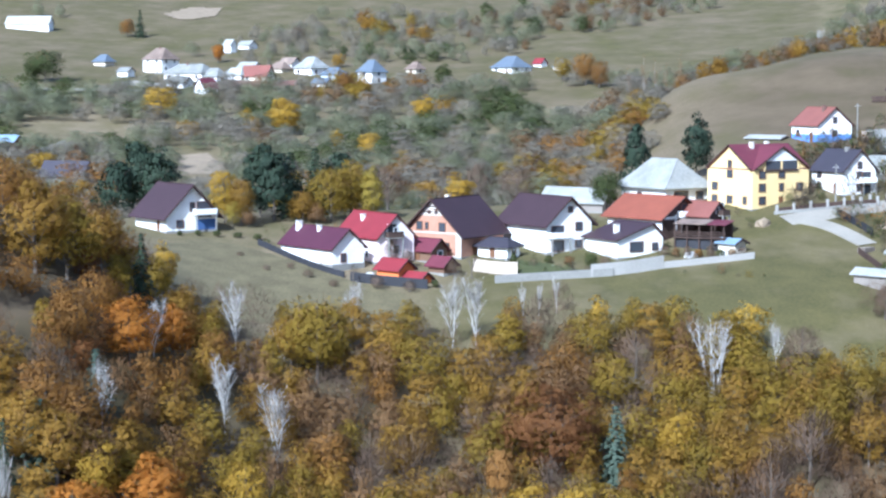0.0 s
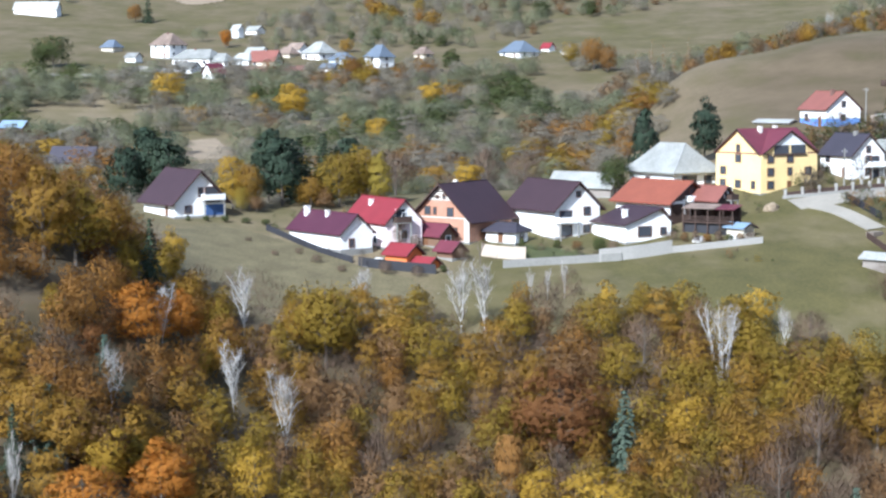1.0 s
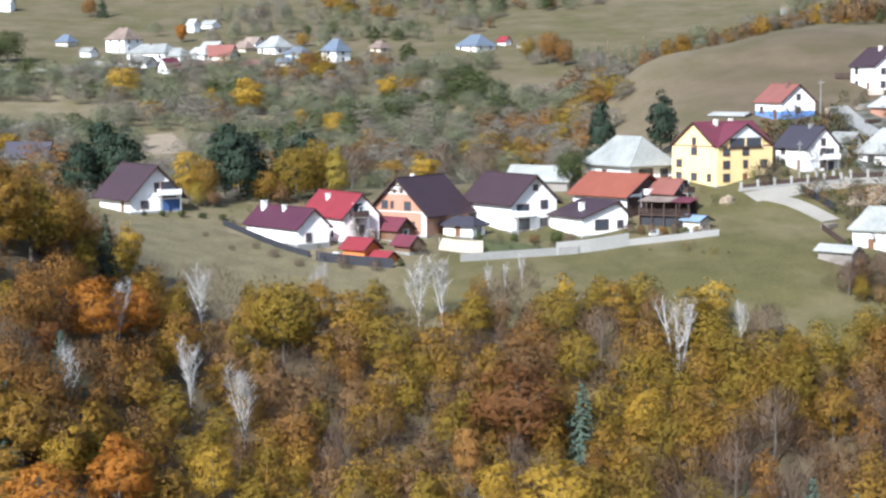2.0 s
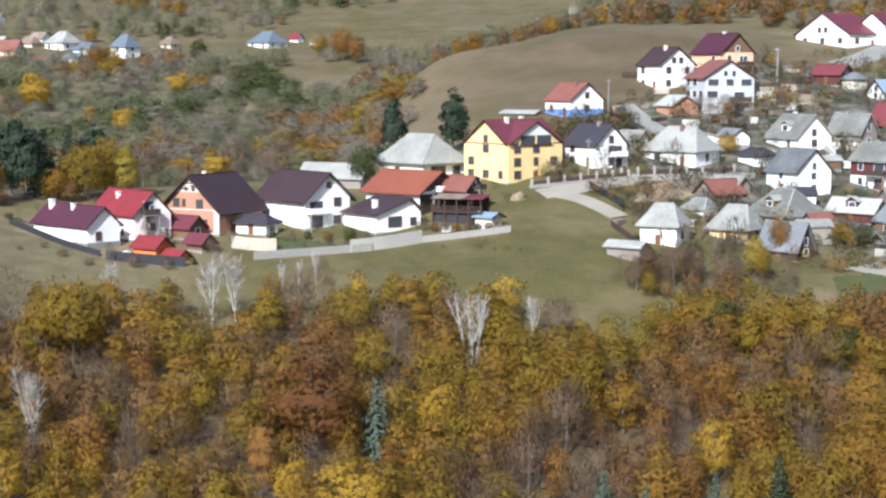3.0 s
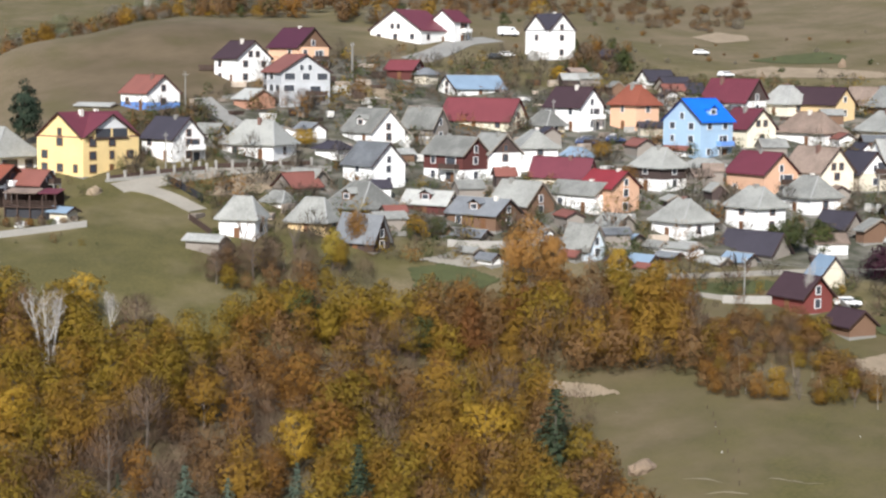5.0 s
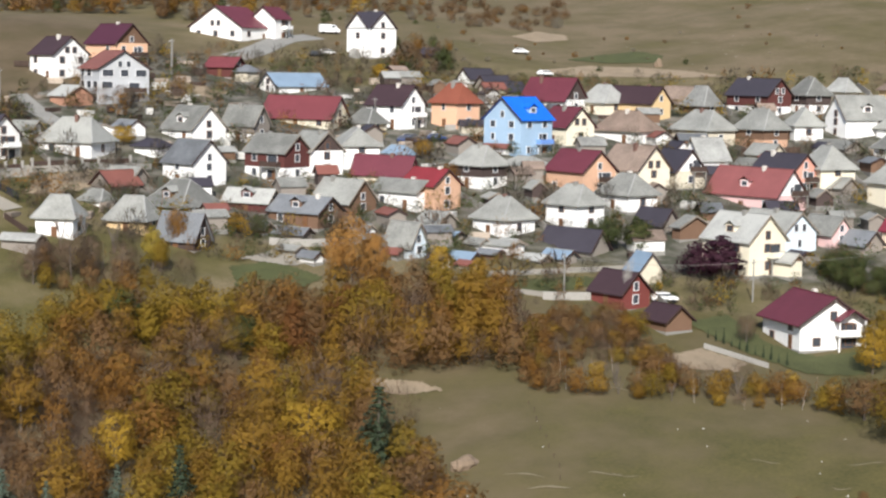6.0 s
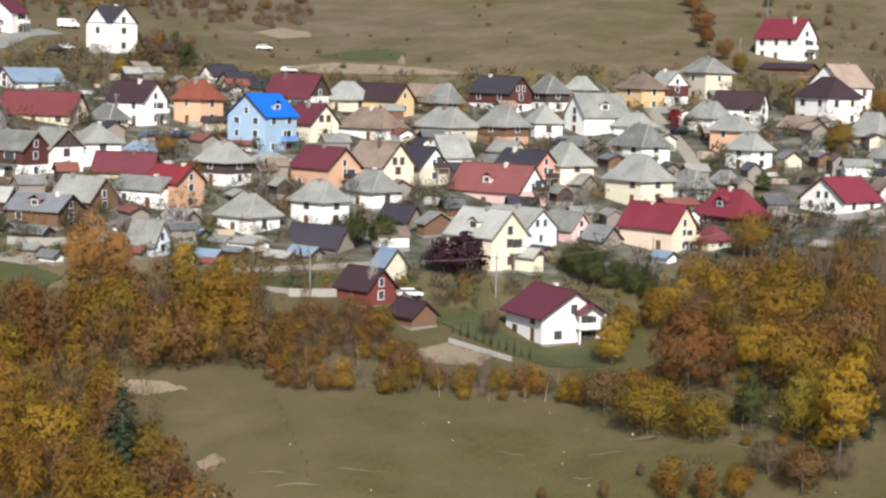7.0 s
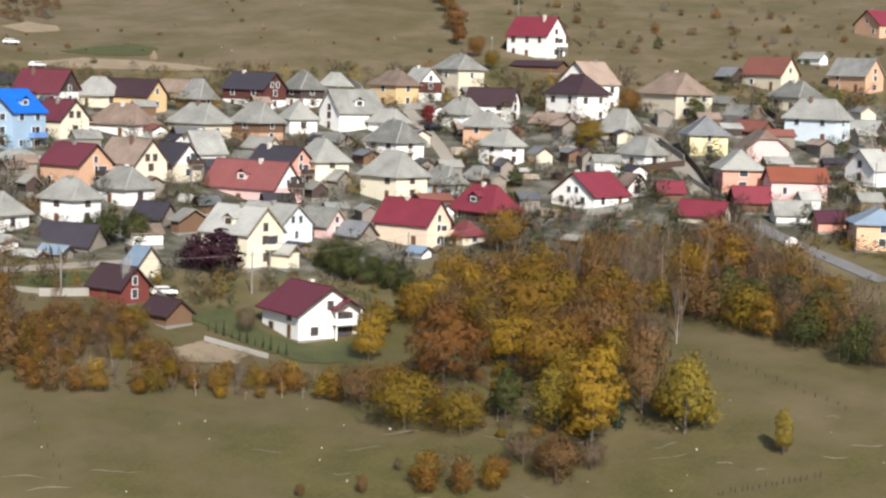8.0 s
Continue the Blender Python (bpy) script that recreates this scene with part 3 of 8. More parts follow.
def wornness(x, y):
    """Trodden yards and bare soil inside the village."""
    az, r = math.degrees(math.atan2(x, y)), math.hypot(x, y)
    near = np.interp(az, [10, 14, 17, 24, 30, 40, 50, 58, 62], [600, 330, 288, 290, 282, 285, 312, 312, 600])
    far = np.interp(az, [10, 14, 18, 24, 30, 46, 58], [340, 400, 450, 430, 430, 445, 450])
    return max(0.0, min(1.0, (r - near) / 14, (far - r) / 25))


def ground_sheet():
    az = np.concatenate([np.arange(-180, -18, 4.0), np.arange(-18, 62, 0.3), np.arange(62, 178, 4.0), [180.0]])
    rr = np.concatenate([np.arange(2, 130, 8.0), np.arange(130, 620, 2.5), np.geomspace(620, 4500, 70)])
    verts, faces, dry, worn, mown = [], [], [], [], []
    for r in rr:
        for a in az:
            x, y = at(a, r)
            verts.append((x, y, ground(x, y)))
            dry.append(dryness(x, y))
            worn.append(wornness(x, y))
            mown.append(mownness(x, y))
    n = len(az)
    for j in range(len(rr) - 1):
        for i in range(n - 1):
            a = j * n + i
            faces.append((a + n, a + n + 1, a + 1, a))
    centre = len(verts)
    verts.append((0, 0, ground(0, 0)))
    dry.append(0.4)
    worn.append(0.0)
    mown.append(0.0)
    for i in range(n - 1):
        faces.append((centre, i + 1, i))
    me = bpy.data.meshes.new("ground")
    me.from_pydata(verts, [], faces)
    me.update()
    me.polygons.foreach_set("use_smooth", [True] * len(me.polygons))
    me.attributes.new("dryness", "FLOAT", "POINT").data.foreach_set("value", dry)
    me.attributes.new("worn", "FLOAT", "POINT").data.foreach_set("value", worn)
    me.attributes.new("mown", "FLOAT", "POINT").data.foreach_set("value", mown)
    me.materials.append(GRASS)
    return tagged(new("ground", me), "sloping autumn grassland of the valley side", "ground", kind="structure")


ground_sheet()


def ribbon(points, width, lift, step=1.5):
    """Points along a bent strip that follows the ground."""
    pts = [Vector(p) for p in points]
    line = []
    for a, b in zip(pts, pts[1:]):
        k = max(1, int((b - a).length / step))
        line += [a.lerp(b, i / k) for i in range(k)]
    line.append(pts[-1])
    for _ in range(3):
        line = [line[0]] + [(line[i - 1] + line[i] * 2 + line[i + 1]) / 4 for i in range(1, len(line) - 1)] + [line[-1]]
    rows = []
    for i, p in enumerate(line):
        d = (line[min(i + 1, len(line) - 1)] - line[max(i - 1, 0)]).normalized()
        s = Vector((d.y, -d.x))
        row = []
        for k in (-1, -0.5, 0, 0.5, 1):
            q = p + s * width / 2 * k
            row.append((q.x, q.y, ground(q.x, q.y) + lift))
        rows.append(row)
    return rows


ROADS = []


def on_road(x, y, gap):
    return any((x - a) ** 2 + (y - b) ** 2 < (w + gap) ** 2 for a, b, w in ROADS)


def road(name, label, points, width, mat, lift=0.14, category="road"):
    rows = ribbon(points, width, lift)
    ROADS.extend((r[2][0], r[2][1], width / 2) for r in rows[::2])
    bm = bmesh.new()
    vs = [[bm.verts.new(p) for p in r] for r in rows]
    for a, b in zip(vs, vs[1:]):
        for i in range(4):
            bm.faces.new((a[i], b[i], b[i + 1], a[i + 1]))
    for a, b in zip(vs, vs[1:]):
        for i in (0, 4):
            low = [bm.verts.new((v.co.x, v.co.y, v.co.z - 0.6)) for v in (a[i], b[i])]
            bm.faces.new((a[i], b[i], low[1], low[0]))
    bmesh.ops.recalc_face_normals(bm, faces=bm.faces)
    return tagged(link_mesh(name, bm, mat), label, category, kind="structure")


def patch(name, label, points, mat, lift=0.1, cell=0.6, category="ground"):
    """A plot of ground of another cover, laid over the sheet."""
    pts = [Vector(p) for p in points]
    x0, x1 = min(p.x for p in pts), max(p.x for p in pts)
    y0, y1 = min(p.y for p in pts), max(p.y for p in pts)

    def inside(x, y):
        c = False
        for a, b in zip(pts, pts[1:] + pts[:1]):
            if (a.y > y) != (b.y > y) and x < (b.x - a.x) * (y - a.y) / (b.y - a.y) + a.x:
                c = not c
        return c

    bm = bmesh.new()
    grid = {}

    def vert(i, j):
        if (i, j) not in grid:
            x, y = x0 + i * cell, y0 + j * cell
            x += 0.5 * noise.noise((x * 0.6, y * 0.6, 5))
            y += 0.5 * noise.noise((x * 0.6, y * 0.6, 9))
            grid[(i, j)] = bm.verts.new((x, y, ground(x, y) + lift))
        return grid[(i, j)]

    for i in range(int((x1 - x0) / cell) + 1):
        for j in range(int((y1 - y0) / cell) + 1):
            if inside(x0 + (i + 0.5) * cell, y0 + (j + 0.5) * cell):
                bm.faces.new((vert(i, j), vert(i + 1, j), vert(i + 1, j + 1), vert(i, j + 1)))
    return tagged(link_mesh(name, bm, mat), label, category, kind="structure")


def wall_run(name, label, points, high, thick, mat, category="wall", kind="structure", group=""):
    """A low wall or solid fence that follows the ground."""
    rows = ribbon(points, thick, 0, 2.0)
    bm = bmesh.new()
    prev = None
    for r in rows:
        z = max(r[0][2], r[4][2]) + high
        ring = [bm.verts.new((r[0][0], r[0][1], r[0][2] - 0.8)), bm.verts.new((r[0][0], r[0][1], z)), bm.verts.new((r[4][0], r[4][1], z)), bm.verts.new((r[4][0], r[4][1], r[4][2] - 0.8))]
        if prev:
            for i in range(3):
                bm.faces.new((prev[i], prev[i + 1], ring[i + 1], ring[i]))
        else:
            bm.faces.new(ring)
        prev = ring
    bm.faces.new(prev[::-1])
    bmesh.ops.recalc_face_normals(bm, faces=bm.faces)
    return tagged(link_mesh(name, bm, mat), label, category, group, kind)


# ---- the village ----
# the blue panel paints the bluish shade in the recess below the balcony
house('white house with a tall dark brown metal roof', -46.5, 308.4, 36.3, -54, 11.6, 9.6, 2.3, 5.8, wall='white', tile='brown', balcony='e', shift=0.24, over=0.95, chimney=0, wins='', door='s', panes=(('e', -2.2, 0.9, 1.2, 1.2), ('e', 0.2, 3.6, 0.8, 1.5)), panels=(('e', 2.6, 2.5, 2.6, 2.4, GLASS, 'glazing'), ('e', 2.9, 0.2, 3.4, 2.0, material('blue_shade', (0.065, 0.115, 0.26), 0.8, 0.15, 1, 0.1), 'blue_panel')))
house('long low white house with a purple metal roof', -19.9, 291.4, 32.3, -52, 15.0, 6.2, 2.7, 3.2, wall='white', tile='lilac', chimney=0, wins='', door='n', panes=(('e', -1.0, 0.7, 0.9, 1.3),), panels=(('s', 4.4, 0.35, 0.9, 1.7, PALE_WOOD, 'side_door'),), stacks=((-5.6, -0.8, 0.38, 6.5), (0.3, -0.7, 0.28, 6.1)))
house('pinkish white house with a bright red roof', -11.3, 296.0, 32.2, -58, 13.6, 6.8, 4.1, 3.9, wall='palepink', tile='brightred', gable_wall='white', wins='e', door='s', panes=(('s', -3.0, 0.9, 1.0, 1.2), ('s', 3.2, 0.9, 1.0, 1.2)), chimney=0, balcony='e', shift=-0.1, stacks=((-2.0, -1.2, 0.3, 7.6),))
house('small orange shed with a bright red roof', -7.6, 282.6, 30.3, -41, 4.6, 3.6, 1.7, 1.7, name='shed', category='shed', wall='vividorange', tile='brightred', chimney=0, plain=True, wins='se', door='s')
house('low red-roofed annex beside the orange shed', -4.0, 279.6, 29.5, -41, 3.4, 2.6, 1.2, 1.2, name='shed', category='shed', wall='vividorange', tile='brightred', chimney=0, plain=True, wins='se', door='s')
house('brown wooden outbuilding with a dull red roof', -2.9, 293.8, 32.2, -43, 6.3, 3.8, 1.9, 2.0, name='shed', category='shed', wall='wood', tile='wine', chimney=0, wins='se', door='s')
house('unplastered brick house with a steep brown roof', 2.0, 302.0, 32.6, -124, 13.2, 11.4, 3.5, 6.3, wall='brick', gable_wall='brick', tile='brown', over=0.9, chimney=1, bands=True, frame_mat=FRAME_BROWN, wins='', door='s', panes=(('e', -2.7, 4.7, 1.1, 1.3), ('e', -1.2, 4.8, 0.5, 1.1), ('e', 1.9, 4.5, 1.2, 1.4), ('e', -1.6, 1.6, 0.5, 0.9), ('e', 0.2, 1.5, 0.5, 0.9), ('e', 2.6, 1.2, 1.4, 1.4), ('e', -0.7, 7.4, 0.5, 0.5), ('e', 0.7, 7.4, 0.5, 0.5)))
house('white annex with a black metal roof', 9.3, 295.9, 32.5, -33, 5.7, 4.0, 2.1, 1.5, name='annex', category='annex', roof='hip', wall='white', tile='black', chimney=0, wins='se', door='s')
house('white two-storey house with a brown metal roof', 17.6, 304.6, 33.1, -57, 13.6, 9.4, 4.6, 4.9, wall='white', tile='brown', balcony='e', shift=-0.26, over=0.8, chimney=0, wins='', door='n', panes=(('e', 2.0, 3.9, 1.3, 1.3), ('e', 2.0, 0.9, 1.3, 1.3), ('e', 0.2, 7.0, 0.8, 0.9)))
house('long barn with a pale sheet roof', 25.4, 333.1, 37.8, -34, 13.1, 5.2, 1.9, 2.7, name='barn', category='barn', wall='oldwood', tile='grey', chimney=0, plain=True, wins='se', door='s')
house('low white house with a dark brown roof', 30.4, 297.9, 32.7, -60, 9.4, 9.2, 3.2, 2.5, wall='white', tile='brown', lean=2.4, chimney=0, wins='', door='n', panes=(('e', -0.8, 1.2, 2.6, 1.6), ('e', 3.0, 1.3, 1.1, 1.2)), stacks=((1.0, -2.2, 0.36, 5.4),))
house('white house with a pale grey hipped roof', 41.1, 329.9, 38.9, -57, 12.8, 10.0, 3.9, 5.6, roof='hip', wall='white', tile='grey', over=1.0, storeys=1, wins='', chimney=0, door='n', panes=(('e', -1.4, 1.6, 3.2, 1.7), ('e', 3.0, 1.8, 1.6, 1.4), ('s', -1.0, 1.8, 1.2, 1.2)))
# the wide dark e panel stands for clutter and the black shadows among it
house('white house with an orange tiled roof and dark timber gable', 36.9, 309.7, 34.7, -49, 12.6, 10.1, 3.9, 3.7, wall='white', tile='terracotta', gable_wall='darkwood', over=0.9, balcony='e', shift=0.1, chimney=0, wins='', door='n', panels=(('e', 0.0, 0.36, 9.9, 3.5, DARK_TIMBER, 'timber_front'), ('e', -1.5, 2.0, 0.5, 2.6, FRAME_WHITE, 'white_strut'), ('e', 0.6, 4.2, 1.0, 1.6, FRAME_WHITE, 'white_strut')), panes=(('s', 0.5, 1.4, 1.0, 1.2),))
house('tall yellow house with wine-red crossed gables', 57.4, 323.8, 39.2, -148, 13.4, 12.2, 7.3, 4.3, wall='yellow', tile='wine', cross=True, frame_mat=FRAME_BROWN, storeys=3, chimney=2, loggia='n', win=(1.35, 1.35), gap=3.4, wins='ne', door='n')
house('white house with a dark slate-coloured roof beside the road', 73.5, 326.0, 41.4, -64, 9.1, 7.3, 4.4, 4.0, wall='white', tile='black', balcony='e', wins='se', door='s')
house('blue and white house with a faded red roof', 79.7, 375.0, 49.5, -66, 9.3, 8.4, 3.8, 3.8, wall='white', lower='strongblue', tile='rust', wins='se', door='s')
house('bright white house with a brown roof on the slope', 105.2, 395.2, 54.9, -71, 9.2, 9.2, 5.9, 4.1, wall='white', tile='brown', gable_win=2, wins='se', door='s')
house('brick house shell with a purple metal roof', 120.8, 403.1, 57.5, -70, 11.3, 9.1, 6.0, 4.7, wall='peach', gable_wall='wood', tile='lilac', balcony='e', wins='se', door='s')
house('grey unfinished house of bare blocks', 111.2, 372.8, 50.3, -85, 11.2, 11.2, 7.7, 3.9, wall='grey', tile='rust', storeys=3, chimney=0, win=(2.4, 1.6), gap=3.3, gable_win=2, balcony='e', wins='se', door='s')
house('brown brick garage with a pale sheet roof', 101.0, 369.7, 49.9, -73, 6.4, 6.4, 2.4, 2.2, name='garage', category='garage', wall='brick', tile='palegrey', chimney=0, plain=True, wins='se', door='s')
house('large white house with a wine-red roof uphill', 159.6, 432.7, 64.9, -146, 13.0, 16.0, 3.7, 5.4, wall='white', tile='wine', gable_win=2, gap=5.0, wins='ne', door='n')
house('white side wing with a balcony and wine-red roof', 170.2, 431.5, 65.4, -146, 7.0, 7.2, 5.6, 3.2, name='house_wing', category='house wing', wall='white', tile='wine', chimney=0, balcony='n', wins='n', door='n')
house('small dark timber shed below the upper road', 203.9, 404.8, 60.5, -60, 5.5, 4.5, 2.0, 1.9, name='shed', category='shed', chimney=0, plain=True, wall='darkwood', tile='black', wins='se', door='s')
house('small red timber cabin', 142.3, 389.1, 56.1, -55, 7.6, 4.6, 2.6, 2.3, name='cabin', category='cabin', wall='redwood', tile='dullred', chimney=0, wins='se', door='s')
house('small grey garden hut', 145.4, 383.2, 55.2, -63, 3.9, 3.9, 2.6, 1.6, name='hut', category='hut', roof='hip', wall='beige', tile='darkgrey', chimney=0, plain=True, wins='se', door='s')
house('white house with a light blue sheet roof', 153.3, 374.8, 52.9, -165, 14.1, 6.4, 1.8, 3.0, wall='white', tile='steelblue', chimney=0, wins='ne', door='n')
house('long cream house with a dull red roof', 144.7, 347.2, 46.1, -51, 16.5, 8.2, 2.3, 4.7, wall='cream', tile='dullred', wins='se', door='s')
house('white house with a dark purple roof and a concrete porch', 162.9, 341.0, 46.2, -68, 9.9, 7.4, 5.2, 4.3, wall='white', tile='brown', balcony='e', wins='se', door='s')
house('tall white house with a dark purple cross-gabled roof', 188.5, 409.3, 61.3, -75, 8.8, 8.8, 7.6, 4.2, wall='white', tile='black', cross=True, storeys=2, chimney=1, wins='se', door='s')
house('small beige house with a grey hipped roof', 155.2, 338.5, 45.8, -70, 6.0, 5.4, 1.9, 3.3, roof='hip', wall='beige', tile='grey', chimney=0, wins='se', door='s')
house('wide white house with a grey hipped roof by the fence', 91.1, 329.7, 41.4, -46, 11.1, 8.9, 3.2, 4.9, roof='hip', wall='white', tile='grey', wins='se', door='s')
house('white house with a grey sheet gable roof', 107.9, 311.2, 37.1, -71, 8.7, 7.8, 4.3, 4.3, wall='white', tile='darkgrey', wins='se', door='s')
house('white gabled house with an old grey roof', 117.6, 339.6, 43.7, -71, 9.5, 8.6, 2.7, 4.7, wall='white', tile='grey', dormer='s', wins='se', door='s')
house('dark timber house with white ground floor and grey roof', 127.5, 336.5, 43.8, -57, 7.7, 5.4, 3.4, 4.1, wall='oldwood', lower='white', tile='grey', wins='se', door='s')
house('dark red timber house with a grey roof', 124.5, 311.8, 37.7, -65, 10.1, 7.1, 5.5, 3.4, wall='redwood', lower='white', tile='grey', balcony='s', wins='se', door='s')
house('white house with a dark timber gable and grey roof', 132.6, 312.8, 38.6, -82, 8.7, 7.0, 4.7, 3.8, wall='white', gable_wall='darkwood', tile='grey', wins='se', door='s')
house('white house with a pyramid grey roof', 141.2, 313.3, 39.6, -97, 7.4, 7.4, 4.8, 3.7, roof='hip', wall='white', tile='grey', wins='se', door='s')
house('small white house with a steep grey hipped roof', 75.6, 283.6, 30.8, -36, 6.3, 5.7, 3.7, 3.9, roof='hip', wall='white', tile='grey', chimney=0, wins='se', door='s')
house('ochre timber house with a peaked grey roof', 88.6, 285.7, 31.0, -44, 7.0, 6.3, 2.6, 4.3, roof='hip', wall='ochre', tile='grey', chimney=0, wins='se', door='s')
house('dark blue timber house with a grey sheet roof', 94.1, 276.7, 29.1, -54, 7.5, 4.5, 1.7, 4.6, wall='darkwood', tile='darkgrey', wins='se', door='s')
house('brown timber house with a wide grey hipped roof', 100.2, 295.4, 32.9, -65, 9.4, 9.4, 2.1, 4.9, roof='hip', wall='wood', tile='grey', dormer='s', wins='se', door='s')
house('old timber barn with a rusty tile roof', 91.7, 306.6, 36.5, -153, 7.0, 5.0, 1.4, 2.6, name='barn', category='barn', wall='oldwood', tile='rust', chimney=0, plain=True, wins='ne', door='n')
house('small white outbuilding with a grey roof', 86.1, 298.9, 34.7, -57, 4.7, 3.7, 1.2, 2.0, name='outbuilding', category='outbuilding', roof='hip', wall='white', tile='grey', chimney=0, plain=True, wins='se', door='s')
house('red-brown timber house with a pale sheet roof', 112.7, 294.4, 33.4, -51, 8.9, 4.4, 2.0, 2.4, wall='redwood', tile='palegrey', dormer='s', wins='se', door='s')
house('brown timber house with a grey gable roof', 119.5, 285.9, 31.4, -59, 10.6, 7.4, 2.9, 2.7, wall='wood', tile='darkgrey', dormer='s', wins='se', door='s')
house('timber-gabled house with a grey roof', 128.6, 290.0, 33.0, -67, 9.0, 7.2, 2.4, 4.2, wall='wood', tile='grey', wins='se', door='s')
house('long white house with a timber gable and grey roof', 140.0, 289.1, 33.6, -68, 11.0, 5.5, 3.6, 2.2, wall='white', gable_wall='wood', tile='grey', wins='se', door='s')
house('orange house with a bright red roof', 144.2, 286.5, 33.5, -73, 8.4, 6.7, 5.0, 3.0, wall='orange', tile='brightred', wins='se', door='s')
house('small weathered shed with a grey roof', 139.9, 275.4, 31.0, -72, 5.2, 4.7, 1.6, 2.1, name='shed', category='shed', wall='oldwood', tile='grey', chimney=0, plain=True, wins='se', door='s')
house('small shed with a blue sheet roof', 151.9, 316.4, 41.3, -64, 5.4, 3.2, 1.1, 2.0, name='shed', category='shed', roof='hip', wall='oldwood', tile='steelblue', chimney=0, plain=True, wins='se', door='s')
house('white shed with a black roof', 105.1, 327.1, 41.3, -60, 5.8, 4.1, 2.4, 1.5, name='shed', category='shed', roof='hip', wall='white', tile='black', chimney=0, plain=True, wins='se', door='s')
house('peach two-storey house with a terracotta hipped roof', 175.5, 337.7, 46.4, -72, 7.6, 6.9, 5.7, 4.5, roof='hip', wall='peach', tile='terracotta', wins='se', door='s')
house('low black-roofed workshop on the slope', 202.4, 378.7, 55.6, -164, 8.5, 4.3, 1.1, 2.7, name='workshop', category='workshop', chimney=0, plain=True, wall='white', tile='black', wins='ne', door='n')
house('low black-roofed workshop on the slope', 202.8, 370.8, 54.0, -164, 8.4, 4.2, 1.1, 2.7, name='workshop', category='workshop', chimney=0, plain=True, wall='oldwood', tile='black', wins='ne', door='n')
house('low black-roofed workshop on the slope', 203.7, 365.2, 53.0, -163, 8.0, 4.0, 1.1, 2.4, name='workshop', category='workshop', chimney=0, plain=True, wall='beige', tile='black', wins='ne', door='n')
house('tall light blue house with a vivid blue metal roof', 177.2, 313.4, 41.8, -161, 9.5, 10.0, 7.6, 4.5, wall='blue', tile='blue', storeys=3, balcony='n', dormer='n', frame_mat=FRAME_WHITE, chimney=0, win=(1.3, 1.2), wins='ne', door='n')
house('white house with a wine-red roof and a dark timber gable', 206.3, 348.8, 49.4, -71, 13.0, 7.8, 3.0, 5.3, wall='white', gable_wall='darkwood', tile='wine', wins='se', door='s')
house('cream gabled house with a wine-red roof', 191.4, 317.8, 43.7, -81, 8.4, 7.5, 4.0, 4.2, wall='cream', tile='wine', gable_win=2, wins='se', door='s')
house('cream house with a pale grey hipped roof', 215.7, 342.5, 49.3, -77, 8.0, 7.2, 3.0, 4.4, roof='hip', wall='cream', tile='palegrey', wins='se', door='s')
house('white house with a weathered tan hipped roof', 206.2, 317.6, 43.9, -73, 11.1, 8.9, 3.1, 4.5, roof='hip', wall='white', tile='tan', wins='se', door='s')
house('orange house with a wine-red metal roof', 176.3, 287.3, 36.4, -79, 10.3, 8.3, 4.2, 4.0, wall='orange', tile='wine', balcony='e', wins='se', door='s')
house('yellowish house with a taupe tiled roof', 186.9, 284.8, 36.4, -80, 10.2, 8.2, 4.5, 4.7, wall='cream', tile='taupe', gable_win=2, wins='se', door='s')
house('unplastered house with a black roof and white gable', 196.4, 284.6, 37.1, -86, 8.0, 7.2, 3.3, 4.3, wall='beige', gable_wall='white', tile='black', balcony='e', wins='se', door='s')
house('dark timber house with a grey hipped roof and white ground floor', 158.6, 294.7, 36.9, -73, 7.7, 6.9, 4.6, 4.0, roof='hip', wall='darkwood', lower='white', tile='grey', wins='se', door='s')
house('low shed with a grey sheet roof', 173.1, 302.9, 40.0, -74, 7.1, 5.6, 0.9, 1.8, name='shed', category='shed', chimney=0, plain=True, roof='hip', wall='oldwood', tile='grey', wins='se', door='s')
house('yellow house with a long brown roof', 221.1, 337.2, 48.3, -75, 14.4, 6.5, 4.0, 3.8, wall='ochre', tile='brown', wins='se', door='s')
house('house with a rusty red roof', 234.5, 339.8, 50.7, -76, 7.9, 4.0, 1.3, 4.2, wall='beige', tile='taupe', chimney=0, wins='se', door='s')
house('timber house with a pale sheet hipped roof', 235.8, 332.9, 49.6, -80, 6.5, 5.2, 2.3, 4.9, roof='hip', wall='wood', tile='palegrey', chimney=0, wins='se', door='s')
house('white house with red timber upper floor and black roof', 248.4, 328.5, 49.5, -80, 12.6, 7.6, 4.9, 3.9, wall='redwood', lower='white', tile='black', chimney=1, gable_win=2, wins='se', door='s')
house('dark timber house over white ground floor with pointed grey roof', 257.7, 322.1, 50.0, -91, 6.8, 6.8, 4.7, 4.3, roof='hip', wall='darkwood', lower='white', tile='grey', wins='se', door='s')
house('outbuilding with a pale pointed roof', 274.0, 330.3, 54.1, -82, 5.5, 4.4, 1.4, 3.5, name='shed', category='shed', chimney=0, plain=True, roof='hip', wall='beige', tile='palegrey', wins='se', door='s')
house('beige house with a broad old grey roof', 221.2, 311.3, 43.6, -81, 10.5, 8.4, 3.8, 4.5, roof='hip', wall='beige', tile='grey', wins='se', door='s')
house('timber house with an orange ground floor and grey hipped roof', 230.9, 304.1, 43.2, -80, 8.2, 7.4, 4.6, 4.6, roof='hip', wall='wood', lower='orange', tile='grey', wins='se', door='s')
house('white house with a grey hipped roof', 242.9, 305.3, 45.1, -102, 5.5, 6.6, 3.4, 4.2, roof='hip', wall='white', tile='grey', wins='se', door='s')
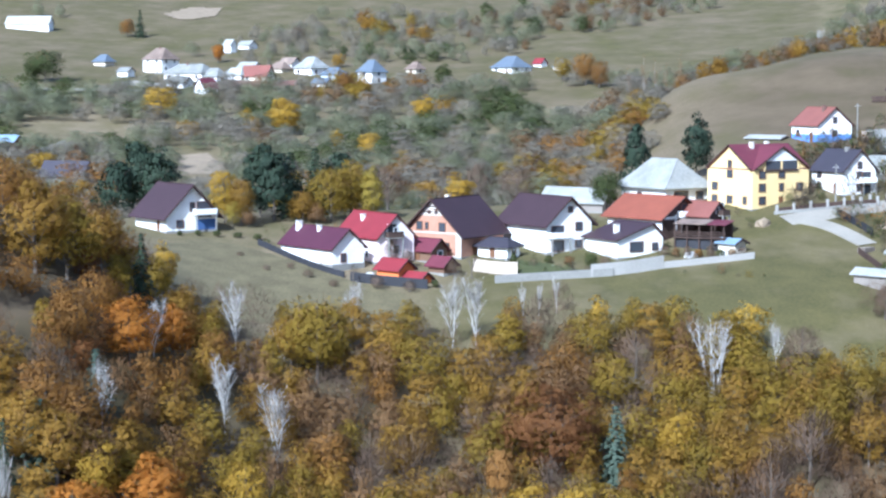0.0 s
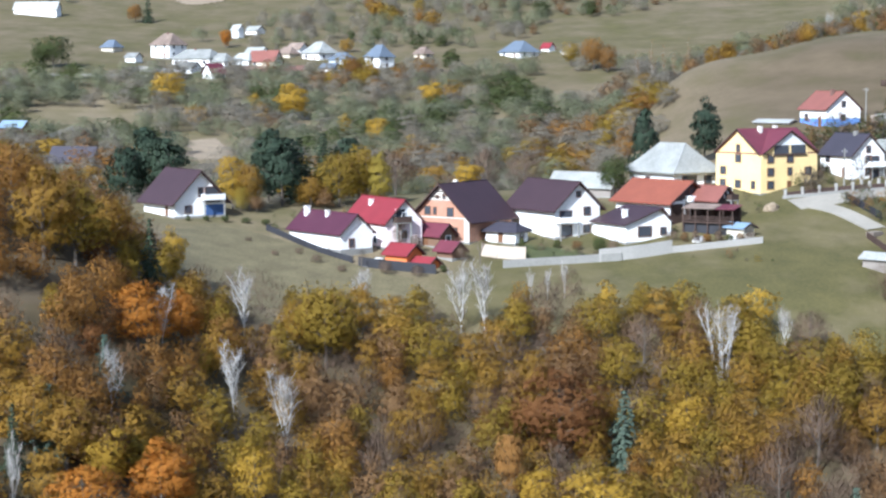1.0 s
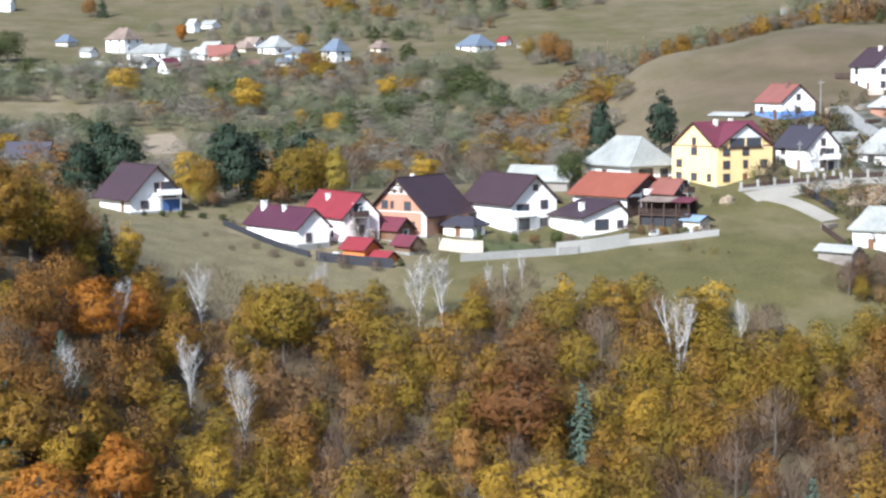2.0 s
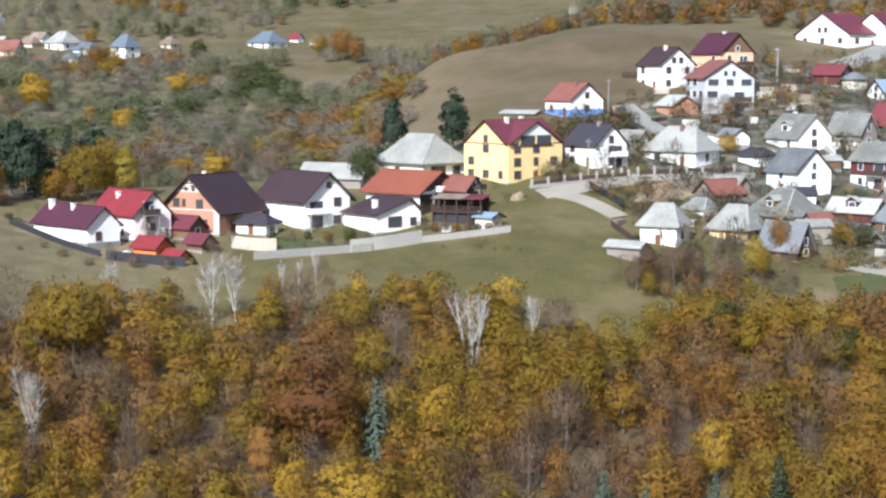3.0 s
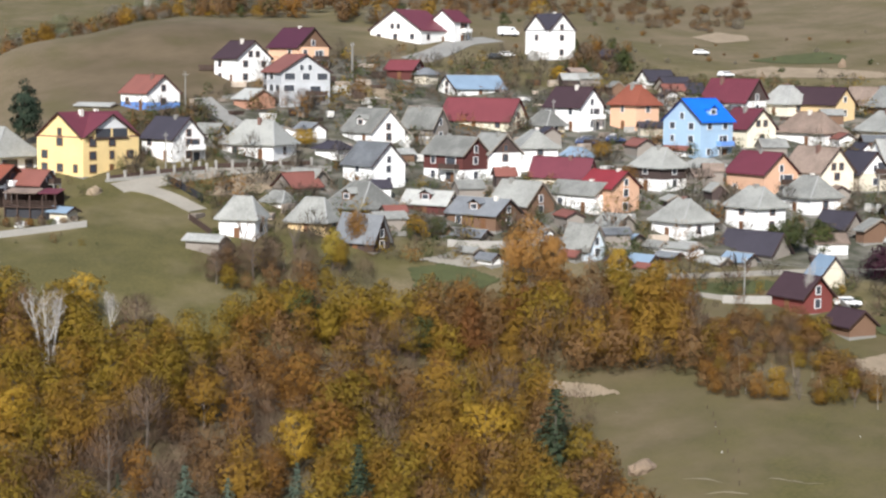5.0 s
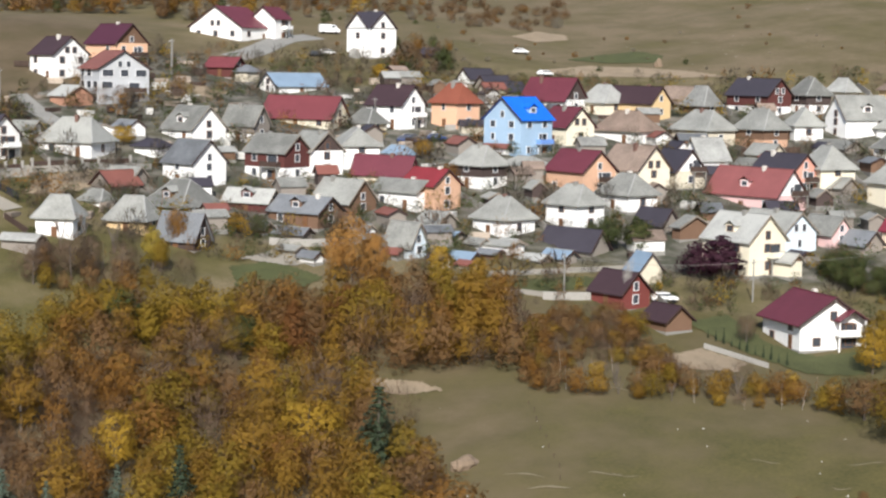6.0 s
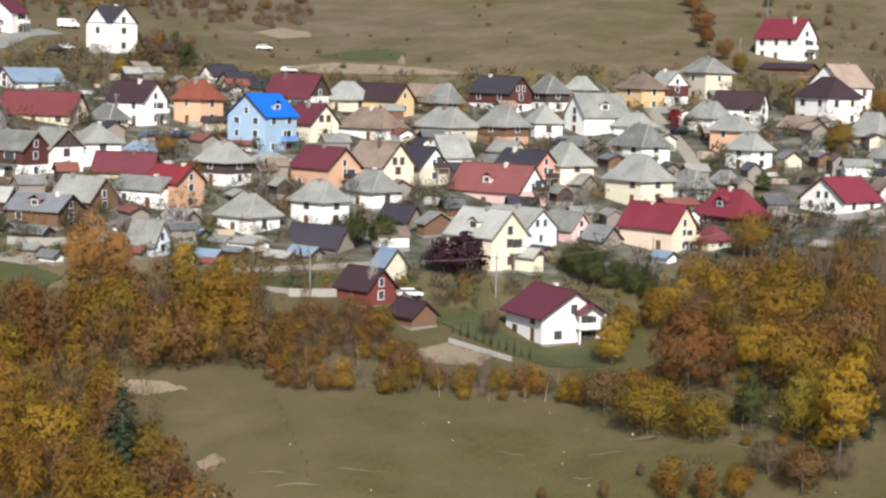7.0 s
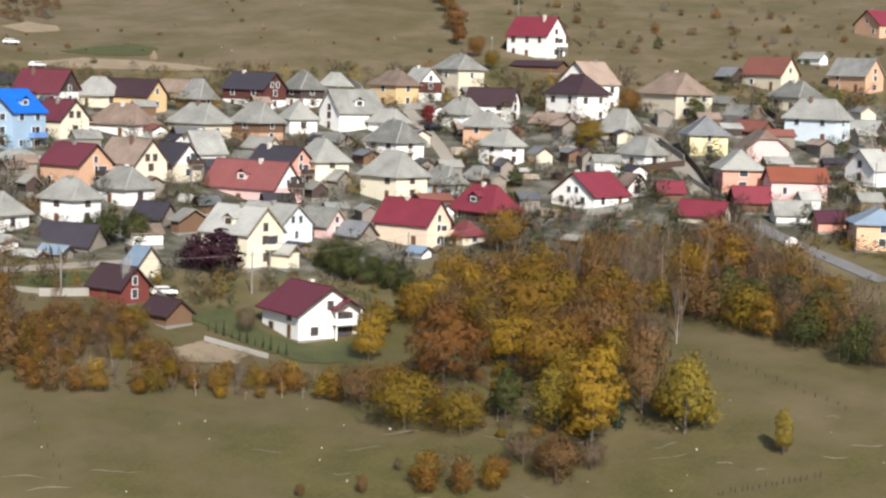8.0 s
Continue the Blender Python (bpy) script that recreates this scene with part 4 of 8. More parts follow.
house('white house with a mottled grey slate roof', 206.4, 289.4, 38.8, -177, 6.9, 5.7, 3.4, 4.5, wall='white', tile='palegrey', wins='ne', door='n')
house('salmon house with a black roof and balcony', 217.1, 277.9, 36.3, -82, 10.7, 6.4, 4.6, 3.3, wall='salmon', tile='black', balcony='e', wins='se', door='s')
house('small white shed with a grey roof', 216.3, 288.7, 39.4, -77, 4.2, 2.5, 1.6, 1.7, name='shed', category='shed', chimney=0, plain=True, wall='white', tile='grey', wins='se', door='s')
house('cream house with a grey half-hipped roof', 224.9, 275.0, 36.6, -95, 7.9, 7.9, 4.7, 4.9, roof='hip', wall='cream', tile='grey', wins='se', door='s')
house('pink house with a long dusky red roof', 205.0, 271.1, 33.4, -76, 16.9, 8.5, 3.4, 5.1, wall='pink', gable_wall='white', tile='dullpink', dormer='s', balcony='e', wins='se', door='s')
house('white house with a grey pyramid roof', 150.4, 270.3, 30.3, -75, 7.6, 7.6, 3.4, 4.1, roof='hip', wall='white', tile='grey', wins='se', door='s')
house('bright white house with a grey hipped roof', 164.0, 269.0, 31.2, -75, 7.7, 6.9, 4.8, 3.8, roof='hip', wall='white', tile='grey', wins='se', door='s')
house('white house with a grey hipped roof and solar panels', 178.8, 274.8, 33.8, -80, 8.1, 7.3, 3.3, 4.1, roof='hip', wall='white', tile='grey', wins='se', door='s')
house('old cottage with a grey sheet roof', 128.3, 264.0, 28.0, -67, 5.7, 4.0, 1.9, 4.2, wall='paleblue', tile='grey', chimney=0, wins='se', door='s')
house('shed with a blue sheet roof', 135.9, 257.3, 27.4, -65, 4.1, 2.5, 0.9, 1.3, name='shed', category='shed', chimney=0, plain=True, wall='oldwood', tile='steelblue', wins='se', door='s')
house('shed with a blue sheet roof', 151.3, 252.6, 27.3, -71, 4.9, 2.9, 1.3, 1.3, name='shed', category='shed', chimney=0, plain=True, wall='oldwood', tile='steelblue', wins='se', door='s')
house('big barn with a black tar roof', 157.7, 258.6, 28.2, -67, 10.7, 5.3, 1.0, 3.6, name='barn', category='barn', chimney=0, plain=True, wall='oldwood', tile='black', wins='se', door='s')
house('low white outbuilding with a flat roof', 145.1, 260.7, 28.3, -67, 5.7, 4.0, 1.9, 0.6, name='outbuilding', category='outbuilding', chimney=0, plain=True, wall='white', tile='grey', wins='se', door='s')
house('low weathered shed with a grey roof', 147.3, 254.1, 27.4, -70, 4.8, 2.9, 0.9, 0.9, name='shed', category='shed', chimney=0, plain=True, wall='oldwood', tile='palegrey', wins='se', door='s')
house('large cream house with a pale grey roof', 180.6, 241.5, 26.0, -81, 10.8, 8.6, 5.8, 4.5, wall='cream', tile='palegrey', balcony='e', dormer='s', wins='se', door='s')
house('cream garage with a timber gable', 184.5, 235.1, 25.9, -77, 4.6, 2.8, 2.7, 1.5, name='garage', category='garage', wall='cream', gable_wall='wood', tile='palegrey', chimney=0, plain=True, wins='se', door='s')
house('pale blue gabled house with a grey roof', 193.1, 249.1, 28.4, -83, 11.5, 8.0, 3.7, 3.7, wall='paleblue', tile='grey', gable_win=2, wins='se', door='s')
house('pink cottage with a grey roof', 202.1, 246.5, 29.3, -83, 7.2, 5.0, 2.4, 3.2, wall='pink', tile='grey', chimney=0, wins='se', door='s')
house('low grey timber shed', 204.8, 240.3, 28.7, -82, 5.6, 4.5, 1.6, 2.5, name='shed', category='shed', chimney=0, plain=True, wall='oldwood', tile='darkgrey', wins='se', door='s')
house('timber garage with a grey sheet roof', 180.5, 256.8, 30.2, -86, 2.2, 6.6, 2.4, 2.0, name='garage', category='garage', chimney=0, plain=True, wall='wood', tile='grey', wins='se', door='s')
house('outbuilding with a black roof', 177.6, 263.5, 31.2, -75, 6.6, 4.0, 1.2, 3.0, name='shed', category='shed', chimney=0, plain=True, wall='oldwood', tile='black', wins='se', door='s')
house('small plank cabin with a blue sheet roof', 159.4, 239.5, 25.3, -93, 4.3, 4.3, 2.0, 3.3, name='cabin', category='cabin', chimney=0, plain=True, wall='beige', tile='steelblue', wins='se', door='s')
house('red timber barn with a brown roof', 148.7, 229.9, 23.1, -78, 6.8, 6.1, 2.6, 3.3, name='barn', category='barn', wall='redpaint', tile='brown', chimney=0, wins='e', door='s')
house('small brown timber barn by the hedge', 149.3, 217.8, 21.3, -84, 5.5, 4.9, 1.7, 2.3, name='barn', category='barn', chimney=0, plain=True, wall='wood', tile='brown', wins='se', door='s')
house('white villa with a wine-red roof on the lawn', 167.7, 206.6, 19.6, -98, 10.8, 10.8, 4.0, 4.0, wall='white', tile='wine', balcony='e', shift=0.24, canopy=True, gable_win=1, frame_mat=FRAME_BROWN, over=0.8, storeys=2, gap=3.4, wins='se', door='s')
house('yellow house with a worn tan hipped roof', 277.9, 313.2, 50.9, -87, 8.6, 7.7, 5.3, 3.7, roof='hip', wall='ochre', tile='tan', wins='se', door='s')
house('white house with a brick upper floor and grey roof', 285.3, 311.7, 52.0, -97, 6.5, 6.5, 4.8, 3.7, wall='redwood', lower='white', gable_wall='white', tile='palegrey', wins='se', door='s')
house('tall cream house with a grey hipped roof', 297.5, 311.9, 53.5, -94, 8.9, 8.0, 6.8, 3.8, roof='hip', wall='beige', tile='grey', wins='se', door='s')
house('white house with a long dark purple roof', 287.2, 289.8, 48.3, -67, 11.1, 5.5, 4.1, 3.9, wall='white', tile='brown', chimney=0, wins='se', door='s')
house('white cottage with a grey hipped roof', 276.5, 288.6, 46.5, -86, 7.5, 6.0, 3.8, 4.0, roof='hip', wall='white', tile='grey', wins='se', door='s')
house('peach house with a grey hipped roof', 269.1, 273.5, 42.9, -82, 7.5, 6.0, 5.3, 3.4, roof='hip', wall='peach', tile='grey', wins='se', door='s')
house('white house with a grey peaked roof', 263.3, 262.7, 40.3, -87, 7.0, 6.3, 4.4, 3.7, roof='hip', wall='white', tile='grey', wins='se', door='s')
house('white villa with two gables and a grey roof', 256.1, 303.0, 45.7, 175, 11.8, 7.9, 4.2, 5.2, wall='white', tile='grey', dormer='n', wins='ne', door='n')
house('large white house with a grey hipped roof', 248.6, 279.7, 40.2, -87, 9.1, 8.2, 4.5, 4.9, roof='hip', wall='white', tile='grey', wins='se', door='s')
house('large cream-white house with a grey hipped roof', 230.1, 258.9, 34.3, -86, 9.7, 8.7, 5.0, 5.2, roof='hip', wall='cream', tile='grey', wins='se', door='s')
house('pale house with a grey hipped roof', 238.2, 253.2, 35.3, -87, 6.4, 5.1, 2.8, 3.5, roof='hip', wall='paleblue', tile='grey', wins='se', door='s')
house('small shed with a grey roof', 249.9, 255.5, 37.5, -90, 5.1, 4.1, 0.9, 2.8, name='shed', category='shed', chimney=0, plain=True, roof='hip', wall='oldwood', tile='grey', wins='se', door='s')
house('peach house with a bright red roof', 212.3, 233.5, 28.5, -82, 12.0, 6.6, 4.2, 4.4, wall='peach2', tile='red', balcony='e', wins='se', door='s')
house('house with a broad red hipped roof', 232.6, 235.9, 31.9, -86, 10.5, 8.4, 2.3, 5.2, roof='hip', wall='darkwood', tile='red', dormer='s', wins='se', door='s')
house('low annex with a dull red roof', 218.2, 225.8, 29.1, -95, 4.4, 5.3, 2.0, 2.6, name='annex', category='annex', roof='hip', wall='beige', tile='dullred', chimney=0, wins='se', door='s')
house('white gabled house with a red roof', 254.3, 229.2, 34.4, -177, 10.5, 10.5, 2.6, 4.3, wall='white', tile='red', gable_win=2, wins='ne', door='n')
house('tall white house with a red roof above the village', 346.5, 333.8, 63.7, -85, 13.6, 8.1, 6.0, 5.3, wall='white', tile='red', balcony='e', storeys=2, wins='se', door='s')
house('long brown timber shed', 332.6, 319.0, 59.8, -76, 13.3, 5.3, 2.0, 1.4, name='shed', category='shed', chimney=0, plain=True, wall='wood', tile='brown', wins='se', door='s')
house('white house with a dark purple pyramid roof', 304.4, 279.5, 48.7, -92, 10.2, 10.2, 6.7, 4.9, roof='hip', wall='white', tile='brown', wins='se', door='s')
house('white house with a taupe gable roof', 314.6, 285.3, 51.3, -180, 9.6, 10.7, 6.4, 5.3, wall='white', tile='taupe', wins='ne', door='n')
house('beige house with a weathered red-tan hipped roof', 325.8, 268.1, 50.0, -97, 12.9, 11.6, 6.0, 5.5, roof='hip', wall='beige', tile='tan', wins='se', door='s')
house('outbuilding with a grey hipped roof', 297.4, 260.0, 45.3, -87, 7.6, 6.1, 2.2, 5.6, roof='hip', wall='beige', tile='grey', chimney=0, wins='se', door='s')
house('cottage with a grey hipped roof beside the street', 283.5, 241.5, 40.8, -94, 7.5, 6.0, 3.0, 4.1, roof='hip', wall='white', tile='grey', chimney=0, wins='se', door='s')
house('pale yellow house with a dark grey pyramid roof', 301.5, 239.6, 43.3, -127, 8.2, 8.2, 4.6, 4.2, roof='hip', wall='paleyellow', tile='darkgrey', chimney=0, wins='se', door='s')
house('coral red house with white window bays', 281.4, 214.9, 37.5, -128, 8.0, 8.0, 4.9, 4.2, roof='hip', wall='salmon', tile='grey', chimney=0, win=(1.6, 1.4), wins='se', door='s')
house('pink house with a clipped gable', 301.1, 224.2, 41.4, -126, 8.9, 8.9, 4.0, 4.2, roof='clipped', wall='pink', tile='tan', chimney=0, wins='se', door='s')
house('low pink house with an orange roof', 284.1, 203.1, 36.7, 141, 10.9, 6.1, 4.0, 2.6, wall='pink', tile='terracotta', chimney=0, wins='ne', door='n')
house('timber outbuilding with a red roof', 269.8, 203.0, 34.9, 144, 6.4, 4.6, 2.1, 3.0, name='shed', category='shed', chimney=0, plain=True, wall='wood', tile='red', wins='ne', door='n')
house('low beige building with a red roof', 257.1, 203.6, 33.1, -80, 8.9, 3.6, 1.7, 2.9, name='shed', category='shed', chimney=0, plain=True, wall='beige', tile='red', wins='se', door='s')
house('small timber shed with a red roof', 266.0, 219.4, 36.1, 146, 4.8, 4.0, 1.7, 2.2, name='shed', category='shed', chimney=0, plain=True, wall='wood', tile='red', wins='ne', door='n')
house('small white cottage with a brown roof', 263.2, 226.4, 36.4, -106, 4.0, 4.0, 2.4, 2.4, name='cottage', category='cottage', wall='white', tile='taupe', chimney=0, wins='se', door='s')
house('white shed with a grey roof', 269.2, 193.2, 33.8, 143, 6.4, 4.2, 1.7, 2.5, name='shed', category='shed', chimney=0, plain=True, wall='white', tile='grey', wins='ne', door='n')
house('red shed with a purple roof', 268.7, 184.3, 32.9, 145, 5.5, 3.7, 2.1, 1.9, name='shed', category='shed', chimney=0, plain=True, wall='salmon', tile='lilac', wins='ne', door='n')
house('peach house with a blue-grey roof', 266.2, 172.5, 31.0, -136, 8.9, 8.9, 4.8, 2.8, roof='hip', wall='peach', tile='steelblue', chimney=0, wins='se', door='s')
house('pale house with a grey hipped roof on the hillside', 328.8, 230.0, 46.2, -80, 12.2, 7.3, 5.5, 4.8, roof='hip', wall='paleblue', tile='grey', wins='se', door='s')
house('cream house with a grey hipped roof on the hillside', 350.4, 251.6, 52.5, -96, 9.4, 8.5, 3.5, 4.1, roof='hip', wall='cream', tile='grey', wins='se', door='s')
house('low shed with a pale roof', 340.5, 226.4, 48.2, -90, 9.5, 2.9, 1.3, 2.1, name='shed', category='shed', chimney=0, plain=True, wall='darkwood', tile='palegrey', wins='se', door='s')
house('white gabled house with a pale roof', 305.8, 199.3, 39.3, 165, 8.6, 8.6, 3.4, 4.1, wall='white', tile='palegrey', wins='ne', door='n')
house('orange house with a red roof high on the meadow', 442.3, 289.5, 72.3, 164, 9.6, 10.7, 4.0, 4.3, wall='orange', tile='red', chimney=0, wins='ne', door='n')
house('beige house with a rusty red roof', 364.0, 269.4, 57.1, -95, 12.9, 6.4, 4.0, 4.5, wall='beige', tile='rust', chimney=0, wins='se', door='s')
house('house with an orange wall and a pale sheet roof', 375.7, 252.1, 57.1, -100, 12.4, 6.2, 4.3, 4.5, wall='orange', tile='palegrey', chimney=0, wins='se', door='s')
house('small white hut with a pale roof', 395.2, 278.4, 64.0, -96, 6.5, 3.2, 1.8, 1.8, name='shed', category='shed', chimney=0, plain=True, wall='white', tile='palegrey', wins='se', door='s')
house('grey timber shed with a sheet roof', 339.6, 265.5, 53.0, -92, 7.1, 4.2, 1.1, 1.6, name='shed', category='shed', chimney=0, plain=True, wall='oldwood', tile='grey', wins='se', door='s')
house('grey timber shed with a sheet roof', 334.1, 254.0, 50.4, -94, 7.4, 5.2, 1.1, 2.4, name='shed', category='shed', chimney=0, plain=True, wall='oldwood', tile='grey', wins='se', door='s')
house('grey timber shed with a sheet roof', 326.3, 251.5, 48.8, -98, 6.7, 4.7, 1.0, 1.8, name='shed', category='shed', chimney=0, plain=True, wall='wood', tile='darkgrey', wins='se', door='s')
house('grey shed with a pale sheet roof', 323.0, 243.1, 47.1, -92, 8.1, 4.9, 1.3, 2.5, name='shed', category='shed', chimney=0, plain=True, wall='wood', tile='rust', wins='se', door='s')
house('dark timber shed with a grey roof', 360.8, 279.4, 58.5, -98, 5.8, 4.0, 2.0, 2.3, name='shed', category='shed', chimney=0, plain=True, wall='darkwood', tile='darkgrey', wins='se', door='s')
house('weathered shed with a grey roof', 292.7, 276.2, 46.9, -89, 8.1, 5.7, 1.8, 2.5, name='shed', category='shed', chimney=0, plain=True, wall='oldwood', tile='taupe', wins='se', door='s')
house('weathered shed with a grey roof', 282.2, 260.8, 43.3, -95, 5.4, 4.3, 1.0, 2.2, name='shed', category='shed', chimney=0, plain=True, wall='oldwood', tile='grey', wins='se', door='s')
house('weathered shed with a grey roof', 244.6, 296.1, 42.9, -80, 9.4, 5.7, 1.2, 1.7, name='shed', category='shed', chimney=0, plain=True, wall='oldwood', tile='grey', wins='se', door='s')
house('low shed with a pale roof', 224.5, 274.0, 36.6, -86, 6.5, 4.6, 1.1, 1.8, name='shed', category='shed', chimney=0, plain=True, wall='oldwood', tile='grey', wins='se', door='s')
house('far white house with a tan hipped roof', -116.2, 736.0, 68.3, -37, 10.8, 9.8, 5.6, 5.2, roof='hip', wall='white', tile='tan', wins='se', door='s')
house('far long white house with a grey roof', -100.8, 714.7, 64.4, -30, 18.6, 11.1, 3.6, 4.1, roof='hip', wall='white', tile='grey', wins='se', door='s')
house('far white house with a grey roof', -90.4, 707.0, 64.0, -37, 8.1, 6.5, 2.7, 3.6, roof='hip', wall='white', tile='grey', chimney=0, wins='se', door='s')
house('far small white house with a wine-red roof', -89.8, 676.8, 59.3, -131, 6.9, 5.3, 2.6, 3.9, wall='white', tile='wine', chimney=0, wins='ne', door='n')
house('far house with a rusty roof', -73.5, 708.4, 64.4, -28, 12.1, 6.1, 2.2, 4.5, wall='beige', tile='rust', chimney=0, wins='se', door='s')
house('far house with a pointed grey roof', -53.0, 722.0, 66.6, -43, 10.0, 10.0, 3.6, 5.0, roof='hip', wall='white', tile='palegrey', chimney=0, wins='se', door='s')
house('far pale blue house with blue roof', -42.9, 706.2, 64.3, -38, 8.4, 6.7, 3.1, 3.1, roof='hip', wall='paleblue', tile='slateblue', chimney=0, wins='se', door='s')
house('far house with a pointed blue roof', -28.0, 701.4, 63.4, -43, 8.1, 8.1, 4.9, 5.3, roof='hip', wall='white', tile='slateblue', chimney=0, wins='se', door='s')
house('far house with a tan roof', -11.2, 724.1, 67.5, -44, 5.8, 5.2, 2.3, 3.2, roof='hip', wall='beige', tile='tan', chimney=0, wins='se', door='s')
house('far white house with a light blue roof', 27.9, 728.6, 67.7, -49, 12.0, 10.8, 2.8, 5.0, roof='hip', wall='white', tile='slateblue', chimney=0, wins='se', door='s')
house('far shed with a bright red roof', 40.1, 738.1, 70.3, -45, 4.4, 3.5, 1.9, 2.3, name='shed', category='shed', chimney=0, plain=True, wall='white', tile='brightred', wins='se', door='s')
house('far cottage with a grey roof', 48.3, 729.1, 68.8, -50, 5.0, 4.5, 1.9, 3.2, name='shed', category='shed', chimney=0, plain=True, roof='hip', wall='beige', tile='grey', wins='se', door='s')
house('far long white barn with a pale roof', -196.1, 849.0, 88.8, -12, 21.7, 5.4, 3.9, 3.9, name='barn', category='barn', chimney=0, plain=True, wall='white', tile='palegrey', wins='se', door='s')
house('far small white house on the slope', -93.7, 786.9, 77.7, -36, 4.1, 3.7, 3.5, 2.5, name='shed', category='shed', chimney=0, plain=True, wall='white', tile='palegrey', wins='se', door='s')
house('far house with a blue roof', -142.2, 749.2, 71.3, -34, 6.8, 5.5, 1.9, 3.4, name='shed', category='shed', chimney=0, plain=True, roof='hip', wall='beige', tile='slateblue', wins='se', door='s')
house('workshop with a blue sheet roof', -132.3, 539.8, 41.9, -23, 8.3, 4.1, 3.5, 2.1, name='shed', category='shed', chimney=0, plain=True, wall='wood', tile='steelblue', wins='se', door='s')
house('dark-roofed barn behind the wooded rise', -102.7, 485.2, 35.4, -23, 13.7, 5.5, 1.9, 4.4, name='barn', category='barn', chimney=0, plain=True, wall='oldwood', tile='black', wins='se', door='s')
house('long pale timber shed below the cottages', 67.2, 274.8, 29.4, -45, 6.1, 2.4, 2.5, 0.9, name='shed', category='shed', chimney=0, plain=True, wall='oldwood', tile='palegrey', wins='se', door='s')
house('open timber porch house with a rusty red roof', 44.2, 304.7, 35.0, -48, 7.6, 4.5, 4.1, 2.5, wall='darkwood', tile='rust', chimney=0, balcony='e', wins='se', door='s')
house('low garden shelter with a blue sheet roof', 47.9, 293.5, 33.4, -50, 3.7, 2.6, 1.9, 0.8, name='shelter', category='shelter', chimney=0, plain=True, wall='beige', tile='steelblue', wins='se', door='s')
house('low weathered building behind the yellow house', 69.3, 379.9, 49.2, -40, 8.0, 3.6, 1.3, 0.6, name='outbuilding', category='outbuilding', chimney=0, plain=True, wall='oldwood', tile='palegrey', wins='se', door='s')
house('small white house with a grey roof', 83.9, 339.4, 44.3, -52, 5.1, 3.6, 2.0, 1.8, name='shed', category='shed', chimney=0, plain=True, wall='white', tile='grey', wins='se', door='s')
house('long low shed with a grey sheet roof', 113.9, 278.7, 30.2, -58, 6.6, 2.6, 1.0, 1.1, name='shed', category='shed', chimney=0, plain=True, wall='oldwood', tile='darkgrey', wins='se', door='s')
house('long low shed with a grey sheet roof', 108.9, 282.8, 30.9, -62, 5.8, 2.3, 1.0, 1.2, name='shed', category='shed', chimney=0, plain=True, wall='wood', tile='grey', wins='se', door='s')
house('low shed with a pale sheet roof', 125.6, 277.0, 30.5, -70, 5.4, 2.7, 1.0, 1.2, name='shed', category='shed', chimney=0, plain=True, wall='white', tile='palegrey', wins='se', door='s')
house('long cream house with a wine-red roof', 142.4, 302.4, 37.3, -51, 11.6, 4.0, 1.9, 3.8, wall='cream', tile='wine', chimney=1, wins='se', door='s')
house('small red-roofed gatehouse by the sheds', -0.1, 284.9, 31.0, -45, 3.5, 2.8, 1.3, 1.6, name='shed', category='shed', chimney=0, plain=True, wall='wood', tile='wine', wins='se', door='s')
house('white shed with a rusty sheet roof', 173.8, 313.4, 42.2, -72, 6.2, 4.3, 1.6, 1.8, name='shed', category='shed', chimney=0, plain=True, wall='white', tile='rust', wins='se', door='s')
house('low shed with a dark roof', 204.6, 318.5, 44.6, -78, 6.7, 4.0, 1.4, 1.7, name='shed', category='shed', chimney=0, plain=True, wall='oldwood', tile='darkgrey', wins='se', door='s')
house('grey cottage with a sheet roof', 225.1, 294.6, 41.0, -79, 6.2, 5.0, 1.9, 2.3, name='shed', category='shed', chimney=0, plain=True, wall='beige', tile='grey', wins='se', door='s')
house('grey cottage with a sheet roof', 225.1, 271.6, 36.2, -81, 5.9, 4.7, 1.6, 2.0, name='shed', category='shed', chimney=0, plain=True, wall='oldwood', tile='grey', wins='se', door='s')
house('weathered barn with a pale sheet roof', 94.8, 311.1, 37.5, -61, 7.1, 3.6, 1.4, 2.0, name='barn', category='barn', chimney=0, plain=True, wall='oldwood', tile='grey', wins='se', door='s')
house('white house with a pale grey roof', 260.3, 295.0, 45.2, -82, 7.2, 5.7, 3.0, 3.2, roof='hip', wall='white', tile='grey', wins='se', door='s')
house('far cottage with a grey roof', -79.0, 728.2, 67.7, -33, 8.3, 6.6, 1.9, 3.2, name='shed', category='shed', chimney=0, plain=True, wall='white', tile='grey', wins='se', door='s')
house('far cottage with a tan roof', -66.4, 729.1, 68.1, -40, 7.3, 5.8, 1.9, 3.2, name='shed', category='shed', chimney=0, plain=True, roof='hip', wall='beige', tile='tan', wins='se', door='s')
house('far white cottage with a grey roof', -102.3, 693.3, 61.7, -32, 8.7, 6.1, 2.2, 2.7, name='shed', category='shed', chimney=0, plain=True, wall='white', tile='grey', wins='se', door='s')
house('far white cottage with a grey roof', -82.2, 711.5, 64.9, -31, 8.5, 6.0, 2.3, 3.2, name='shed', category='shed', chimney=0, plain=True, roof='hip', wall='white', tile='palegrey', wins='se', door='s')
house('far pale shed with a blue sheet roof', -46.5, 689.2, 61.6, -36, 6.8, 4.8, 2.2, 2.2, name='shed', category='shed', chimney=0, plain=True, wall='white', tile='slateblue', wins='se', door='s')
house('far small white shed', -127.7, 719.1, 66.4, -34, 5.7, 4.0, 2.3, 1.8, name='shed', category='shed', chimney=0, plain=True, wall='white', tile='palegrey', wins='se', door='s')
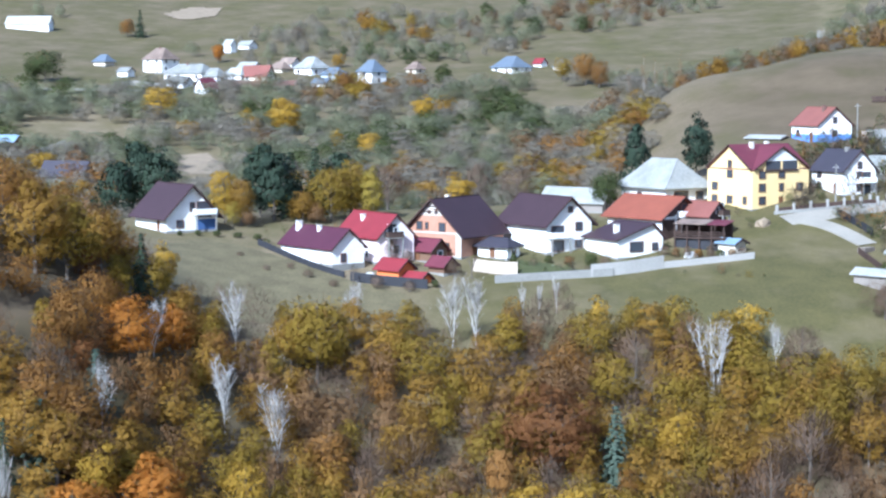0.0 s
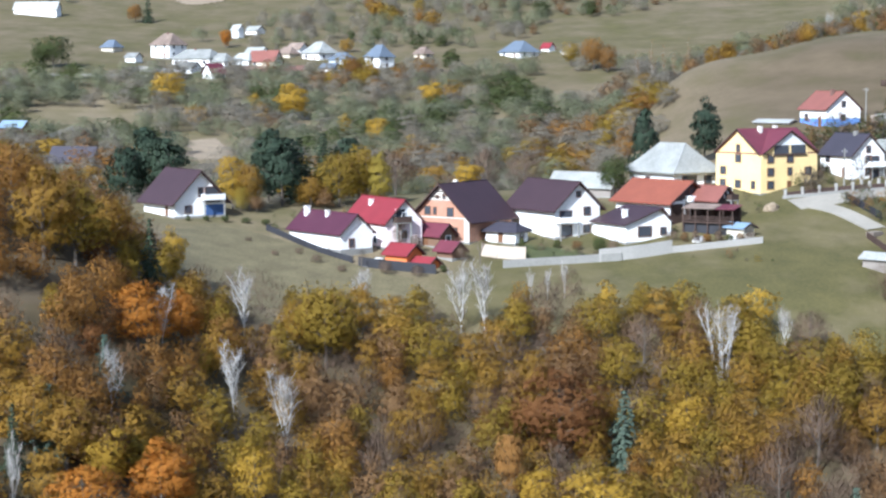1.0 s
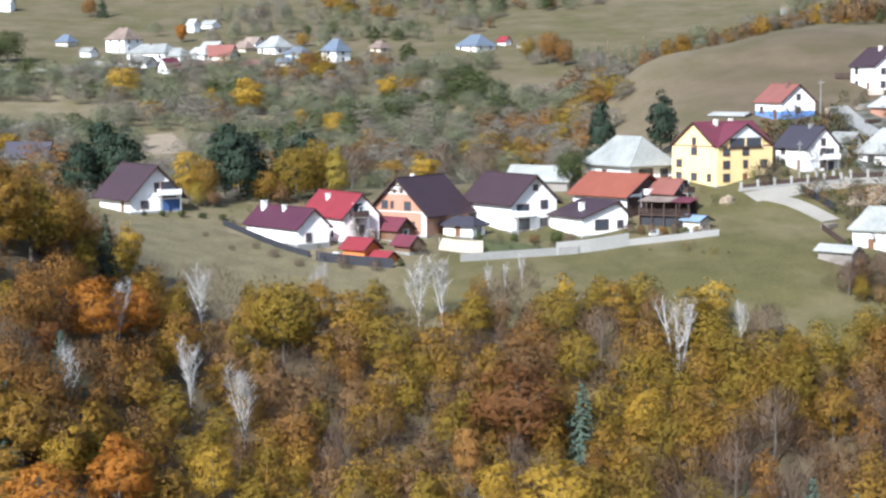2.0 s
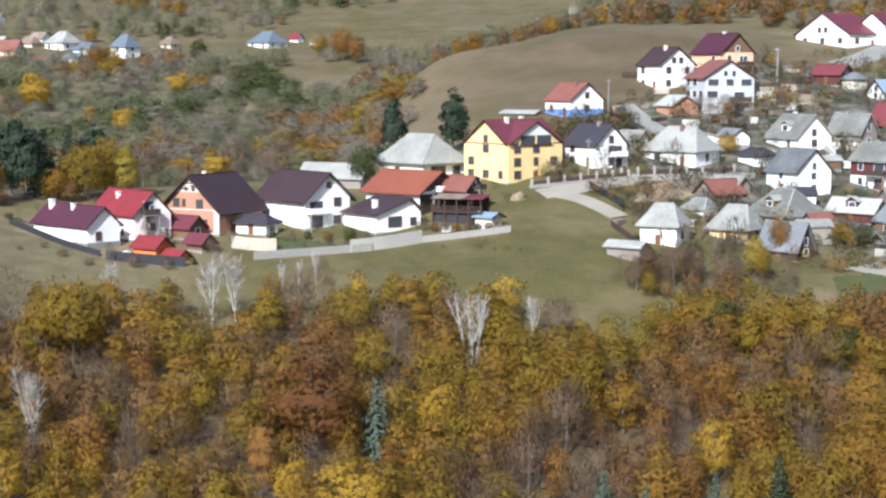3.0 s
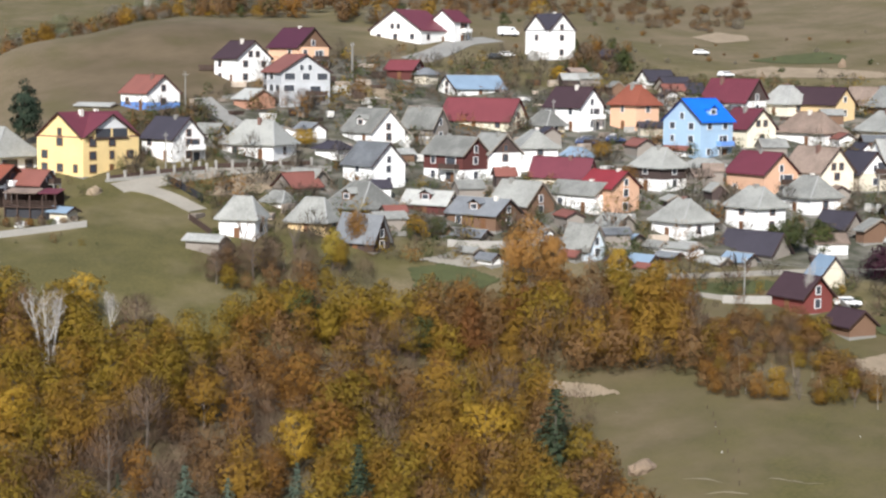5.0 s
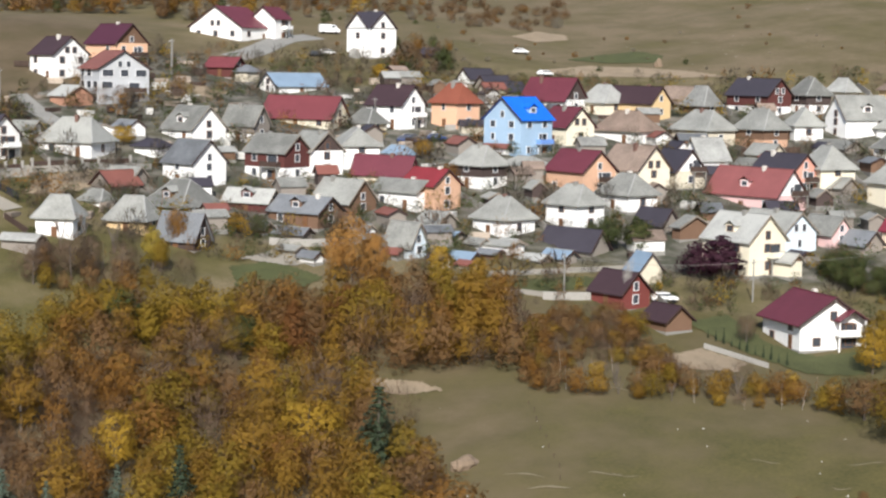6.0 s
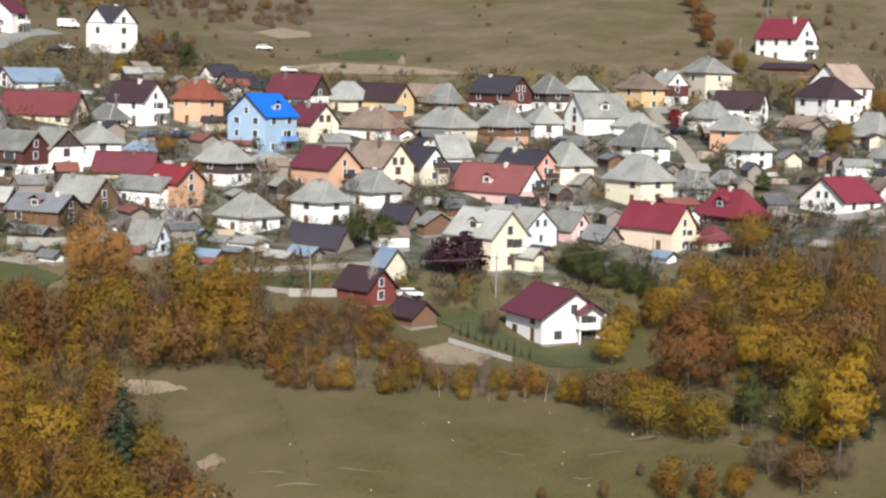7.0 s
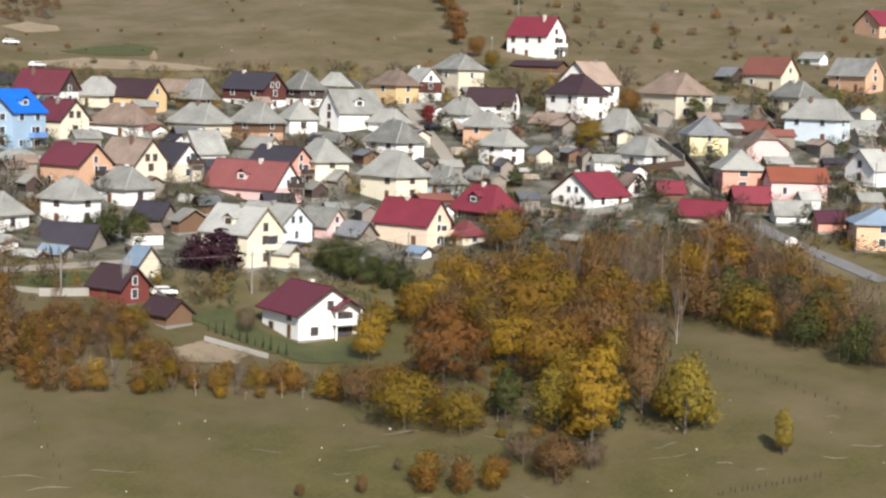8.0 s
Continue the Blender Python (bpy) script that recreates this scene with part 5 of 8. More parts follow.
house('far cottage with a brown roof', -63.4, 740.0, 70.1, -37, 7.0, 5.6, 1.9, 2.8, name='shed', category='shed', chimney=0, plain=True, wall='white', tile='taupe', wins='se', door='s')
house('far shed with a grey roof', -87.1, 797.0, 79.4, -35, 6.7, 5.4, 2.0, 2.0, name='shed', category='shed', chimney=0, plain=True, wall='white', tile='grey', wins='se', door='s')
house('small weathered timber lean-to with a grey roof', 110.4, 270.2, 28.6, -64, 3.7, 2.2, 0.9, 0.7, name='shed', category='shed', chimney=0, plain=True, wall='oldwood', tile='grey', group='back yard sheds', wins='se', door='s')
house('small whitewashed lean-to with a dark grey roof', 111.7, 264.8, 27.6, -69, 3.4, 2.0, 1.1, 1.0, name='shed', category='shed', chimney=0, plain=True, wall='white', tile='darkgrey', group='back yard sheds', wins='se', door='s')
house('small brown timber lean-to with a pale sheet roof', 126.0, 270.8, 29.4, -70, 4.0, 2.4, 1.3, 0.8, name='shed', category='shed', chimney=0, plain=True, wall='wood', tile='palegrey', group='back yard sheds', wins='se', door='s')
house('small weathered timber lean-to with a rusty roof', 126.0, 263.3, 28.1, -68, 3.2, 1.9, 0.9, 1.0, name='shed', category='shed', chimney=0, plain=True, wall='oldwood', tile='rust', group='back yard sheds', wins='se', door='s')
house('small beige plastered lean-to with a grey roof', 131.5, 267.8, 29.1, -64, 4.1, 2.5, 1.1, 0.8, name='shed', category='shed', chimney=0, plain=True, wall='beige', tile='grey', group='back yard sheds', wins='se', door='s')
house('small whitewashed lean-to with a black roof', 130.8, 256.5, 27.1, -69, 3.2, 1.9, 1.3, 1.0, name='shed', category='shed', chimney=0, plain=True, wall='white', tile='black', group='back yard sheds', wins='se', door='s')
house('small weathered timber lean-to with a blue sheet roof', 139.7, 269.6, 30.0, -71, 3.7, 2.2, 1.0, 0.8, name='shed', category='shed', chimney=0, plain=True, wall='oldwood', tile='steelblue', group='back yard sheds', wins='se', door='s')
house('small whitewashed lean-to with a grey roof', 141.7, 263.8, 29.0, -73, 3.2, 1.9, 1.1, 1.0, name='shed', category='shed', chimney=0, plain=True, wall='white', tile='grey', group='back yard sheds', wins='se', door='s')
house('small brown timber lean-to with a dark grey roof', 141.0, 257.7, 27.8, -67, 3.5, 2.1, 1.3, 0.7, name='shed', category='shed', chimney=0, plain=True, wall='wood', tile='darkgrey', group='back yard sheds', wins='se', door='s')
house('small weathered timber lean-to with a pale sheet roof', 147.1, 262.1, 29.0, -77, 3.4, 2.1, 1.0, 1.0, name='shed', category='shed', chimney=0, plain=True, wall='oldwood', tile='palegrey', group='back yard sheds', wins='se', door='s')
house('small beige plastered lean-to with a rusty roof', 134.5, 253.6, 26.8, -70, 2.7, 1.6, 1.1, 0.7, name='shed', category='shed', chimney=0, plain=True, wall='beige', tile='rust', group='back yard sheds', wins='se', door='s')
house('small whitewashed lean-to with a grey roof', 184.1, 239.8, 26.9, -83, 3.6, 2.1, 1.3, 1.1, name='shed', category='shed', chimney=0, plain=True, wall='white', tile='grey', group='back yard sheds', wins='se', door='s')
house('small weathered timber lean-to with a black roof', 192.0, 241.5, 27.8, -82, 3.8, 2.3, 1.0, 0.8, name='shed', category='shed', chimney=0, plain=True, wall='oldwood', tile='black', group='back yard sheds', wins='se', door='s')
house('small whitewashed lean-to with a blue sheet roof', 206.4, 225.1, 27.4, -88, 3.6, 2.2, 1.2, 1.1, name='shed', category='shed', chimney=0, plain=True, wall='white', tile='steelblue', group='back yard sheds', wins='se', door='s')
house('small brown timber lean-to with a grey roof', 229.9, 209.8, 29.7, -89, 4.0, 2.4, 1.4, 0.8, name='shed', category='shed', chimney=0, plain=True, wall='wood', tile='grey', group='back yard sheds', wins='se', door='s')
house('small weathered timber lean-to with a dark grey roof', 221.8, 208.5, 28.5, -89, 3.4, 2.0, 1.0, 1.1, name='shed', category='shed', chimney=0, plain=True, wall='oldwood', tile='darkgrey', group='back yard sheds', wins='se', door='s')

# ---- trees ----
def leaf_color(name, dark, light, t=0.42, holes=0.5):
    """Foliage; the sprays are pierced between their small leaves."""
    m = material("leaves_" + name, dark, 0.8, 0.2, 2.0, 0.0, tint=(dark, light), spread=0.25, island=0.05, through_light=t)
    N, L = m.node_tree.nodes, m.node_tree.links
    tone = N.new("ShaderNodeAttribute")
    tone.attribute_name = "tone"
    ramp = next(n for n in N if n.type == "MAP_RANGE")
    ramp.inputs["From Min"].default_value, ramp.inputs["From Max"].default_value = 0.4, 1.6
    source = ramp.inputs[0].links[0].from_socket
    add = N.new("ShaderNodeMath")
    add.operation = "ADD"
    L.new(source, add.inputs[0])
    L.new(tone.outputs["Fac"], add.inputs[1])
    L.new(add.outputs[0], ramp.inputs[0])
    if holes:
        geo = next(n for n in N if n.type == "NEW_GEOMETRY")
        small = N.new("ShaderNodeTexNoise")
        small.inputs["Scale"].default_value = 11.0
        small.inputs["Detail"].default_value = 1
        L.new(geo.outputs["Position"], small.inputs["Vector"])
        cut = N.new("ShaderNodeMath")
        cut.operation = "LESS_THAN"
        cut.inputs[1].default_value = holes
        L.new(small.outputs[0], cut.inputs[0])
        clear = N.new("ShaderNodeBsdfTransparent")
        both = N.new("ShaderNodeMixShader")
        out = N["Material Output"]
        L.new(cut.outputs[0], both.inputs[0])
        L.new(out.inputs[0].links[0].from_socket, both.inputs[1])
        L.new(clear.outputs[0], both.inputs[2])
        L.new(both.outputs[0], out.inputs[0])
    return m


LEAVES = {
    "ochre": leaf_color("ochre", (0.215, 0.122, 0.016), (0.345, 0.202, 0.026)),
    "olive": leaf_color("olive", (0.185, 0.124, 0.014), (0.30, 0.202, 0.021)),
    "rust": leaf_color("rust", (0.185, 0.088, 0.017), (0.295, 0.146, 0.026)),
    "copper": leaf_color("copper", (0.140, 0.061, 0.019), (0.245, 0.105, 0.026)),
    "gold": leaf_color("gold", (0.33, 0.205, 0.022), (0.50, 0.32, 0.034)),
    "lemon": leaf_color("lemon", (0.26, 0.20, 0.030), (0.42, 0.32, 0.050)),
    "amber": leaf_color("amber", (0.31, 0.120, 0.014), (0.46, 0.190, 0.022)),
    "apricot": leaf_color("apricot", (0.32, 0.165, 0.042), (0.46, 0.25, 0.070)),
    "twig": leaf_color("twig", (0.110, 0.072, 0.046), (0.165, 0.110, 0.072), 0.1, holes=0),
    # distant air haze painted as pale grey-brown foliage
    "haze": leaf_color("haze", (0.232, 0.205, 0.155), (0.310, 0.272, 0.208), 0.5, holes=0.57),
    "brush": leaf_color("brush", (0.165, 0.086, 0.028), (0.245, 0.132, 0.044), 0.12, holes=0),
    "umber": leaf_color("umber", (0.110, 0.060, 0.024), (0.195, 0.108, 0.040), 0.2),
    "scrub": leaf_color("scrub", (0.060, 0.048, 0.034), (0.125, 0.10, 0.068), 0.1, holes=0),
    "green": leaf_color("green", (0.045, 0.062, 0.020), (0.11, 0.125, 0.038)),
    # grey-green leaves, lightened and greyed to paint in the valley's haze
    "hazed_greygreen": leaf_color("hazed_greygreen", (0.192, 0.199, 0.112), (0.258, 0.264, 0.155), 0.5, holes=0.57),
    "purple": leaf_color("purple", (0.040, 0.014, 0.026), (0.085, 0.028, 0.046), holes=0.38),
    "crimson": leaf_color("crimson", (0.20, 0.020, 0.022), (0.32, 0.04, 0.04)),
    "spruce": leaf_color("spruce", (0.020, 0.034, 0.017), (0.052, 0.070, 0.035), 0.1, holes=0.42),
    "bluespruce": leaf_color("bluespruce", (0.050, 0.076, 0.054), (0.110, 0.140, 0.098), 0.1, holes=0.42),
    "pine": leaf_color("pine", (0.015, 0.028, 0.016), (0.042, 0.060, 0.032), 0.1, holes=0.42),
}
BARK = material("bark", (0.12, 0.10, 0.08), 0.9, 0.3, 3, 0.4)
BIRCH = material("birch_bark", (0.50, 0.48, 0.44), 0.8, 0.25, 3, 0.3)
BIRCH_TWIG = material("birch_twigs", (0.25, 0.222, 0.20), 0.8, 0.2, 3, 0)


def limb(bm, a, b, ra, rb, sides=6):
    d = b - a
    q = d.to_track_quat("Z", "X").to_matrix()
    rings = []
    for p, r in ((a, ra), (b, rb)):
        rings.append([bm.verts.new(p + q @ Vector((r * math.cos(6.283 * i / sides), r * math.sin(6.283 * i / sides), 0))) for i in range(sides)])
    for i in range(sides):
        j = (i + 1) % sides
        bm.faces.new((rings[0][i], rings[0][j], rings[1][j], rings[1][i]))
    bm.faces.new(rings[1])


# share of bare twigs at the foot and at the top of a crown
BARENESS = {"umber": (0.3, 0.85), "haze": (0.0, 0.15), "ochre": (0.0, 0.45), "olive": (0.0, 0.30), "rust": (0.1, 0.65), "copper": (0.0, 0.18), "gold": (0.0, 0.12), "amber": (0.0, 0.15),
            "green": (0.0, 0.15), "hazed_greygreen": (0.0, 0.1), "purple": (0.0, 0.0), "crimson": (0.0, 0.0), "pine": (0.0, 0.0), "lemon": (0.0, 0.1), "apricot": (0.0, 0.12)}
TWIGGY = ("twig", "scrub")


def unit(v):
    return v / np.maximum(np.linalg.norm(v, axis=1, keepdims=True), 1e-9)


def crown_data(rnd, h, w, leaves, size, shape="round", low=0.2, kind="ochre"):
    """Leaves in flattened clumps at the ends of the boughs, with bare twigs towards the top.
    Gives corners, triangles, marks of the bare ones, and normals that follow the clumps' rounding."""
    g = np.random.default_rng(rnd.randrange(1 << 30))
    twiggy = kind in TWIGGY
    b0, b1 = BARENESS.get(kind, (1, 1))
    bare_most = b1 > 0.6 or twiggy
    side, zc, rz = w / 2, h * (low + 0.42 * (1 - low)), h * 0.58 * (1 - low)
    # the clumps: in plates on tall trees, run together on the others
    plates = shape == "tall" or kind in ("copper", "gold", "pine", "amber")
    n = 46 if plates else 30
    i = np.arange(n) + 0.5
    turn = i * 2.39996 + g.uniform(0, 6.28)
    up = np.clip(1 - 1.75 * i / n + g.normal(0, 0.10, n), -0.8, 1)
    flat = np.sqrt(np.maximum(0.0, 1 - up ** 2))
    d = np.stack([np.cos(turn) * flat, np.sin(turn) * flat, up], 1)
    reach = (0.74 if plates else 0.62) * g.uniform(0.62, 1.16, n)
    wide = np.full(n, side)
    if shape == "tall":
        wide = side * np.where(up < 0.1, 0.78, 0.78 - 0.22 * up)
    elif shape == "fan":
        wide = side * (0.72 + 0.34 * up)
    elif shape == "cone":
        wide = side * (0.95 - 0.62 * up)
    c = np.stack([d[:, 0] * wide * reach, d[:, 1] * wide * reach, zc + d[:, 2] * rz * reach], 1)
    r = side * (g.uniform(0.26, 0.50, n) if plates else g.uniform(0.36, 0.62, n)) * (0.85 if shape in ("tall", "cone") else 1.0)
    # leaves over the clumps
    k = g.choice(n, leaves, p=r ** 2 / np.sum(r ** 2))
    e = unit(g.normal(0, 1, (leaves, 3)) + np.array([0, 0, 0.35]) + 0.55 * d[k])
    p = c[k] + e * (r[k] * g.random(leaves) ** 0.36)[:, None] * np.array([1.12, 1.12, 0.62 if plates and not bare_most else 0.98])
    out = unit((p - np.array([0, 0, zc])) / np.array([side, side, rz]))
    u = np.clip((p[:, 2] / h - low) / (1 - low), 0, 1)
    spot = g.normal(0, 0.28, n)[k]
    share = b0 + (b1 - b0) * np.clip(u * 1.5 - 0.45 + spot, 0, 1)
    bare = np.ones(leaves, bool) if twiggy else g.random(leaves) < share
    normal = unit(0.5 * e + 0.9 * out + np.array([0, 0, 0.12 if size < 0.4 else 0.7]) + g.normal(0, 0.13, (leaves, 3)))
    # leaf sprays: small triangles that roughly face outwards
    f = unit(normal + g.normal(0, 0.55, (leaves, 3)))
    a = unit(np.cross(f, g.normal(0, 1, (leaves, 3))))
    b = np.cross(f, a)
    s = (size * g.uniform(0.75, 1.35, leaves))[:, None]
    tri = np.stack([p + a * s, p + (-0.5 * a + 0.8 * b) * s, p + (-0.5 * a - 0.8 * b) * s], 1)
    # bare twigs: long thin triangles that reach up and outwards
    t = unit(0.55 * out + g.normal(0, 0.22, (leaves, 3)) + np.array([0, 0, 0.85]))
    q = unit(np.cross(t, g.normal(0, 1, (leaves, 3)))) * (0.026 if size < 0.4 else 0.11)
    foot = p - t * 0.45
    twig = np.stack([foot - q, foot + q, foot + t * ((1.0 if size < 0.4 else 2.0) * g.uniform(0.7, 1.25, leaves))[:, None]], 1)
    tri[bare] = twig[bare]
    face = np.cross(tri[:, 1] - tri[:, 0], tri[:, 2] - tri[:, 0])
    back = np.sum(face * normal, 1) < 0
    tri[back] = tri[back][:, [0, 2, 1]]
    verts = tri.reshape(-1, 3)
    return verts, np.arange(leaves * 3).reshape(-1, 3), (np.zeros(leaves, int) if twiggy else bare.astype(int)), np.repeat(normal, 3, 0)


def soft_mesh(name, v, f, mats, slots, normals, tone=None):
    """A mesh of many triangles with given normals."""
    me = bpy.data.meshes.new(name)
    me.vertices.add(len(v))
    me.vertices.foreach_set("co", np.ascontiguousarray(v, np.float32).ravel())
    me.loops.add(f.size)
    me.loops.foreach_set("vertex_index", f.ravel())
    me.polygons.add(len(f))
    me.polygons.foreach_set("loop_start", np.arange(0, f.size, 3))
    me.polygons.foreach_set("loop_total", np.full(len(f), 3))
    for m in mats:
        me.materials.append(m)
    me.polygons.foreach_set("material_index", slots)
    me.update(calc_edges=True)
    me.attributes.new("custom_normal", "FLOAT_VECTOR", "POINT").data.foreach_set("vector", np.ascontiguousarray(normals, np.float32).ravel())
    if tone is not None:
        me.attributes.new("tone", "FLOAT", "POINT").data.foreach_set("value", np.ascontiguousarray(tone, np.float32))
    me.update()
    return me


def mesh_of(name, verts, faces, mats, slots=None):
    me = bpy.data.meshes.new(name)
    me.from_pydata([tuple(v) for v in verts], [], faces)
    me.update()
    for m in (mats if isinstance(mats, list) else [mats]):
        me.materials.append(m)
    if slots:
        me.polygons.foreach_set("material_index", slots)
    return me


def broadleaf(kind, h, w, seed, leaves=1500, size=0.28, shape="round", low=0.12, bark=None):
    rnd = random.Random(seed)
    top = new("tree")
    bm = bmesh.new()
    base = Vector((0, 0, -0.8))
    fork = Vector((rnd.uniform(-0.3, 0.3), rnd.uniform(-0.3, 0.3), h * 0.4))
    limb(bm, base, fork, 0.022 * h, 0.014 * h)
    limb(bm, fork, Vector((0, 0, h * 0.85)), 0.014 * h, 0.004 * h)
    for i in range(9):
        a = i * 0.9 + rnd.uniform(-0.3, 0.3)
        z = h * rnd.uniform(0.22, 0.6)
        s = Vector((0, 0, z))
        limb(bm, s, s + Vector((math.cos(a) * w * 0.36, math.sin(a) * w * 0.36, h * rnd.uniform(0.1, 0.28))), 0.008 * h, 0.002 * h, 5)
    link_mesh("trunk", bm, bark or BARK, top)
    v, f, bare, nor = crown_data(rnd, h, w, leaves, size, shape, low, kind)
    c = new("crown", soft_mesh("crown", v, f, [LEAVES[kind], LEAVES["brush"]], bare, nor))
    c.parent = top
    return top


def birch(h, seed, stems=1, young=False):
    """White stems that fork upwards, with a haze of fine grey twigs."""
    rnd = random.Random(seed)
    top = new("tree")
    bm = bmesh.new()
    tv, tf = [], []

    def sliver(a, b, w):
        s = (b - a).orthogonal().normalized() * w
        s = Matrix.Rotation(rnd.uniform(0, 6.283), 3, b - a) @ s
        n = len(tv)
        tv.extend([a - s, a + s, b])
        tf.append((n, n + 1, n + 2))

    def stem(p, d, length, r, twigs):
        steps = 8
        for k in range(steps):
            d = (d + Vector((rnd.gauss(0, 0.06), rnd.gauss(0, 0.06), 0.13))).normalized()
            q = p + d * length / steps
            limb(bm, p, q, r, r * 0.80, 5)
            if k >= 1:
                for _ in range(twigs):
                    s = p.lerp(q, rnd.random())
                    b = rnd.uniform(0, 6.283)
                    e = s + Vector((math.cos(b) * 0.55, math.sin(b) * 0.55, rnd.uniform(0.6, 1.0))) * h * rnd.uniform(0.07, 0.16) * (0.3 + 1.0 * math.sin(math.pi * (k + 0.5) / (steps + 1)))
                    if young:
                        sliver(s, e, 0.022)
                    else:
                        limb(bm, s, e, 0.020, 0.006, 3)
                    for _ in range(5):
                        t0 = s.lerp(e, rnd.uniform(0.2, 1))
                        sliver(t0, t0 + Vector((rnd.gauss(0, 0.34), rnd.gauss(0, 0.34), rnd.uniform(-0.1, 0.8))), 0.015)
            p, r = q, r * 0.80

    if stems == 1:
        stem(Vector((0, 0, -0.5)), Vector((0.02, 0, 1)), h * 0.98, (0.0065 if young else 0.0095) * h, 4 if young else 7)
        for i in range(2 if young else 5):
            a = 2.4 * i + rnd.uniform(-0.4, 0.4)
            z = h * (0.16 + (0.16 if young else 0.10) * i)
            stem(Vector((0.02 * z, 0, z)), Vector((math.cos(a) * 0.42, math.sin(a) * 0.42, 1)), (h - z) * rnd.uniform(0.48, 0.66), (0.003 if young else 0.0056) * h, 2 if young else 4)
    else:
        for i in range(stems):
            a = 6.283 * i / stems + rnd.uniform(-0.4, 0.4)
            tilt = rnd.uniform(0.06, 0.40)
            stem(Vector((math.cos(a) * 0.35, math.sin(a) * 0.35, -0.5)), Vector((math.cos(a) * tilt, math.sin(a) * tilt, 1)), h * rnd.uniform(0.75, 1.0), 0.0082 * h, 2)
            f = h * rnd.uniform(0.25, 0.4)
            stem(Vector((math.cos(a) * (0.35 + tilt * f * 0.9), math.sin(a) * (0.35 + tilt * f * 0.9), f)), Vector((math.cos(a + 0.8) * (tilt + 0.12), math.sin(a + 0.8) * (tilt + 0.12), 1)), h * 0.45, 0.0055 * h, 2)
    link_mesh("trunk", bm, BIRCH, top)
    c = new("crown", mesh_of("crown", tv, tf, LEAVES["brush"] if young else BIRCH_TWIG))
    c.parent = top
    return top


def bare_tree(h, w, seed, bark, twigs=True, stems=1):
    """A leafless tree: stems that fork again and again."""
    rnd = random.Random(seed)
    top = new("tree")
    bm = bmesh.new()
    tw_v, tw_f = [], []

    def grow(a, d, length, r, depth):
        b = a + d * length
        limb(bm, a, b, r, r * 0.65, 5)
        if depth == 0:
            for _ in range(16):
                p = a.lerp(b, rnd.uniform(0.2, 1.0))
                dd = (d + Vector((rnd.gauss(0, 0.5), rnd.gauss(0, 0.5), rnd.gauss(0.2, 0.4)))).normalized()
                q = p + dd * rnd.uniform(0.5, 1.1)
                s = dd.orthogonal().normalized() * 0.014
                k = len(tw_v)
                tw_v.extend([p - s, p + s, q])
                tw_f.append((k, k + 1, k + 2))
            return
        for i in range(3 if depth > 1 else 2):
            nd = (d + Vector((rnd.gauss(0, 0.24), rnd.gauss(0, 0.24), rnd.uniform(0.1, 0.35)))).normalized()
            grow(a.lerp(b, rnd.uniform(0.55, 1.0)), nd, length * rnd.uniform(0.62, 0.8), r * 0.6, depth - 1)

    for i in range(stems):
        a = 6.283 * i / max(1, stems)
        d = Vector((math.cos(a) * (0.0 if stems == 1 else w / h * rnd.uniform(0.12, 0.42)), math.sin(a) * (0.0 if stems == 1 else w / h * rnd.uniform(0.12, 0.42)), 1)).normalized()
        grow(Vector((0, 0, -0.6)), d, h * (0.36 if stems == 1 else 0.42), (0.02 if stems == 1 else 0.014) * h, 3 if stems == 1 else 2)
    link_mesh("trunk", bm, bark, top)
    if twigs:
        c = new("crown", mesh_of("crown", tw_v, tw_f, LEAVES["twig"] if bark is BARK else BIRCH))
        c.parent = top
    return top


def spruce(h, w, seed, kind="spruce"):
    """Whorls of drooping boughs, longer towards the foot, with ragged tips."""
    rnd = random.Random(seed)
    top = new("tree")
    bm = bmesh.new()
    limb(bm, Vector((0, 0, -0.6)), Vector((0, 0, h * 0.96)), 0.018 * h, 0.003 * h)
    link_mesh("trunk", bm, BARK, top)
    g = np.random.default_rng(seed)
    pts, nor = [], []
    layers = int(h / 0.5)
    for i in range(layers):
        z = h * (0.06 + 0.93 * i / layers)
        rad = w / 2 * (1 - i / layers) ** 0.8 * rnd.uniform(0.72, 1.15) + 0.12
        k = max(5, int(rad * 4.5))
        for j in range(k):
            a = 6.283 * j / k + rnd.uniform(-0.35, 0.35)
            rr = rad * rnd.uniform(0.6, 1.15)
            d, side = np.array([math.cos(a), math.sin(a), 0.0]), np.array([-math.sin(a), math.cos(a), 0.0])
            m = max(6, int(rr * 14))
            u = g.random(m) ** 0.7
            p = np.array([0, 0, z]) + d * (rr * u)[:, None] + side * (g.normal(0, 0.16, m) * (1 - 0.5 * u))[:, None]
            p[:, 2] += -0.32 * rr * u ** 1.5 + g.normal(0, 0.07, m)
            pts.append(p)
            nor.append(unit(d * 0.8 + np.array([0, 0, 0.75]) + side * (g.normal(0, 0.3, m))[:, None] + g.normal(0, 0.2, (m, 3))))
    p, n = np.concatenate(pts), np.concatenate(nor)
    f = unit(n + g.normal(0, 0.5, p.shape))
    a = unit(np.cross(f, g.normal(0, 1, p.shape)))
    b = np.cross(f, a)
    s = g.uniform(0.16, 0.30, len(p))[:, None]
    tri = np.stack([p + a * s, p + (-0.5 * a + 0.6 * b) * s, p + (-0.5 * a - 0.6 * b) * s], 1)
    c = new("crown", soft_mesh("crown", tri.reshape(-1, 3), np.arange(len(p) * 3).reshape(-1, 3), [LEAVES[kind]], np.zeros(len(p), int), np.repeat(n, 3, 0)))
    c.parent = top
    return top


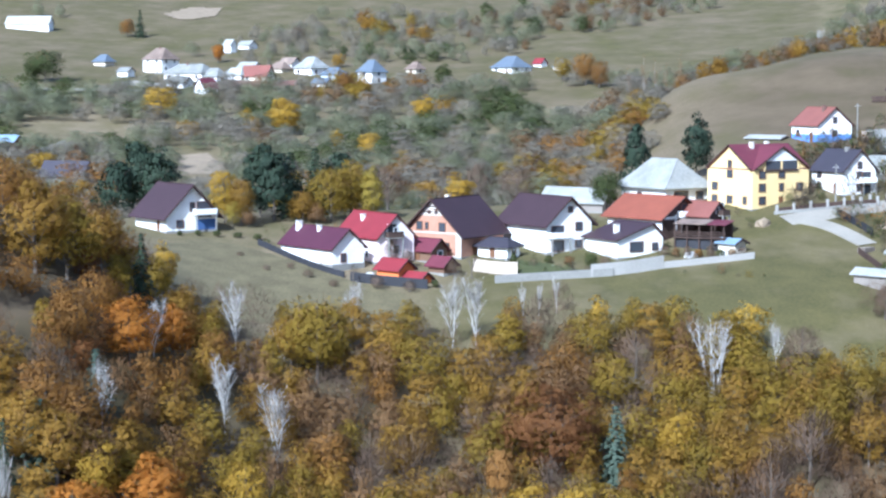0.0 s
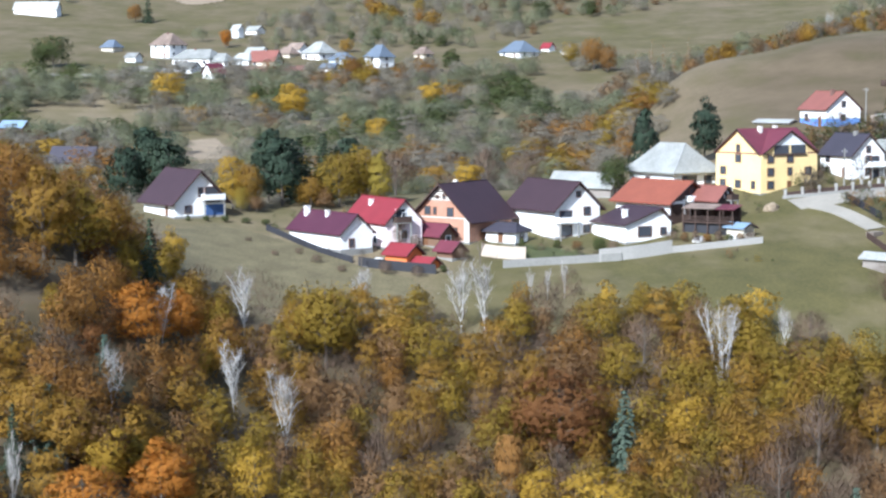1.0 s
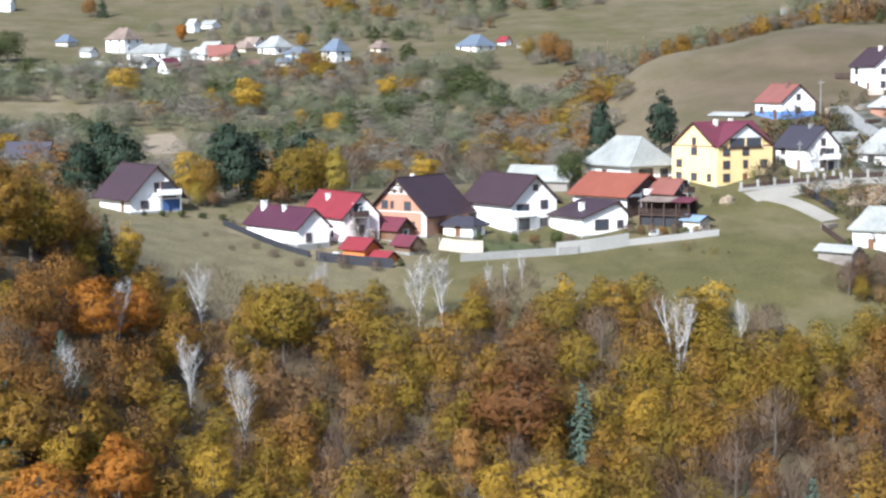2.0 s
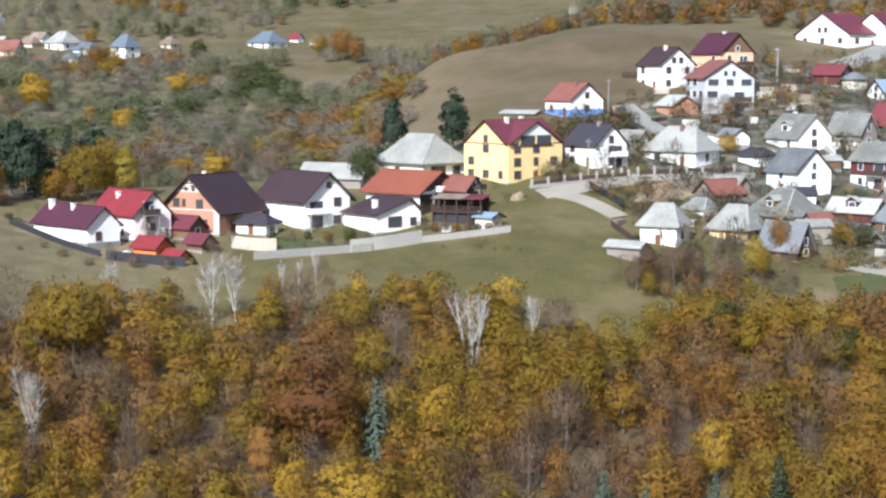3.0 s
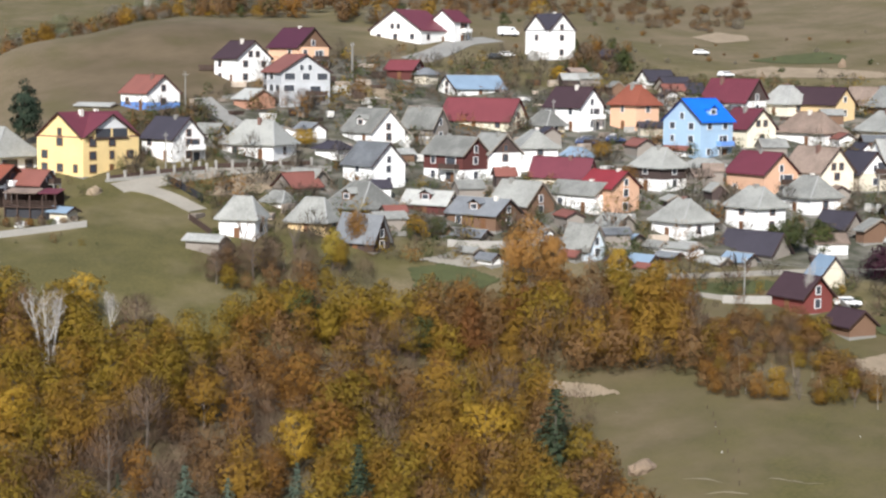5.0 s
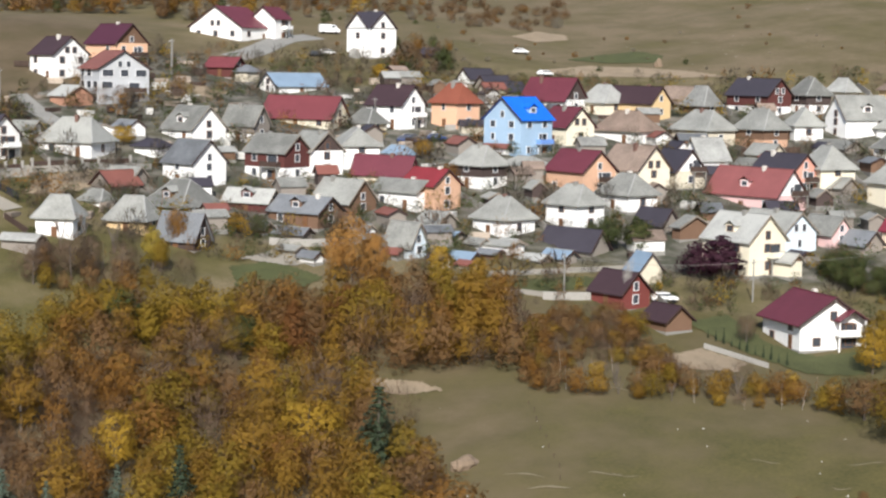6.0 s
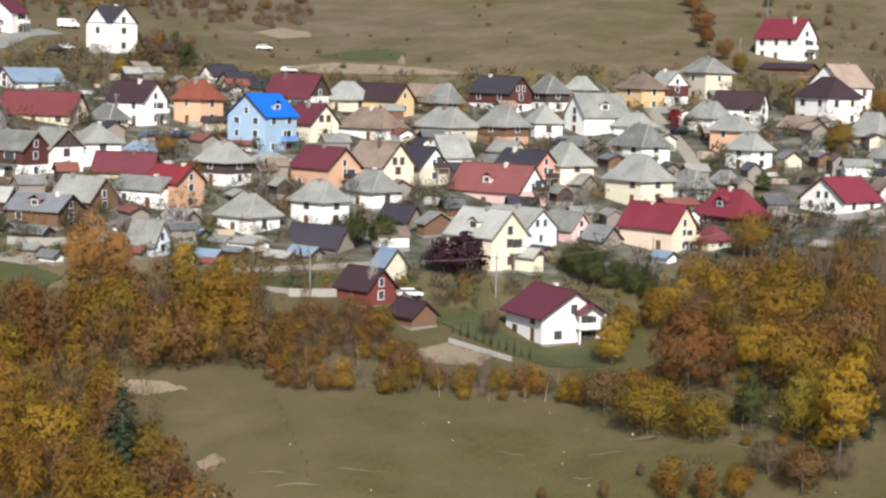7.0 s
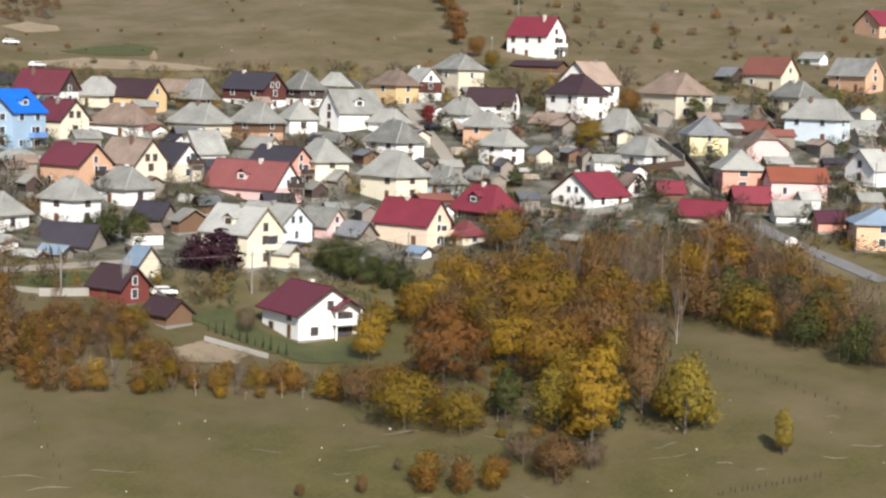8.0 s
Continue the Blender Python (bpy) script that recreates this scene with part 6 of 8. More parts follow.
KINDS = {}
FORMS = (("ochre", "broad tree with ochre autumn leaves"), ("olive", "broad tree turning olive and yellow"), ("rust", "tree with rusty brown leaves"),
         ("copper", "round beech with dark copper leaves"), ("gold", "tree with golden yellow leaves"), ("amber", "tree with bright amber orange leaves"),
         ("umber", "half-bare tree with withered dark brown leaves"), ("twig", "nearly bare tree with grey-brown twigs"), ("green", "broad tree still dark green"), ("purple", "dark purple-leaved plum tree"), ("crimson", "round crimson-leaved garden tree"),
         ("lemon", "tree with pale lemon-yellow leaves"), ("apricot", "tree with pale orange leaves"), ("pine", "rounded blue-green pine tree"))


def prototypes():
    rnd = random.Random(5)
    for kind, label in FORMS:
        KINDS[kind] = []
        for i, shape in enumerate({"pine": ("cone", "tall", "cone"), "lemon": ("round", "cone", "tall")}.get(kind, ("round", "fan", "tall"))):
            h, w = 10.0, rnd.uniform(7.0, 8.6)
            o = broadleaf(kind, h, w, 11 * i + len(kind), 2500, 0.30 if kind not in TWIGGY else 0.19, shape)
            KINDS[kind].append(tagged(o, label, "tree", "autumn trees" if kind != "pine" else "pines"))
    KINDS["birch"] = [tagged(birch(10.0, 40 + i, 1 if i < 2 else 8), "leafless birch with white stems", "birch tree", "birches") for i in range(3)]
    KINDS["young_birch"] = [tagged(birch(10.0, 50 + i, 1, True), "slender young birch with a white stem and brown twigs", "birch tree", "birches") for i in range(2)]
    KINDS["bare"] = [tagged(bare_tree(10.0, 6, 60 + i, BARK, True, 1 + 2 * i), "leafless grey tree with fine twigs", "tree", "autumn trees") for i in range(2)]
    KINDS["spruce"] = [tagged(spruce(10.0, 4.6, 80 + i), "dark green spruce with drooping boughs", "spruce tree", "spruces") for i in range(2)]
    KINDS["bluespruce"] = [tagged(spruce(10.0, 4.8, 90 + i, "bluespruce"), "blue-green young spruce tree", "spruce tree", "spruces") for i in range(2)]


prototypes()
used = set()
PLANTED = []


def tree(kind, x, y, h, w=1.0, variant=None, rnd=random):
    """Plants a tree h metres tall; w widens it. The first of each form is the one built."""
    forms = KINDS[kind]
    o = forms[rnd.randrange(len(forms)) if variant is None else variant]
    s = h / 10.0
    PLANTED.append((x, y))
    m = pose(x, y, ground(x, y) - 0.1, 0, 0, rnd.uniform(0, 360)) @ Matrix.Diagonal((s * w, s * w, s, 1))
    if o.name not in used:
        used.add(o.name)
        o.matrix_world = m
        return o
    t = copy_thing(o, Matrix())
    t.matrix_basis = m
    return t


class Woods:
    """Many trees joined into one mesh."""

    def __init__(self, name, label, kinds, leaves, size, seed, category="trees", brush="brush"):
        self.name, self.label, self.category, self.kinds, self.brush = name, label, category, kinds, brush
        rnd = random.Random(seed)
        self.forms = {}
        for k in kinds:
            self.forms[k] = []
            for shape in ("round", "fan", "tall"):
                v, f, bare, nor = crown_data(rnd, 10.0, rnd.uniform(7.0, 8.6), leaves, size, shape, 0.05, k)
                self.forms[k].append((v, f, np.where(bare == 1, len(kinds), kinds.index(k)), nor))
        self.verts, self.faces, self.slots, self.normals, self.tones, self.count = [], [], [], [], [], 0

    def plant(self, kind, x, y, h, w, rnd):
        v, f, m, nor = self.forms[kind][rnd.randrange(3)]
        a, s = rnd.uniform(0, 6.283), h / 10.0
        c, n = math.cos(a), math.sin(a)
        k = s * w
        self.verts.append(np.stack([(v[:, 0] * c - v[:, 1] * n) * k + x, (v[:, 0] * n + v[:, 1] * c) * k + y, v[:, 2] * s + ground(x, y) - 0.1], 1))
        self.normals.append(np.stack([nor[:, 0] * c - nor[:, 1] * n, nor[:, 0] * n + nor[:, 1] * c, nor[:, 2]], 1))
        self.faces.append(f + self.count)
        self.slots.append(m)
        self.tones.append(np.full(len(v), rnd.uniform(-0.32, 0.32)))
        self.count += len(v)

    def finish(self):
        if not self.verts:
            return None
        me = soft_mesh(self.name, np.concatenate(self.verts), np.concatenate(self.faces), [LEAVES[k] for k in self.kinds + [self.brush]], np.concatenate(self.slots), np.concatenate(self.normals), np.concatenate(self.tones))
        return tagged(new(self.name, me), self.label, self.category, kind="stuff")


def pick(rnd, mix):
    u = rnd.random() * sum(mix.values())
    for k, v in mix.items():
        u -= v
        if u <= 0:
            return k
    return next(iter(mix))


def inside(poly, x, y):
    c = False
    for (ax, ay), (bx, by) in zip(poly, poly[1:] + poly[:1]):
        if (ay > y) != (by > y) and x < (bx - ax) * (y - ay) / (by - ay) + ax:
            c = not c
    return c


def thicket(poly, spacing, mix, low, high, seed, woods=None, wide=1.0, limit=400):
    """Trees scattered over a plot; joined into woods where given."""
    rnd = random.Random(seed)
    x0, x1 = min(p[0] for p in poly), max(p[0] for p in poly)
    y0, y1 = min(p[1] for p in poly), max(p[1] for p in poly)
    spots, tries = [], int((x1 - x0) * (y1 - y0) / spacing ** 2 * 8)
    for _ in range(tries):
        x, y = rnd.uniform(x0, x1), rnd.uniform(y0, y1)
        if not inside(poly, x, y) or any((x - a) ** 2 + (y - b) ** 2 < spacing ** 2 for a, b in spots):
            continue
        if any((x - a) ** 2 + (y - b) ** 2 < (r + 1.5) ** 2 for a, b, r in HOUSES) or any((x - a) ** 2 + (y - b) ** 2 < 6 for a, b in PLANTED):
            continue
        spots.append((x, y))
        kind, h, w = pick(rnd, mix), rnd.uniform(low, high), wide * rnd.uniform(0.85, 1.2)
        if woods and kind in woods.kinds:
            woods.plant(kind, x, y, h, w, rnd)
        else:
            tree(kind, x, y, h, w, rnd.randrange(2) if kind == "birch" else None, rnd)
        if len(spots) >= limit:
            break
    return spots

# ---- scattered growth ----
def forest(woods):
    """The wood below the pasture; its nearest trees stand as things of their own."""
    rnd = random.Random(77)
    spots, own = [], 0
    for _ in range(20000):
        az = rnd.uniform(-17, 28)
        r = math.sqrt(rnd.uniform(150 ** 2, 262 ** 2))
        edge = np.interp(az, [-17, -12, -9, -7, -4, 0, 5, 10, 14, 17, 20, 23, 24.3, 25.6, 26.1, 27, 28], [258, 256, 254, 249, 250, 254, 256, 254, 247, 245, 245, 242, 237, 223, 213, 201, 184])
        x, y = at(az, r)
        if r > edge or (ground(x, y) + 9 - EYE) / r < -0.262:
            continue
        if any((x - a) ** 2 + (y - b) ** 2 < 11.5 for a, b in spots) or any((x - a) ** 2 + (y - b) ** 2 < 16 or (x - a * 0.98) ** 2 + (y - b * 0.98) ** 2 < 8 for a, b in PLANTED[:140]):
            continue
        spots.append((x, y))
    spots.sort(key=lambda p: math.hypot(*p))
    for x, y in spots:
        az, r = math.degrees(math.atan2(x, y)), math.hypot(x, y)
        tone = noise.noise((x * 0.035, y * 0.035, 1.7)) + 0.6 * noise.noise((x * 0.10, y * 0.10, 4.1))
        if az < -8:
            mix = {"rust": 5, "umber": 3, "ochre": 3, "twig": 1.5, "copper": 0.6, "olive": 0.6}
        elif az > 13 and r > 150 + 2.2 * (27 - az):
            mix = {"rust": 4.2, "umber": 4.6, "ochre": 5, "olive": 1.6, "gold": 0.3, "twig": 3.0}
        else:
            mix = {"ochre": 8, "olive": 5, "rust": 1.2, "umber": 2.0, "gold": 0.3, "twig": 3.4}
        for k, bias in (("olive", 1.6), ("ochre", 0.5), ("rust", -1.2), ("umber", -1.6), ("twig", -1.4)):
            if k in mix:
                mix[k] *= math.exp(2.0 * bias * tone)
        if r > 243 and -6 < az < 12:
            mix["olive"] = mix.get("olive", 1) * 2.2
        kind = pick(rnd, mix)
        h, w = rnd.uniform(5.0, 8.8 if az > -7 else 8.2), rnd.uniform(0.72, 1.35)
        if own < 20 and math.hypot(x, y) > 184:
            own += 1
            tree(kind, x, y, h, w, rnd=rnd)
        else:
            woods.plant(kind, x, y, h, w, rnd)


def valley_woods(woods):
    """Woods of the valley floor and the slope across it, in drifts of one kind."""
    rnd = random.Random(41)
    spots = []

    # the two pale kinds carry the distance haze in their leaf colour
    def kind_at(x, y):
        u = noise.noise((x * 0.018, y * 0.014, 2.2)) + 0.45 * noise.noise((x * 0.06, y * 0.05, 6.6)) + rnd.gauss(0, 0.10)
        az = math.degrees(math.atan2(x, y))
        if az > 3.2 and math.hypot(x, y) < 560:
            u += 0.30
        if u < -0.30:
            return "green" if rnd.random() < 0.35 else "hazed_greygreen"
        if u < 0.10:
            return "hazed_greygreen" if rnd.random() < 0.7 else "haze"
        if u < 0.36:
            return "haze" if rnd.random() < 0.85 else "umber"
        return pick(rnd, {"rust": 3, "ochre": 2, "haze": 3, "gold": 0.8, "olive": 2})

    for _ in range(7000):
        az = rnd.uniform(-17, 10.5)
        r = rnd.uniform(348, 690)
        if (az > 7 and r < 520) or (az > 5.2 and r < 400) or (r < 372 and az > -2):
            continue
        x, y = at(az, r)
        if inside(QUARRY, x, y):
            continue
        clear = noise.noise((x * 0.012, y * 0.012, 3.3))
        if clear > 0.42 or any((x - a) ** 2 + (y - b) ** 2 < (q + 4) ** 2 for a, b, q in HOUSES) or any((x - a) ** 2 + (y - b) ** 2 < 50 for a, b in spots[-700:]) or any((x - a) ** 2 + (y - b) ** 2 < 30 for a, b in PLANTED):
            continue
        spots.append((x, y))
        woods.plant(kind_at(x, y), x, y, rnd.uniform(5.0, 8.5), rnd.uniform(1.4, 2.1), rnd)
    # groves, hedgerows and single trees over the far slope
    for _ in range(2600):
        az, r = rnd.uniform(-17, 14), rnd.uniform(690, 1120)
        x, y = at(az, r)
        grove = noise.noise((x * 0.008, y * 0.008, 8.1)) + 0.3 * noise.noise((x * 0.05, y * 0.05, 2))
        grove += 0.75 * blob(az, r, 4.8, 890, 2.2, 75) + 0.5 * blob(az, r, 0.5, 800, 2.5, 80) - 0.35 * blob(az, r, -7, 930, 6, 120) - 0.30 * blob(az, r, 9.5, 900, 2.2, 110)
        if grove < 0.10 or any((x - a) ** 2 + (y - b) ** 2 < (q + 4) ** 2 for a, b, q in HOUSES) or any((x - a) ** 2 + (y - b) ** 2 < 42 for a, b in spots[-900:]):
            continue
        spots.append((x, y))
        dark = blob(az, r, 5.0, 890, 2.2, 75)
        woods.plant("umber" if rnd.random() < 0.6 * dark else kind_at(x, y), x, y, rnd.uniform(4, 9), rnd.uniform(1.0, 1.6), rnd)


def hedges(woods):
    """Belts of trees on the hill crest and bushes on the meadows."""
    rnd = random.Random(19)
    # the haze share is foliage with aerial haze painted into its colour
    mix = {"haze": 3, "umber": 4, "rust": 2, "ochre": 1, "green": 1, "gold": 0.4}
    for _ in range(170):
        az, r = rnd.uniform(12.6, 25), rnd.uniform(480, 560)
        if az > 20 and rnd.random() < 0.5:
            continue
        x, y = at(az, r)
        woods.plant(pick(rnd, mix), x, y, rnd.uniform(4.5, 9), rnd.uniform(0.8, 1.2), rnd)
    for _ in range(60):
        az = rnd.uniform(7.2, 12.6)
        x, y = at(az, 470 + rnd.uniform(0, 60))
        woods.plant(pick(rnd, mix), x, y, rnd.uniform(2.5, 6), 1.2, rnd)
    for _ in range(80):
        az, r = rnd.uniform(45, 60), rnd.uniform(485, 560)
        x, y = at(az, r)
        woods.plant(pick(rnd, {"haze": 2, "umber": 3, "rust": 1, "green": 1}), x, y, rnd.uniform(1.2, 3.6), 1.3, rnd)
    for _ in range(300):
        az, r = rnd.uniform(20, 60), rnd.uniform(445, 620)
        x, y = at(az, r)
        if noise.noise((x * 0.02, y * 0.02, 5.5)) < 0.12:
            continue
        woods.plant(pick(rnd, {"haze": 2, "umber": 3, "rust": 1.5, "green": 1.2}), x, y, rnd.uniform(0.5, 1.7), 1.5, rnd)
    for _ in range(260):  # brown scrub at the head of the meadow
        az, r = rnd.uniform(22, 31), rnd.uniform(515, 620)
        x, y = at(az, r)
        if noise.noise((x * 0.03, y * 0.03, 1.5)) < -0.15:
            continue
        woods.plant(pick(rnd, {"umber": 6, "haze": 1, "rust": 1}), x, y, rnd.uniform(1.5, 3.6), 1.5, rnd)
    for _ in range(34):  # trees round the workshops
        az, r = rnd.uniform(25.2, 27.2), rnd.uniform(428, 465)
        x, y = at(az, r)
        woods.plant(pick(rnd, {"umber": 5, "green": 1, "rust": 2}), x, y, rnd.uniform(2.5, 6.0), 0.9, rnd)


def gardens():
    """Shrubs and small fruit trees between the houses."""
    rnd = random.Random(63)
    shrubs = Woods("garden_shrubs", "garden shrubs and hedges between the houses", ["scrub", "twig", "green", "umber", "rust", "olive", "gold"], 130, 0.58, 12, "shrubs")
    mix = {"scrub": 6, "twig": 1.5, "green": 6, "umber": 0.8, "rust": 0.6, "olive": 0.8, "gold": 0.15}
    done = 0
    for _ in range(26000):
        az = rnd.uniform(11, 58)
        r = rnd.uniform(np.interp(az, [11, 16, 24, 30, 40, 50, 58], [320, 285, 285, 268, 275, 305, 305]), np.interp(az, [11, 16, 20, 30, 46, 58], [360, 420, 440, 440, 450, 450]))
        x, y = at(az, r)
        if any((x - a) ** 2 + (y - b) ** 2 < (q * 0.76 + 0.5) ** 2 for a, b, q in HOUSES) or noise.noise((x * 0.05, y * 0.05, 6)) < -0.34 or on_road(x, y, 0.8):
            continue
        shrubs.plant(pick(rnd, mix), x, y, rnd.uniform(1.4, 3.8) if rnd.random() < 0.82 else rnd.uniform(3.8, 6.2), rnd.uniform(0.9, 1.5), rnd)
        done += 1
        if done >= 2500:
            break
    for _ in range(150):
        az, r = rnd.uniform(-6, 10.5), rnd.uniform(283, 325)
        x, y = at(az, r)
        if any((x - a) ** 2 + (y - b) ** 2 < (q + 0.3) ** 2 for a, b, q in HOUSES):
            continue
        shrubs.plant(pick(rnd, mix), x, y, rnd.uniform(0.7, 2.0), 1.2, rnd)
    shrubs.finish()


DRY_GRASS = material("bleached_grass", (0.185, 0.155, 0.098), 0.95, 0.3, 1.2, 0.5)
STRAW_FIELD = material("straw_field", (0.128, 0.106, 0.054), 0.95, 0.4, 0.7, 0.6)
STONE = material("field_stone", (0.46, 0.44, 0.40), 0.9, 0.25, 1.5, 0.4)


def meadow_wear(plots):
    """Bleached streaks of grass and loose pale stones on the meadows."""
    rnd = random.Random(8)
    sv, sf, gv, gf = [], [], [], []
    for a0, a1, r0, r1, streaks, stones in plots:
        for _ in range(streaks):
            x, y = at(rnd.uniform(a0, a1), rnd.uniform(r0, r1))
            if any((x - a) ** 2 + (y - b) ** 2 < (q + 2) ** 2 for a, b, q in HOUSES):
                continue
            turn, length, wide = rnd.gauss(-0.75, 0.25), rnd.uniform(1.5, 6.0), rnd.uniform(0.2, 0.7)
            c, n, k, steps = math.cos(turn), math.sin(turn), len(gv), 7
            for i in range(steps + 1):
                u = i / steps - 0.5
                half = wide * (1 - (2 * u) ** 2) ** 0.5 * rnd.uniform(0.3, 1.0) * 0.5 + 0.03
                bend = 0.3 * math.sin(u * 5 + x)
                for e in (-1, 1):
                    px, py = x + u * length * c - (e * half + bend) * n, y + u * length * n + (e * half + bend) * c
                    gv.append((px, py, ground(px, py) + 0.07))
            gf += [(k + 2 * i, k + 2 * i + 2, k + 2 * i + 3, k + 2 * i + 1) for i in range(steps)]
        for _ in range(stones):
            x, y = at(rnd.uniform(a0, a1), rnd.uniform(r0, r1))
            k, q, z = len(sv), rnd.uniform(0.08, 0.24), ground(x, y)
            for i in range(5):
                w = q * rnd.uniform(0.7, 1.3)
                sv.append((x + w * math.cos(i * 1.257), y + w * math.sin(i * 1.257), z - 0.1))
            sv.append((x + rnd.uniform(-0.1, 0.1), y, z + q * rnd.uniform(0.6, 1.1)))
            sf += [(k + i, k + (i + 1) % 5, k + 5) for i in range(5)]
    tagged(new("dry_grass", mesh_of("dry_grass", gv, gf, DRY_GRASS)), "bleached dry streaks of meadow grass", "grass", kind="stuff")
    tagged(new("field_stones", mesh_of("field_stones", sv, sf, STONE)), "loose pale stones on the meadow", "stones", kind="stuff")


# ---- small things ----
PALE_CONCRETE = material("pale_concrete", (0.33, 0.315, 0.285), 0.9, 0.12, 0.7, 0.3)
STRAW = material("dry_straw", (0.21, 0.155, 0.105), 0.95, 0.3, 1.5, 0.8)
RUBBER = material("tyre_rubber", (0.02, 0.02, 0.02), 0.8, 0.2, 1, 0)
PAINT = {"white": (0.78, 0.78, 0.77), "darkgrey": (0.06, 0.065, 0.07), "blue": (0.04, 0.06, 0.14), "black": (0.02, 0.02, 0.022)}


def pillars(a, b, n):
    """A row of white gate and fence pillars."""
    for i in range(n):
        u = i / (n - 1)
        x, y = a[0] + (b[0] - a[0]) * u, a[1] + (b[1] - a[1]) * u
        bm = bmesh.new()
        v = box(bm, -0.22, -0.22, -0.6, 0.22, 0.22, 1.6)
        bmesh.ops.bevel(bm, geom=list(bm.edges), offset=0.04, segments=1, affect="EDGES")
        top = link_mesh("fence_pillar", bm, PALE_CONCRETE)
        top.matrix_world = pose(x, y, ground(x, y), 0, 0, 20)
        tagged(top, "white plastered fence pillar beside the road", "fence pillar", "fence pillars")


def field_posts(a, b, n):
    rnd = random.Random(int(abs(a[0]) + n))
    for i in range(n):
        u = i / (n - 1)
        x, y = a[0] + (b[0] - a[0]) * u + rnd.uniform(-0.3, 0.3), a[1] + (b[1] - a[1]) * u
        bm = bmesh.new()
        limb(bm, Vector((0, 0, -0.5)), Vector((rnd.uniform(-0.1, 0.1), 0, rnd.uniform(0.4, 0.8))), 0.055, 0.045)
        ob = link_mesh("fence_post", bm, DARK_TIMBER)
        ob.matrix_world = pose(x, y, ground(x, y))
        tagged(ob, "weathered wooden fence post in the field", "fence post", "fence posts")


def pole(x, y, h):
    """A concrete power pole with a crossarm and insulators."""
    ob = thing("power_pole", x, y, ground(x, y), 20, "tapered grey concrete power pole with crossarm", "power pole", "power poles")
    bm = bmesh.new()
    limb(bm, Vector((0, 0, -1)), Vector((0, 0, h)), 0.15, 0.09, 8)
    part("shaft", bm, CONCRETE, ob)
    bm = bmesh.new()
    box(bm, -0.6, -0.04, h - 0.66, 0.6, 0.04, h - 0.56)
    arm = part("crossarm", bm, CONCRETE, ob)
    for u in (-0.52, 0.52):
        bm = bmesh.new()
        limb(bm, Vector((u, 0, h - 0.56)), Vector((u, 0, h - 0.38)), 0.045, 0.03)
        part("insulator", bm, FRAME_WHITE, arm)


def vehicle(kind, colour, x, y, rot):
    """A parked car or van: rounded body, glass, four wheels."""
    van = kind == "van"
    words = {"white": "white", "darkgrey": "dark grey", "blue": "dark blue", "black": "black"}[colour]
    ob = thing(kind, x, y, ground(x, y) + 0.1, rot, f"parked {words} {kind} beside the village lane", kind, "parked vehicles")
    paint = material("car_paint_" + colour, PAINT[colour], 0.3, 0.05, 1, 0)
    L, W, H = (5.6, 2.0, 2.4) if van else (4.2, 1.75, 1.45)
    prof = [(-0.5, 0.25), (0.5, 0.25), (0.5, 0.55), (0.3, 0.62), (0.16, 1.0), (-0.34, 1.0), (-0.47, 0.62), (-0.5, 0.6)] if not van else [(-0.5, 0.15), (0.5, 0.15), (0.5, 0.45), (0.38, 0.58), (0.26, 0.98), (-0.46, 1.0), (-0.5, 0.9)]
    bm = bmesh.new()
    sides = []
    for s in (-1, 1):
        sides.append([bm.verts.new((p[0] * L, s * W / 2 * (0.84 if p[1] > 0.8 else 1), p[1] * H)) for p in prof])
    bm.faces.new(sides[0])
    bm.faces.new(sides[1][::-1])
    for i in range(len(prof)):
        j = (i + 1) % len(prof)
        bm.faces.new((sides[0][j], sides[0][i], sides[1][i], sides[1][j]))
    bmesh.ops.recalc_face_normals(bm, faces=bm.faces)
    bmesh.ops.bevel(bm, geom=list(bm.edges), offset=0.07, segments=2, affect="EDGES")
    body = part("body", bm, paint, ob)
    for s in (-1, 1):
        bm = bmesh.new()
        z0, z1 = (0.62 * H, 0.93 * H) if not van else (0.6 * H, 0.88 * H)
        x0, x1 = (-0.38 * L, 0.24 * L) if not van else (0.1 * L, 0.27 * L)
        box(bm, x0, s * W * 0.475 - 0.02, z0, x1, s * W * 0.475 + 0.02, z1)
        part("side_window", bm, GLASS, body)
    bm = bmesh.new()
    box(bm, -0.02, -W * 0.4, -0.28 * H * 0.6, 0.02, W * 0.4, 0.28 * H * 0.6, 0, pose((0.235 if not van else 0.33) * L, 0, 0.8 * H, 0, -38 if not van else -22, 0))
    part("windscreen", bm, GLASS, body)
    for u in (-0.31, 0.31):
        for s in (-1, 1):
            bm = bmesh.new()
            limb(bm, Vector((u * L, s * W * 0.36, 0.3)), Vector((u * L, s * W * 0.5, 0.3)), 0.32, 0.32, 14)
            part("wheel", bm, RUBBER, ob)


def heap(x, y, L, W, H, mat, name, label):
    """A loose heap: an uneven low mound."""
    bm = bmesh.new()
    bmesh.ops.create_icosphere(bm, subdivisions=3, radius=1.0)
    for v in bm.verts:
        k = 1 + 0.35 * noise.noise((v.co.x * 1.7 + x, v.co.y * 1.7, v.co.z * 1.7))
        v.co = Vector((v.co.x * L / 2 * k, v.co.y * W / 2 * k, v.co.z * H * k))
    ob = link_mesh(name, bm, mat)
    ob.matrix_world = pose(x, y, ground(x, y), 0, 0, 25)
    return tagged(ob, label, "mound")


